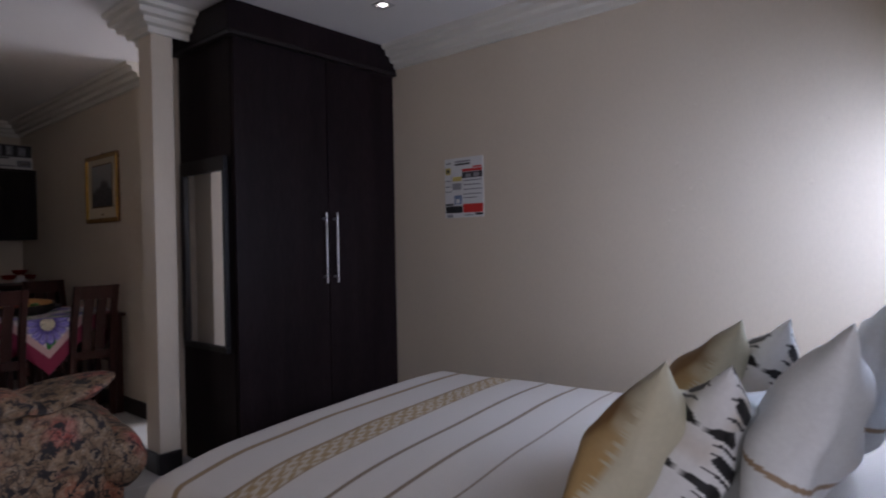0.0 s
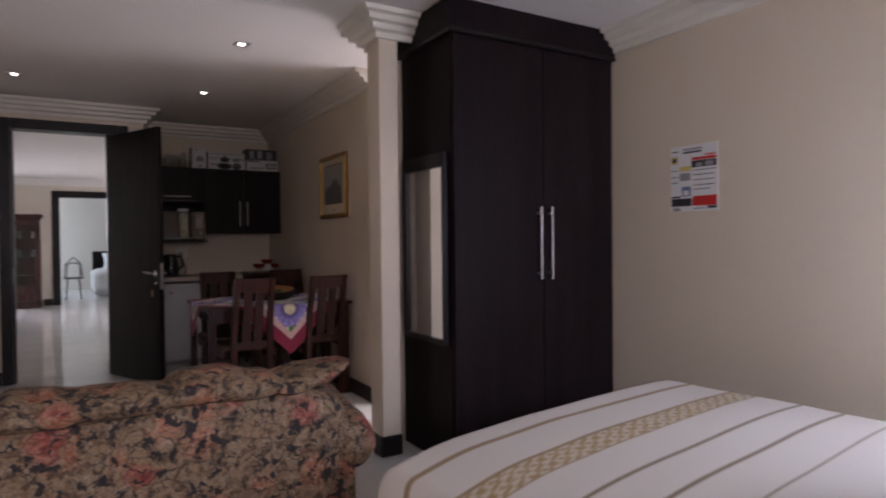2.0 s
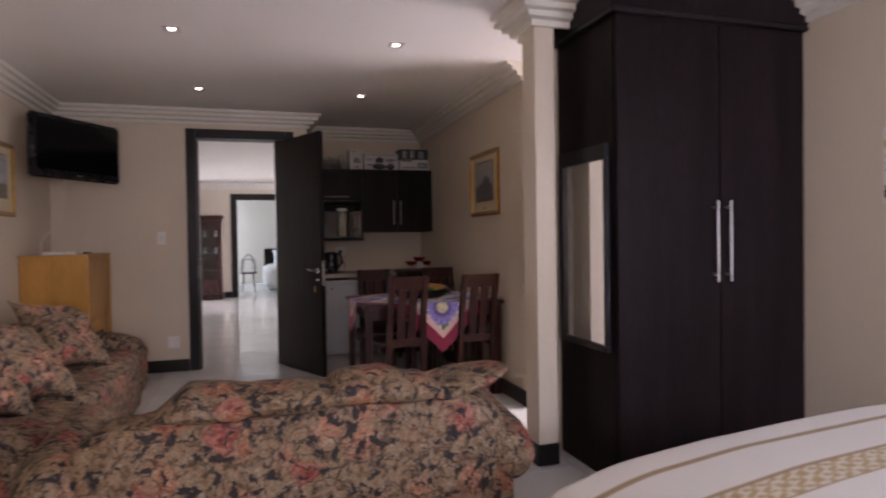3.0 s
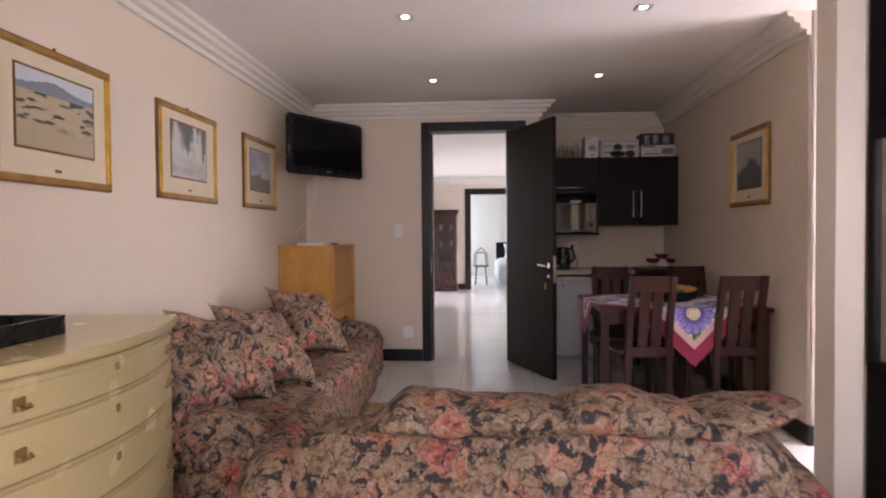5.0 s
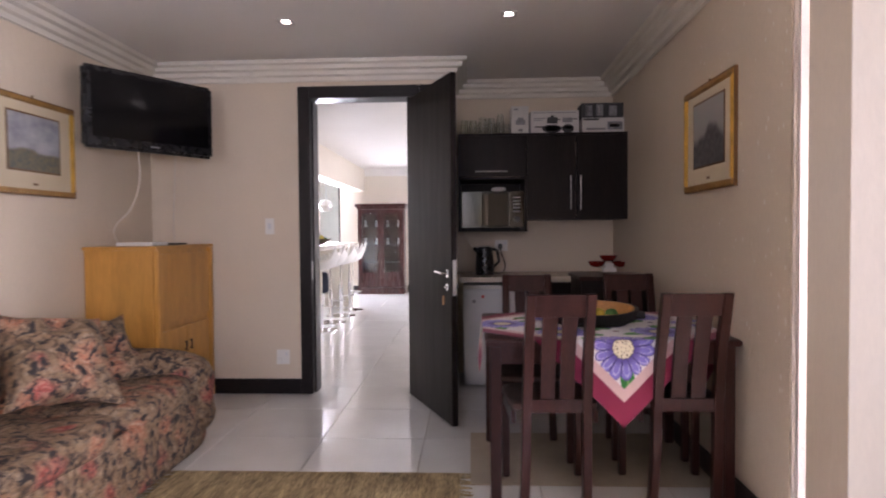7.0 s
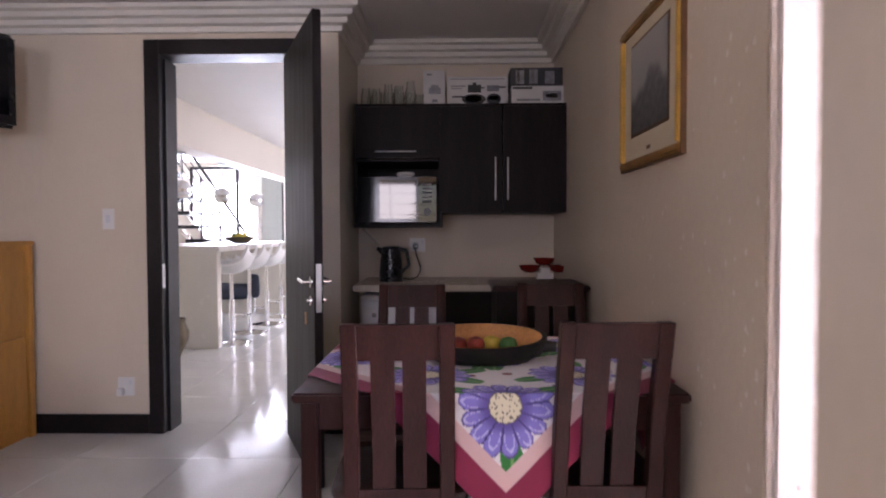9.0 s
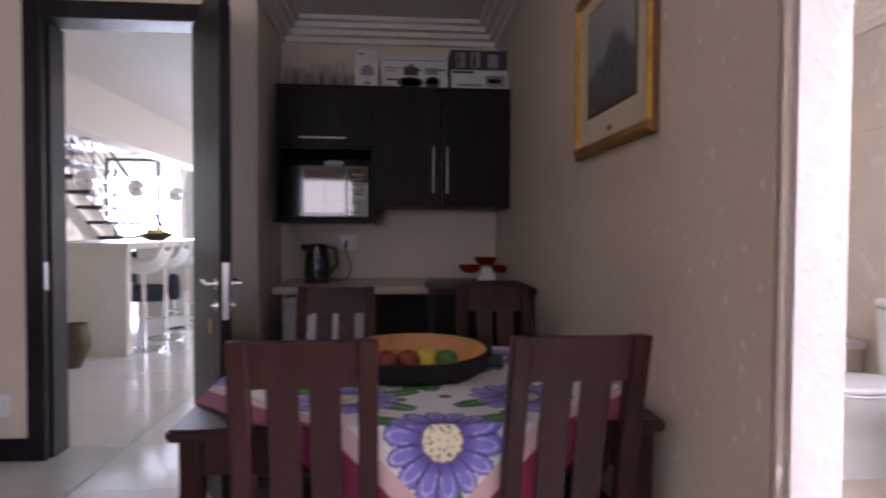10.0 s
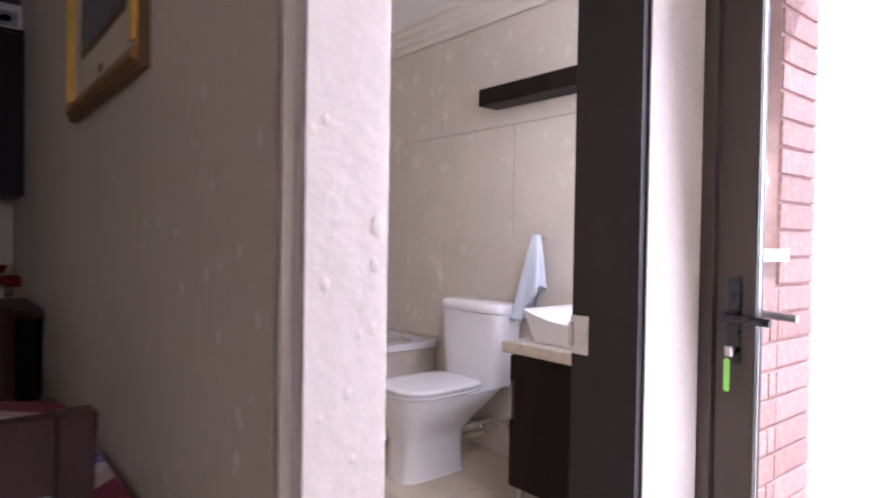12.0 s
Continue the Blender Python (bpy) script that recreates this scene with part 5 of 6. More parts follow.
def chair(at, turn):
    c = thing("dining_chair", at, "dark-stained wooden dining chair with a slatted back", "chair", "chairs round the dining table", turn)
    part("seat", soft_box(-0.20, 0.20, 0.02, 0.41, 0.432, 0.468, power=7, lump=0.003, n=32), SEATPAD, c, "brown padded seat")
    for q in ((-0.17, 0.17, 0.375, 0.395), (-0.19, -0.17, 0.04, 0.374), (0.17, 0.19, 0.04, 0.374)):
        part("seat_rail", boxes((*q, 0.375, 0.434)), CHAIRWOOD, c)
    for sx in (-1, 1):
        part("front_leg", box(bmesh.new(), sx * 0.178 - 0.018, sx * 0.178 + 0.018, 0.36, 0.396, 0.009, 0.374, 0.004), CHAIRWOOD, c)
        bm = bmesh.new()
        pts = [(0.03, 0.009, 0.019), (0.0, 0.25, 0.021), (-0.005, 0.45, 0.022), (-0.04, 0.68, 0.021), (-0.115, 0.955, 0.019)]
        rings = []
        for i, (y, z, h) in enumerate(pts):
            x = sx * (0.134 + 0.004 * (i == 0) - 0.0025 * i)
            rings.append([bm.verts.new((x + a * 0.02, y + b * h, z)) for a, b in ((-1, -1), (1, -1), (1, 1), (-1, 1))])
        for a, b in zip(rings, rings[1:]):
            for j in range(4):
                bm.faces.new((a[j], a[(j + 1) % 4], b[(j + 1) % 4], b[j]))
        bm.faces.new(rings[0][::-1])
        bm.faces.new(rings[-1])
        bmesh.ops.recalc_face_normals(bm, faces=bm.faces)
        bmesh.ops.bevel(bm, geom=list(bm.edges), offset=0.003, segments=1, affect="EDGES")
        part("back_post", bm, CHAIRWOOD, c)

    def back_y(z):
        return -0.005 - 0.035 * max(0, (z - 0.45)) / 0.23 if z < 0.68 else -0.04 - 0.075 * (z - 0.68) / 0.275

    def slat(x0, x1, z0, z1, th):
        bm = bmesh.new()
        rings = []
        for k in range(5):
            z = z0 + (z1 - z0) * k / 4
            y = back_y(z)
            rings.append([bm.verts.new(p) for p in ((x0, y - th, z), (x1, y - th, z), (x1, y + th, z), (x0, y + th, z))])
        for a, b in zip(rings, rings[1:]):
            for j in range(4):
                bm.faces.new((a[j], a[(j + 1) % 4], b[(j + 1) % 4], b[j]))
        bm.faces.new(rings[0][::-1])
        bm.faces.new(rings[-1])
        bmesh.ops.recalc_face_normals(bm, faces=bm.faces)
        return bm

    part("top_rail", slat(-0.104, 0.104, 0.858, 0.953, 0.013), CHAIRWOOD, c)
    part("lower_rail", slat(-0.110, 0.110, 0.435, 0.495, 0.012), CHAIRWOOD, c)
    for x in (-0.041, 0.041):
        part("slat", slat(x - 0.031, x + 0.031, 0.496, 0.857, 0.008), CHAIRWOOD, c)
    return c


c1 = chair((1.043, 3.575, 0), 3)
copy_thing(c1, pose(1.603, 3.60, 0, 0, 0, 1))
copy_thing(c1, pose(1.01, 4.50, 0, 0, 0, 180))
copy_thing(c1, pose(1.615, 4.54, 0, 0, 0, 179))

fb = thing("fruit_dish", (1.285, 4.02, 0.745), "long black dish with a honey-wood inside, holding fruit", "bowl")


def dish(k, z0, z1, inner):
    bm = bmesh.new()
    n = 32
    rings = []
    prof = [(0.0, z0), (0.7, z0), (0.92, z0 + 0.3 * (z1 - z0)), (1.0, z1), (0.92, z1), (0.78, z0 + 0.02), (0.0, z0 + 0.018)] if not inner else [(0.0, z0 + 0.020), (0.77, z0 + 0.022), (0.915, z1 + 0.001)]
    for r, z in prof:
        rings.append([bm.verts.new((0.225 * r * k * math.cos(2 * math.pi * i / n), 0.135 * r * k * math.sin(2 * math.pi * i / n), z + (0.022 * math.sin(2 * math.pi * i / n) if z > z0 + 0.03 else 0))) for i in range(n)])
    for a, b in zip(rings, rings[1:]):
        for i in range(n):
            bm.faces.new((a[i], a[(i + 1) % n], b[(i + 1) % n], b[i]))
    bmesh.ops.remove_doubles(bm, verts=bm.verts, dist=1e-5)
    bmesh.ops.recalc_face_normals(bm, faces=bm.faces)
    return bm


part("shell", dish(1.0, 0.0, 0.085, False), KNIFEBLK, fb)
part("lining", dish(1.0, 0.0, 0.085, True), BOWLWOOD, fb, "honey-coloured wooden inside")
part("knob", rods(((0.205, -0.01, 0.05), (0.252, -0.02, 0.05), 0.022, 0.017), n=14), KNIFEBLK, fb)
for i, (x, y, mt) in enumerate(((-0.08, -0.01, FRUITRED), (-0.02, 0.0, FRUITRED), (0.035, 0.015, FRUITYEL), (0.09, -0.01, GREEN))):
    single("fruit", lathe([(0, 0.0), (0.018, 0.002), (0.030, 0.015), (0.032, 0.032), (0.024, 0.05), (0.008, 0.056), (0, 0.052)], 18), mt, (1.285 + x, 4.02 + y, 0.770), "ripe apple in the dish" if mt is FRUITRED else "ripe pear-green fruit in the dish" if mt is GREEN else "ripe yellow fruit in the dish", "fruit", "fruit in the table dish")


# ---- kitchenette ----
wt = single("worktop", box(bmesh.new(), 0.592, 1.883, 5.55, 6.198, 0.830, 0.868, 0.005), GRANITE, (0, 0, 0), "beige stone-look worktop along the alcove", "worktop")
rf = thing("fridge", (0.60, 5.70, 0), "small white under-counter fridge with magnets", "fridge")
part("cabinet", box(bmesh.new(), 0.02, 0.50, 0.03, 0.46, 0.01, 0.795, 0.006), WHITEAPP, rf)
d = part("door", box(bmesh.new(), 0.02, 0.50, -0.02, 0.027, 0.05, 0.760, 0.010), WHITEAPP, rf)
part("top_trim", box(bmesh.new(), 0.02, 0.50, -0.015, 0.029, 0.768, 0.795, 0.004), WHITEP, rf)
part("magnet", boxes((0.09, 0.115, -0.024, -0.0202, 0.66, 0.685)), CARDGR, d)
part("magnet", boxes((0.16, 0.18, -0.024, -0.0202, 0.70, 0.72)), PRINTRED, d)
for x in (0.05, 0.47):
    part("foot", rods(((x, 0.1, 0), (x, 0.1, 0.011), 0.02)), BLACKP, rf)
bc = thing("base_cabinet", (1.11, 5.60, 0), "dark wenge base cabinet under the worktop", "cabinet")
part("carcass", boxes((0.0, 0.77, 0.02, 0.59, 0.08, 0.829)), WENGE, bc)
part("kickboard", boxes((0.0, 0.77, 0.06, 0.58, 0.0, 0.079)), WENGE_H, bc)
for x0, x1 in ((0.004, 0.383), (0.387, 0.766)):
    part("door", box(bmesh.new(), x0, x1, 0.0, 0.018, 0.09, 0.82, 0.002), WENGE, bc)
sb = thing("sideboard", (1.385, 4.98, 0), "small dark wooden side table by the worktop", "side table")
part("top", box(bmesh.new(), 0.0, 0.485, 0.0, 0.46, 0.885, 0.912, 0.006), CHAIRWOOD, sb)
part("body", boxes((0.02, 0.465, 0.03, 0.45, 0.42, 0.884)), WENGE, sb)
for x in (0.02, 0.43):
    for y in (0.03, 0.41):
        part("leg", boxes((x, x + 0.035, y, y + 0.035, 0.0, 0.419)), CHAIRWOOD, sb)

wc = thing("wall_cabinet", (0.585, 5.72, 1.30), "dark wenge wall cabinet with a microwave niche", "cabinet")
part("side", boxes((0.0, 0.016, 0.0, 0.478, -0.07, 0.648)), WENGE, wc)
part("side", boxes((1.282, 1.298, 0.0, 0.478, 0.0, 0.648)), WENGE, wc)
part("divider", boxes((0.515, 0.531, 0.0, 0.478, -0.07, 0.648)), WENGE, wc)
part("top", boxes((0.0, 1.298, -0.018, 0.478, 0.649, 0.665)), WENGE, wc)
part("bottom", boxes((0.532, 1.281, 0.0, 0.478, 0.0, 0.016)), WENGE, wc)
part("niche_back", boxes((0.017, 0.514, 0.46, 0.478, -0.07, 0.33)), WENGE, wc)
part("niche_shelf", boxes((0.0, 0.531, -0.07, 0.478, -0.090, -0.071)), WENGE, wc)
part("niche_top", boxes((0.017, 0.514, 0.0, 0.459, 0.315, 0.331)), WENGE, wc)
d = part("flap", box(bmesh.new(), 0.002, 0.527, -0.018, -0.001, 0.334, 0.647, 0.002), WENGE, wc)
part("handle", rods(((0.13, -0.045, 0.372), (0.38, -0.045, 0.372), 0.005), ((0.16, -0.045, 0.372), (0.16, -0.018, 0.372), 0.004), ((0.35, -0.045, 0.372), (0.35, -0.018, 0.372), 0.004), n=10), STEEL, d, "steel bar handle")
for x0, x1, hx in ((0.531, 0.904, 0.862), (0.908, 1.296, 0.937)):
    d = part("door", box(bmesh.new(), x0, x1, -0.018, -0.001, 0.002, 0.647, 0.002), WENGE, wc)
    part("handle", rods(((hx, -0.045, 0.075), (hx, -0.045, 0.335), 0.005), ((hx, -0.045, 0.10), (hx, -0.018, 0.10), 0.004), ((hx, -0.045, 0.31), (hx, -0.018, 0.31), 0.004), n=10), STEEL, d, "steel bar handle")

mw = thing("microwave", (0.61, 5.66, 1.2295), "silver microwave oven with a mirrored door", "microwave")
part("body", box(bmesh.new(), 0.0, 0.48, 0.012, 0.36, 0.012, 0.29, 0.006), BLACKP, mw)
part("door", box(bmesh.new(), 0.002, 0.365, -0.012, 0.0115, 0.016, 0.286, 0.005), SCREEN, mw)
part("window", boxes((0.135, 0.355, -0.0145, -0.0122, 0.034, 0.268)), DARKMIRROR, mw, "mirrored door window")
pn = part("control_panel", box(bmesh.new(), 0.368, 0.478, -0.012, 0.0115, 0.016, 0.286, 0.005), DARKMIRROR, mw, "dark mirrored control panel")
for i in range(5):
    part("button", boxes((0.395, 0.450, -0.0155, -0.0122, 0.13 + i * 0.026, 0.143 + i * 0.026)), CARDGR, pn)
part("dial", rods(((0.423, -0.0122, 0.075), (0.423, -0.028, 0.075), 0.022), n=20), BLACKP, pn)
for x in (0.05, 0.43):
    part("foot", rods(((x, 0.1, 0), (x, 0.1, 0.0125), 0.012)), BLACKP, mw)
single("oven_glove", soft_box(0.84, 0.95, 5.69, 5.77, 1.5205, 1.556, power=2.5, lump=0.02, n=24), LINEN, (0, 0, 0), "crumpled pale cloth on the microwave", "cloth")

kt = thing("kettle", (0.79, 5.86, 0.868), "black electric jug kettle on its base", "kettle")
part("base", rods(((0, 0, 0.0), (0, 0, 0.022), 0.078, 0.072), n=28), BLACKP, kt)
part("jug", lathe([(0.0, 0.023), (0.074, 0.023), (0.076, 0.05), (0.070, 0.13), (0.060, 0.20), (0.062, 0.215), (0.045, 0.222), (0.0, 0.224)], 30), BLACKP, kt)
part("spout", rods(((-0.05, 0, 0.185), (-0.088, 0, 0.212), 0.022, 0.012), n=12), BLACKP, kt)
part("handle", rods(((0.05, 0, 0.205), (0.10, 0, 0.195), 0.011), ((0.10, 0, 0.197), (0.115, 0, 0.10), 0.011), ((0.115, 0, 0.103), (0.07, 0, 0.06), 0.011)), BLACKP, kt)
cable("kettle_cable", [(0.86, 5.90, 0.88), (0.93, 5.98, 0.875), (0.965, 6.08, 0.93), (0.935, 6.13, 1.03), (0.925, 6.15, 1.08)], 0.004, BLACKP, "black kettle cable up to the socket")
cable("microwave_cable", [(0.63, 5.75, 1.20), (0.66, 5.95, 1.14), (0.72, 6.10, 1.08), (0.88, 6.17, 1.07)], 0.003, CABLE, "white microwave cable below the cabinet")

bw = thing("bowl_stand", (1.77, 5.85, 0.868), "tiered stand of small red bowls", "bowls")
part("stand", boxes((-0.05, 0.05, -0.04, 0.04, 0, 0.05), (-0.03, 0.03, -0.03, 0.03, 0.0505, 0.085)), WHITEP, bw)
for x, y, z in ((-0.095, 0, 0.055), (0.09, 0.0, 0.055), (0.0, 0.02, 0.10)):
    part("bowl", lathe([(0, 0), (0.03, 0.0), (0.055, 0.015), (0.07, 0.045), (0.066, 0.045), (0.05, 0.02), (0, 0.008)], 24, x, y, z), REDGLASS, bw)
single("remote_control", box(bmesh.new(), -0.05, 0.05, -0.02, 0.02, 0, 0.022, 0.006), WHITEP, (1.84, 5.70, 0.869), "small white gadget on the worktop", "gadget")

# on top of the wall cabinet
TOPZ = 1.9655
for i, (x, y, tall) in enumerate(((0.635, 5.87, 1.0), (0.705, 5.85, 0.95), (0.78, 5.86, 1.15), (0.85, 5.84, 1.05), (0.92, 5.86, 1.30), (0.975, 5.93, 0.8), (0.665, 5.97, 1.1), (0.745, 5.98, 1.0), (0.83, 5.97, 1.2), (0.90, 5.98, 1.0))):
    if i == 0:
        jar = thing("glass_jar", (x, y, TOPZ), "clear empty glass jar on the cabinet", "jar", "glass jars on the cabinet")
        part("glass", lathe([(0, 0), (0.029, 0), (0.032, 0.008), (0.032, 0.085), (0.024, 0.112), (0.024, 0.132), (0.021, 0.132), (0.021, 0.112), (0.028, 0.083), (0.028, 0.012), (0, 0.008)], 20), JARGLASS, jar)
    else:
        copy_thing(jar, pose(x, y, TOPZ) @ Matrix.Diagonal((1, 1, tall, 1)))


def carton(name, x0, x1, h, label, marks, mat=CARD, y0=5.80, y1=6.0, z=TOPZ):
    c = thing(name, (x0, y0, z), label, "box", "kitchenware boxes on the cabinet")
    part("carton", box(bmesh.new(), 0, x1 - x0, 0, y1 - y0, 0, h, 0.002), mat, c)
    for k, (a, b, cc, d, mt) in enumerate(marks):
        part("print", boxes((a * (x1 - x0), b * (x1 - x0), -0.0015, -0.0002, cc * h, d * h)), mt, c)
    return c


def pan(c, x, z, w, h, mt):
    """A printed saucepan seen at a slant."""
    part("print", lathe([(0, -0.0005), (1, -0.0005), (1, 0.0005), (0, 0.0005)], 24), mt, c).matrix_basis = pose(x, -0.0022, z, 90) @ Matrix.Diagonal((w, h, 1, 1))


b1 = carton("carton", 1.005, 1.14, 0.225, "narrow white kitchenware carton", [(0.15, 0.4, 0.86, 0.91, CARDGR), (0.25, 0.8, 0.35, 0.52, CARDGR), (0.35, 0.7, 0.52, 0.60, CARDGR), (0.4, 0.65, 0.12, 0.2, CARDGR)])
b2 = carton("carton", 1.155, 1.53, 0.185, "white cookware carton printed with saucepans", [(0.05, 0.95, 0.90, 0.93, CARDGR), (0.34, 0.56, 0.46, 0.72, CARDDK), (0.42, 0.48, 0.72, 0.80, CARDDK), (0.66, 0.86, 0.50, 0.70, CARDGR), (0.86, 0.97, 0.62, 0.66, CARDDK), (0.56, 0.62, 0.60, 0.64, CARDDK), (0.06, 0.30, 0.66, 0.70, CARDGR), (0.06, 0.24, 0.58, 0.61, CARDGR)])
pan(b2, 0.165, 0.045, 0.075, 0.032, CARDDK)
pan(b2, 0.165, 0.047, 0.060, 0.022, CARDGR)
pan(b2, 0.29, 0.045, 0.045, 0.034, CARDDK)
pan(b2, 0.29, 0.052, 0.034, 0.016, CARDGR)
part("print", boxes((0.03, 0.10, -0.0015, -0.0002, 0.055, 0.065)), CARDDK, b2)
b3 = carton("carton", 1.555, 1.88, 0.125, "white appliance carton with grey print", [(0.02, 0.4, 0.84, 0.95, CARDDK), (0.10, 0.55, 0.25, 0.36, CARDGR), (0.60, 0.95, 0.25, 0.75, CARDGR), (0.66, 0.88, 0.4, 0.62, CARD)])
carton("carton", 1.55, 1.875, 0.115, "dark carton printed with steel canisters", [(0.10, 0.26, 0.12, 0.85, CARDGR), (0.36, 0.52, 0.12, 0.9, CARDGR), (0.66, 0.84, 0.12, 0.8, CARDGR), (0.13, 0.18, 0.2, 0.8, CARD), (0.40, 0.44, 0.2, 0.8, CARD)], CARDDK, 5.81, 6.0, TOPZ + 0.126)


# ---- bathroom ----
wcl = thing("toilet", (3.94, 5.09, 0), "white ceramic toilet with a close-coupled cistern", "toilet")


def loft(rings_def, n=28):
    bm = bmesh.new()
    rings = []
    for cx, cy, hx, hy, z, p in rings_def:
        ring = []
        for i in range(n):
            a = 2 * math.pi * i / n
            c, s = math.cos(a), math.sin(a)
            k = (abs(c) ** p + abs(s) ** p) ** (-1 / p)
            ring.append(bm.verts.new((cx + hx * c * k, cy + hy * s * k, z)))
        rings.append(ring)
    for a, b in zip(rings, rings[1:]):
        for i in range(n):
            bm.faces.new((a[i], a[(i + 1) % n], b[(i + 1) % n], b[i]))
    bm.faces.new(rings[0][::-1])
    bm.faces.new(rings[-1])
    bmesh.ops.recalc_face_normals(bm, faces=bm.faces)
    return bm


part("pedestal", loft([(-0.46, 0, 0.190, 0.110, 0.0, 5), (-0.46, 0, 0.182, 0.105, 0.02, 5), (-0.46, 0, 0.178, 0.102, 0.17, 5), (-0.455, 0, 0.19, 0.112, 0.215, 4.4), (-0.43, 0, 0.235, 0.145, 0.275, 3.6), (-0.385, 0, 0.29, 0.170, 0.33, 3.2), (-0.355, 0, 0.335, 0.185, 0.385, 3.4), (-0.355, 0, 0.338, 0.187, 0.402, 3.6)], 40), CERAMIC, wcl)
part("seat", loft([(-0.44, 0, 0.250, 0.190, 0.404, 3), (-0.44, 0, 0.254, 0.193, 0.412, 3), (-0.44, 0, 0.250, 0.190, 0.419, 3)], 40), CERAMIC, wcl)
part("lid", loft([(-0.44, 0, 0.246, 0.188, 0.423, 3.6), (-0.44, 0, 0.249, 0.190, 0.436, 3.6), (-0.44, 0, 0.240, 0.180, 0.443, 3.6), (-0.44, 0, 0.205, 0.150, 0.446, 3.6)], 40), CERAMIC, wcl)
for y in (-0.07, 0.07):
    part("hinge", rods(((-0.195, y - 0.02, 0.425), (-0.195, y + 0.02, 0.425), 0.011)), CERAMIC, wcl)
part("cistern", loft([(-0.10, 0, 0.085, 0.190, 0.404, 6), (-0.10, 0, 0.092, 0.200, 0.44, 6), (-0.10, 0, 0.097, 0.218, 0.60, 6), (-0.10, 0, 0.100, 0.230, 0.775, 6)], 40), CERAMIC, wcl)
part("cistern_lid", loft([(-0.10, 0, 0.104, 0.234, 0.778, 5.5), (-0.10, 0, 0.108, 0.239, 0.785, 5.5), (-0.10, 0, 0.107, 0.238, 0.812, 5.5), (-0.10, 0, 0.098, 0.229, 0.826, 5), (-0.10, 0, 0.075, 0.20, 0.831, 5)], 40), CERAMIC, wcl)
part("flush_button", rods(((-0.10, 0, 0.8305), (-0.10, 0, 0.836), 0.022), n=18), CHROME, wcl)
part("valve", rods(((-0.28, -0.02, 0.17), (-0.012, -0.02, 0.17), 0.05, 0.05), ((-0.03, -0.10, 0.20), (-0.03, -0.19, 0.20), 0.011), ((-0.05, -0.17, 0.17), (-0.05, -0.17, 0.24), 0.008)), CHROME, wcl)

va = thing("vanity_unit", (3.94, 4.56, 0), "dark wenge vanity unit with a pale stone top", "vanity")
part("cabinet", boxes((-0.43, -0.002, -0.80, -0.03, 0.10, 0.675)), WENGE, va)
d = part("door", box(bmesh.new(), -0.450, -0.432, -0.43, -0.035, 0.11, 0.665, 0.002), WENGE, va)
part("handle", boxes((-0.466, -0.4505, -0.062, -0.050, 0.40, 0.56)), STEEL, d)
part("door", box(bmesh.new(), -0.450, -0.432, -0.795, -0.435, 0.11, 0.665, 0.002), WENGE, va)
part("top", box(bmesh.new(), -0.47, -0.001, -0.83, 0.0, 0.677, 0.722, 0.004), GRANITE, va)
for y in (-0.06, -0.77):
    part("leg", rods(((-0.40, y, 0), (-0.40, y, 0.10), 0.014)), STEEL, va)
bm = bmesh.new()
n = 18
g = {}
for i in range(n + 1):
    for j in range(n + 1):
        u, v = -1 + 2 * i / n, -1 + 2 * j / n
        rim = max(abs(u), abs(v))
        z = 0.02 + 0.075 * min(1, (rim / 0.85)) ** 3 + 0.045 * v ** 2 * (rim > 0.84)
        g[i, j] = bm.verts.new((-0.235 + 0.185 * u * (0.88 + 0.12 * min(1, rim)), -0.34 + 0.265 * v, 0.723 + z))
for i in range(n):
    for j in range(n):
        bm.faces.new((g[i, j], g[i + 1, j], g[i + 1, j + 1], g[i, j + 1]))
border = [e for e in bm.edges if len(e.link_faces) == 1]
r = bmesh.ops.extrude_edge_only(bm, edges=border)
low = [v for v in r["geom"] if isinstance(v, bmesh.types.BMVert)]
for v in low:
    v.co.z, v.co.x, v.co.y = 0.723, -0.235 + (v.co.x + 0.235) * 0.8, -0.34 + (v.co.y + 0.34) * 0.86
bmesh.ops.recalc_face_normals(bm, faces=bm.faces)
single("wash_basin", bm, CERAMIC, (3.94, 4.56, 0.0), "white ceramic counter-top basin with swept corners", "basin")
single("wall_shelf", box(bmesh.new(), 3.80, 3.94, 3.95, 5.09, 1.848, 1.935, 0.003), WENGE, (0, 0, 0), "dark floating shelf on the bathroom wall", "shelf")
tw = thing("towel_ring", (3.94, 4.74, 1.16), "small chrome hook holding a towel", "hook")
part("hook", rods(((0, 0, 0), (-0.05, 0, 0.0), 0.008), ((-0.05, 0, 0.0), (-0.055, 0, 0.02), 0.007)), CHROME, tw)


def towel_place(u, v):
    a = u * 2 * math.pi
    k = 1 - v
    side = math.sin(a)
    w = 0.016 + 0.085 * k ** 0.75
    fold = 1 + 0.20 * math.sin(a * 5 + 1.2) * (0.3 + 0.7 * k)
    drop = (0.43 if side > 0 else 0.43 - 0.17 * math.sqrt(-side)) * k
    return (-0.06 + 0.034 * math.cos(a) * fold * (0.5 + 0.7 * k) - 0.025 * k, w * side * fold + 0.035 * k, 0.02 - drop + 0.012 * k * math.sin(a * 3))


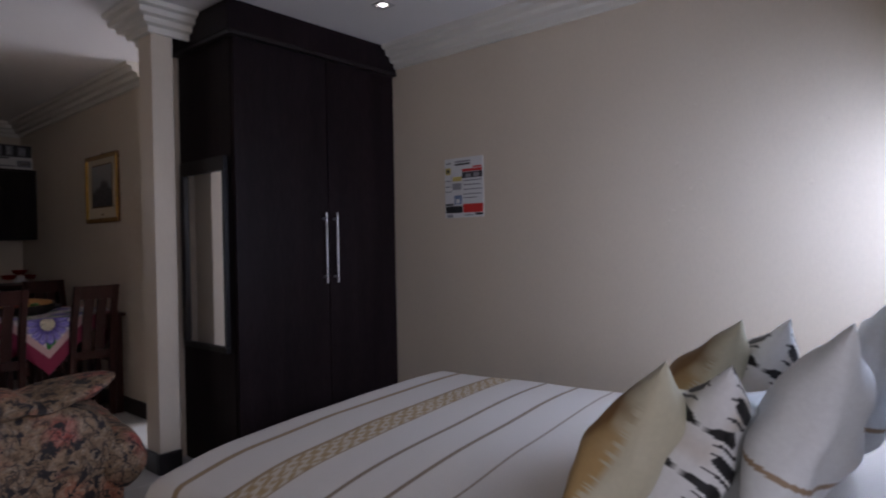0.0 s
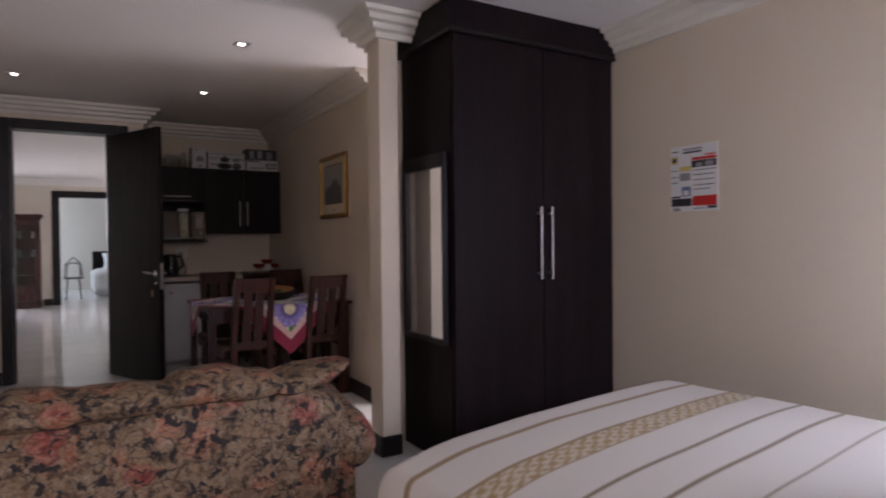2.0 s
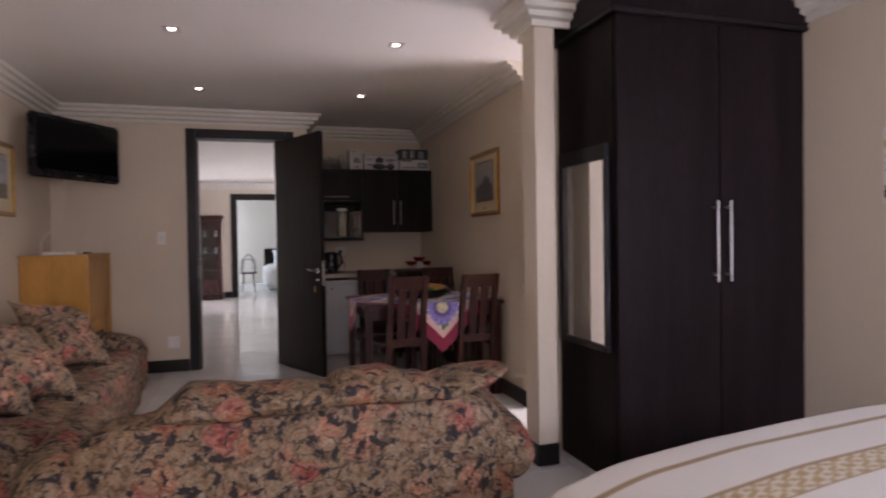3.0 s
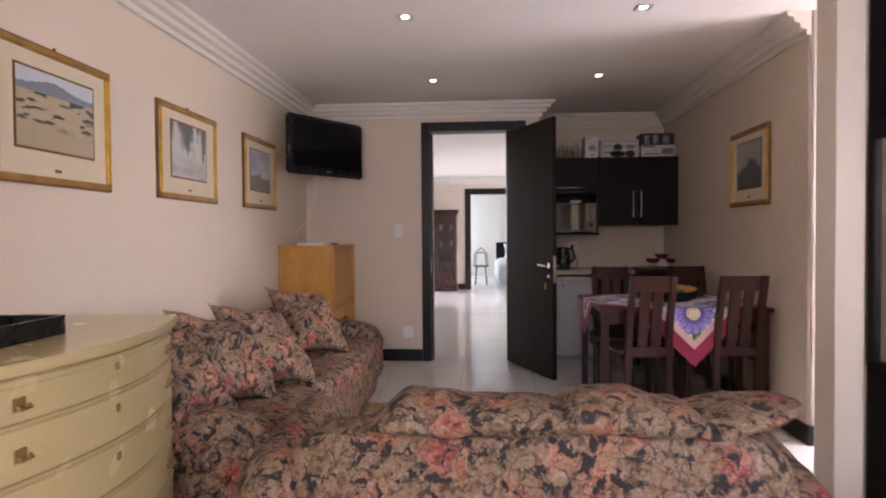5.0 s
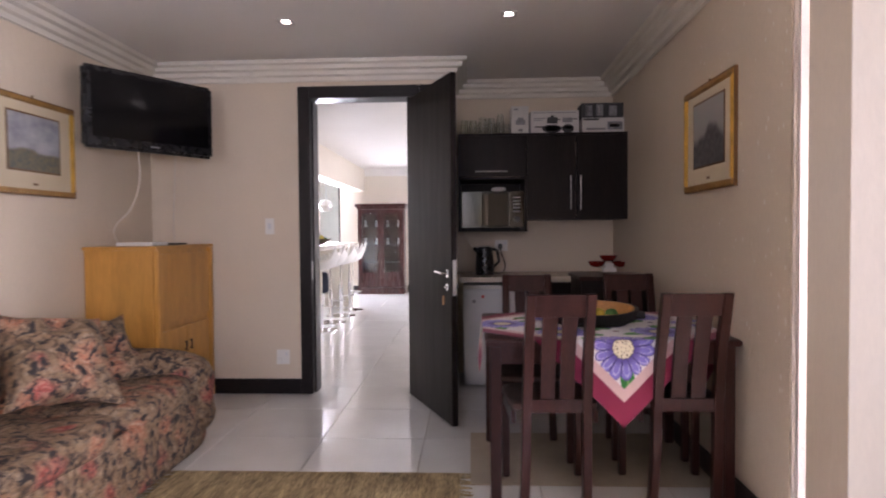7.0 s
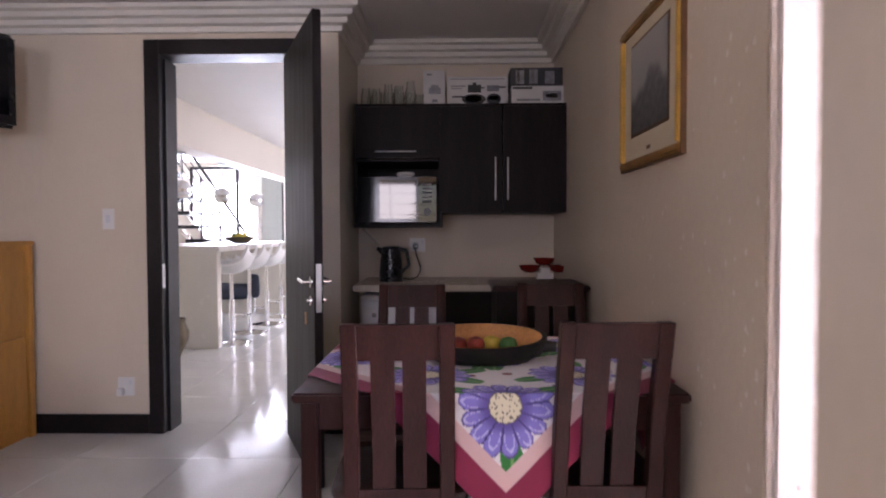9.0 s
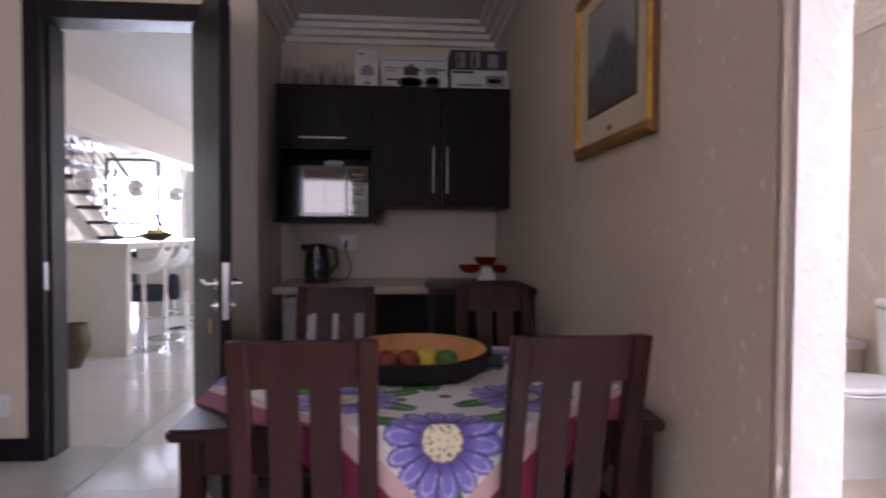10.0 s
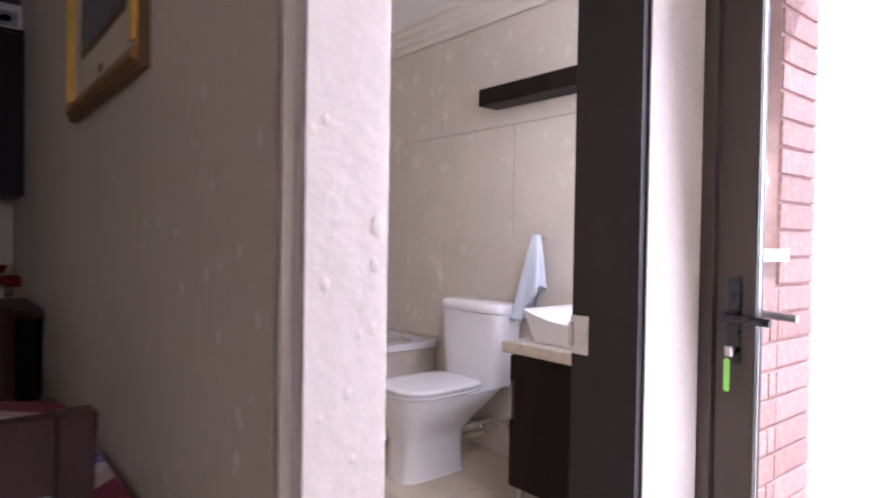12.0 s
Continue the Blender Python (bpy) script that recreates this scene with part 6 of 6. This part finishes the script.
single("hand_towel", sheet(120, 30, towel_place), TOWEL, (3.94, 4.74, 1.16), "pale blue-white towel hanging in folds", "towel")
bt = thing("bathtub", (0, 0, 0), "white built-in bathtub with a tiled side", "bathtub")
part("panel", boxes((2.5, 3.938, 5.60, 5.64, 0, 0.50)), WALLTILE, bt)
part("rim", boxes((2.5, 3.938, 5.58, 5.66, 0.501, 0.54), (2.5, 3.938, 6.32, 6.398, 0.501, 0.54), (2.5, 2.58, 5.661, 6.319, 0.501, 0.54), (3.86, 3.938, 5.661, 6.319, 0.501, 0.54)), CERAMIC, bt)
part("basin", boxes((2.58, 3.86, 5.66, 6.32, 0.08, 0.12)), CERAMIC, bt)
sp = thing("soap_rack", (3.55, 5.62, 0.541), "chrome bath rack on the tub rim", "rack")
part("rail", rods(((-0.2, -0.03, 0.02), (0.2, -0.03, 0.02), 0.006), ((-0.2, 0.03, 0.02), (0.2, 0.03, 0.02), 0.006), ((-0.2, -0.03, 0.006), (-0.2, 0.03, 0.006), 0.006), ((0.2, -0.03, 0.006), (0.2, 0.03, 0.006), 0.006)), CHROME, sp)


# ---- the house beyond ----
bar = thing("bar_counter", (0, 0, 0), "white stone bar counter with panel ends", "bar counter")
part("worktop", box(bmesh.new(), -2.25, -1.16, 8.05, 11.05, 0.985, 1.045, 0.008), WHITEST, bar)
part("end_panel", box(bmesh.new(), -2.20, -1.20, 8.10, 8.22, 0.0, 0.984, 0.006), WHITEST, bar)
part("end_panel", box(bmesh.new(), -2.20, -1.25, 10.85, 10.97, 0.0, 0.984, 0.006), WHITEST, bar)


def stool(at, first=None):
    if first:
        return copy_thing(first, pose(*at))
    s = thing("bar_stool", at, "white bar stool on a chrome column", "bar stool", "stools at the bar")
    bm = bmesh.new()
    prof = [(-0.21, 0.815), (-0.17, 0.79), (-0.08, 0.772), (0.03, 0.772), (0.11, 0.79), (0.165, 0.835), (0.20, 0.895), (0.225, 0.955)]
    rows = []
    for i, (x, z) in enumerate(prof):
        w = 0.20 - 0.035 * abs(i - 3.5) / 3.5
        rows.append([[bm.verts.new((x + dz * 0.5 * (i > 4), w * v * 0.5, z - dz + 0.025 * (v * 0.5) ** 2 * 4)) for v in (-2, -1.4, -0.7, 0, 0.7, 1.4, 2)] for dz in (0.0, 0.03)])
    for a, b in zip(rows, rows[1:]):
        for q in (0, 1):
            for j in range(6):
                bm.faces.new((a[q][j], a[q][j + 1], b[q][j + 1], b[q][j]))
        for j in (0, 6):
            bm.faces.new((a[0][j], b[0][j], b[1][j], a[1][j]))
    for a in (rows[0], rows[-1]):
        for j in range(6):
            bm.faces.new((a[0][j], a[0][j + 1], a[1][j + 1], a[1][j]))
    bmesh.ops.recalc_face_normals(bm, faces=bm.faces)
    part("seat", bm, WHITEP, s, "white moulded seat shell with a raised back")
    part("column", rods(((0, 0, 0.02), (0, 0, 0.45), 0.028), ((0, 0, 0.45), (0, 0, 0.745), 0.02), n=16), CHROME, s)
    part("foot_plate", lathe([(0, 0.0), (0.205, 0.0), (0.205, 0.010), (0.06, 0.035), (0, 0.04)], 28), CHROME, s)
    part("footrest", rods(((0, 0, 0.30), (0.16, 0, 0.30), 0.010), ((0.16, -0.12, 0.30), (0.16, 0.12, 0.30), 0.010), n=8), CHROME, s)
    return s


st0 = stool((-1.17, 8.42, 0))
for y in (9.08, 9.75, 10.4):
    stool((-1.20, y, 0), st0)
fr2 = thing("fruit_bowl", (-1.50, 9.65, 1.045), "shallow bowl of yellow fruit on the bar", "bowl")
part("bowl", lathe([(0, 0), (0.08, 0), (0.14, 0.03), (0.20, 0.08), (0.19, 0.08), (0.13, 0.035), (0, 0.012)], 24), POT, fr2)
for i in range(11):
    a = i * 2.4
    rr = 0.035 * math.sqrt(i)
    single("fruit", lathe([(0, 0.0), (0.025, 0.003), (0.036, 0.02), (0.036, 0.04), (0.022, 0.062), (0, 0.066)], 14), FRUITYEL if i % 4 else GREEN, (-1.50 + rr * math.cos(a), 9.65 + rr * math.sin(a), 1.078 + 0.03 * (i < 5)), "yellow fruit in the bar bowl", "fruit", "fruit in the bar bowl")


def pendant(at, first=None):
    if first:
        return copy_thing(first, pose(*at))
    p = thing("pendant_lamp", at, "polished chrome ball pendant lamp", "pendant lamp", "ball pendants over the bar")
    part("shade", lathe([(0.055, -0.088), (0.09, -0.055), (0.105, 0.0), (0.09, 0.055), (0.05, 0.092), (0.02, 0.104), (0.018, 0.10), (0.085, 0.05), (0.10, 0.0), (0.086, -0.053), (0.052, -0.086)], 28), CHROME, p)
    part("rod", rods(((0, 0, 0.103), (0, 0, 0.395), 0.006), ((0, 0, 0.375), (0, 0, 0.396), 0.05)), STEEL, p)
    return p


pd = pendant((-1.66, 8.35, 1.63))
pendant((-1.66, 9.5, 1.63), pd)
pendant((-1.60, 10.6, 1.63), pd)
pt = single("floor_pot", lathe([(0, 0.0), (0.06, 0.0), (0.07, 0.03), (0.13, 0.16), (0.14, 0.24), (0.105, 0.33), (0.115, 0.37), (0.100, 0.37), (0.09, 0.33), (0.12, 0.24), (0, 0.05)], 28), POT, (-1.46, 7.68, 0.0), "bulbous bronze-glazed pot on the floor", "pot")

hc = thing("display_cabinet", (-1.07, 13.06, 0), "red mahogany display cabinet with two glass doors", "cabinet")
part("plinth", box(bmesh.new(), -0.46, 0.46, -0.20, 0.22, 0.0, 0.12, 0.006), REDWOOD, hc)
part("side", boxes((-0.45, -0.42, -0.18, 0.22, 0.121, 1.66)), REDWOOD, hc)
part("side", boxes((0.42, 0.45, -0.18, 0.22, 0.121, 1.66)), REDWOOD, hc)
part("back", boxes((-0.419, 0.419, 0.20, 0.22, 0.121, 1.66)), REDWOOD, hc)
part("top", box(bmesh.new(), -0.50, 0.50, -0.24, 0.225, 1.70, 1.76, 0.01), REDWOOD, hc)
part("cornice", box(bmesh.new(), -0.47, 0.47, -0.21, 0.222, 1.661, 1.699, 0.008), REDWOOD, hc)
for z in (0.6, 0.95, 1.30):
    part("shelf", boxes((-0.418, 0.418, -0.15, 0.199, z, z + 0.015)), REDWOOD, hc)
for s in (-1, 1):
    xs = sorted((s * 0.005, s * 0.418))
    d = part("door", boxes((xs[0], xs[0] + 0.055, -0.20, -0.181, 0.13, 1.65), (xs[1] - 0.055, xs[1], -0.20, -0.181, 0.13, 1.65), (xs[0] + 0.056, xs[1] - 0.056, -0.20, -0.181, 1.56, 1.65), (xs[0] + 0.056, xs[1] - 0.056, -0.20, -0.181, 0.13, 0.42)), REDWOOD, hc)
    part("pane", boxes((xs[0] + 0.056, xs[1] - 0.056, -0.193, -0.188, 0.421, 1.559)), GLASS, d)
for i in range(8):
    single("ornament", lathe([(0, 0), (0.03, 0.0), (0.035, 0.03), (0.015, 0.07), (0.03, 0.12), (0, 0.13)], 14), CERAMIC if i % 2 else STEEL, (-1.40 + 0.22 * (i % 4), 13.08, 0.966 + 0.35 * (i // 4)), "small pale ornament in the display cabinet", "ornament", "ornaments in the cabinet")

lc = thing("lounge_chair", (-2.15, 11.0, 0), "dark navy upholstered lounge chair beyond the bar", "armchair", "", 20)
part("seat", soft_box(-0.36, 0.36, -0.36, 0.34, 0.20, 0.44, power=5, lump=0.01, n=32), NAVY, lc)
part("backrest", soft_box(-0.36, 0.36, 0.24, 0.42, 0.22, 0.86, power=5, lump=0.01, n=32), NAVY, lc)
for x in (-0.36, 0.36):
    part("arm", soft_box(x - 0.08, x + 0.08, -0.36, 0.40, 0.20, 0.60, power=5, lump=0.01, n=28), NAVY, lc)
    for y in (-0.30, 0.32):
        part("leg", rods(((x, y, 0.0), (x, y, 0.22), 0.018)), CHROME, lc)

stairs = thing("staircase", (0, 0, 0), "open staircase with dark treads and a steel balustrade", "staircase")
for i in range(11):
    x, z = -1.98 - 0.145 * i, 0.215 * (i + 1)
    part("tread", box(bmesh.new(), x - 0.36, x, 11.3, 12.3, z - 0.05, z, 0.006), BLACKIRON, stairs)
for y in (11.42, 12.12):
    bm = bmesh.new()
    f = [[bm.verts.new((x, y + dy, z)) for x, z in ((-2.06, 0.0), (-3.87, 2.20), (-4.07, 2.20), (-2.26, 0.0))] for dy in (0, 0.08)]
    for i in range(4):
        bm.faces.new((f[0][i], f[0][(i + 1) % 4], f[1][(i + 1) % 4], f[1][i]))
    bm.faces.new(f[0][::-1])
    bm.faces.new(f[1])
    bmesh.ops.recalc_face_normals(bm, faces=bm.faces)
    part("stringer", bm, WALL_HALL, stairs, "white stringer")
for i in range(0, 11, 2):
    x, z = -2.10 - 0.145 * i, 0.215 * (i + 1)
    part("baluster", rods(((x, 11.33, z), (x, 11.33, min(z + 0.95, 2.46)), 0.016), n=8), BLACKIRON, stairs)
for k in range(6):
    z0 = 0.42 + 0.15 * k
    x1 = -2.0 - (2.45 - z0) / 1.48
    part("rail", rods(((-2.0, 11.33, z0), (x1, 11.33, 2.45), 0.020 if k == 5 else 0.008), n=8), BLACKIRON, stairs)

# the bedroom at the far end
bd = thing("bed", (0.95, 15.7, 0), "bed under a white bedspread in the far room", "bed")
part("base", box(bmesh.new(), -0.62, 0.75, -0.85, 0.9, 0.02, 0.35, 0.03), LINEN, bd)
part("bedspread", soft_box(-0.70, 0.80, -0.95, 0.95, 0.06, 0.60, power=6, lump=0.03, n=48), LINEN, bd)
part("headboard", box(bmesh.new(), -0.65, 0.8, 0.96, 1.02, 0.0, 1.0, 0.02), WENGE, bd)
stand("pillow", pose(0.75, 16.35, 0.75, 60, 0, 0), 0.5, 0.18, pale, "white pillow on the far bed", seed=8, group="", cat="pillow")
cc = thing("bentwood_chair", (-0.10, 14.6, 0), "dark bentwood chair in the far room", "chair")
part("seat", lathe([(0, 0.44), (0.19, 0.44), (0.20, 0.455), (0.19, 0.47), (0, 0.47)], 24), CHAIRWOOD, cc)
for a in range(4):
    th = math.pi / 4 + a * math.pi / 2
    part("leg", rods(((0.15 * math.cos(th), 0.15 * math.sin(th), 0.44), (0.20 * math.cos(th), 0.20 * math.sin(th), 0.0), 0.015, 0.012), n=8), CHAIRWOOD, cc)
for k in range(2):
    pts = [(-0.17 + 0.04 * k, 0.14, 0.46), (-0.15 + 0.04 * k, 0.19, 0.75), (0, 0.22, 0.90 - 0.12 * k), (0.15 - 0.04 * k, 0.19, 0.75), (0.17 - 0.04 * k, 0.14, 0.46)]
    bm = bmesh.new()
    for a, b in zip(pts, pts[1:]):
        rod(bm, a, b, 0.012, None, 8)
    part("back_hoop", bm, CHAIRWOOD, cc)


# ---- tiles and bricks ----
def shared_box(sx, sy, sz, mat, bevel=0.0015):
    return mesh_of(box(bmesh.new(), -sx / 2, sx / 2, -sy / 2, sy / 2, -sz, 0, bevel, 1), mat, None)


floor_ob = bpy.data.objects["floor"]
T = 0.6
tile_mesh = shared_box(T - 0.004, T - 0.004, 0.008, TILE)
far_v, far_f = [], []


def far_tile(x0, x1, y0, y1):
    i = len(far_v)
    for z in (-0.006, 0.0):
        far_v.extend(((x0, y0, z), (x1, y0, z), (x1, y1, z), (x0, y1, z)))
    far_f.extend(((i + 4, i + 5, i + 6, i + 7), (i, i + 1, i + 5, i + 4), (i + 1, i + 2, i + 6, i + 5), (i + 2, i + 3, i + 7, i + 6), (i + 3, i, i + 4, i + 7)))


AREAS = [(-1.73, 1.885, -2.2, 5.5), (1.885, 3.0, 2.376, 3.45), (1.885, 2.79, -2.2, 2.305), (-5.8, 3.5, 5.5, 13.3), (-2.4, 2.4, 13.3, 17.6)]
for ix in range(-10, 8):
    for iy in range(-13, 22):
        x0, y0 = -0.2 + T * ix + 0.002, 5.1 + T * iy + 0.002
        x1, y1 = x0 + T - 0.004, y0 + T - 0.004
        for ax0, ax1, ay0, ay1 in AREAS:
            a0, a1, b0, b1 = max(x0, ax0), min(x1, ax1), max(y0, ay0), min(y1, ay1)
            if a1 - a0 < 0.02 or b1 - b0 < 0.02:
                continue
            full = a1 - a0 > T - 0.005 and b1 - b0 > T - 0.005
            if full and -1.5 < x0 < 2.6 and 1.4 < y0 < 9.6:
                t = part("tile", tile_mesh, TILE, floor_ob)
                t.location = ((x0 + x1) / 2, (y0 + y1) / 2, 0)
            else:
                far_tile(a0, a1, b0, b1)
me = bpy.data.meshes.new("far_tiles")
me.from_pydata(far_v, [], far_f)
tagged(part("tiles_beyond", me, TILE, floor_ob, "cream floor tiles"), kind="stuff")
far_v.clear()
far_f.clear()
for ix in range(6):
    for iy in range(8):
        x0, y0 = 1.99 + 0.40 * ix, 3.575 + 0.40 * iy
        if x0 < 3.95 and y0 < 6.39:
            far_tile(x0, min(x0 + 0.397, 3.958), y0, min(y0 + 0.397, 6.398))
me = bpy.data.meshes.new("bath_tiles")
me.from_pydata(far_v, [], far_f)
tagged(part("bathroom_tiles", me, BATHTILE, floor_ob, "beige bathroom floor tiles"), kind="stuff")

bath_wall = bpy.data.objects["wall_bathroom"]
for r in range(4):
    z0 = -0.04 + 0.6 * r
    off = 5.57 if r % 2 else 4.97
    for k in range(-2, 3):
        y0, y1 = off + 1.2 * k, off + 1.2 * k + 1.2
        y0, y1, a, b = max(y0, 3.575), min(y1, 6.395), max(z0, 0.002), min(z0 + 0.6, 2.33)
        if y1 - y0 > 0.02 and b > a:
            part("wall_tile", boxes((3.951, 3.9595, y0 + 0.0015, y1 - 0.0015, a + 0.0015, b - 0.0015)), WALLTILE, bath_wall, smooth=None)
    for k in range(4):
        x0, x1 = 1.99 + 0.6 * k, min(1.99 + 0.6 * k + 0.6, 3.95)
        a, b = max(z0, 0.002), min(z0 + 0.6, 2.33)
        if x1 - x0 > 0.02:
            part("wall_tile", boxes((x0 + 0.0015, x1 - 0.0015, 6.391, 6.3995, a + 0.0015, b - 0.0015)), WALLTILE, bath_wall, smooth=None)

brick_mesh = {}


def brick(w, at, turn=0):
    key = round(w, 3)
    if key not in brick_mesh:
        brick_mesh[key] = shared_box(w, 0.012, 0.075, BRICK, 0.002)
    b = part("brick", brick_mesh[key], BRICK, brick_wall)
    b.matrix_basis = pose(*at, 0, 0, turn)


for r in range(28):
    z = -0.02 + 0.0865 * (r + 1)
    brick(0.262, (3.757, 3.512, z))
    x = 3.111 - (0.115 if r % 2 else 0.0)
    while x < 3.62:
        a, b = max(x, 3.111), min(x + 0.222, 3.622 if z < 1.10 else 3.22)
        if b - a > 0.02:
            brick(b - a, ((a + b) / 2, 3.512, z))
        x += 0.232
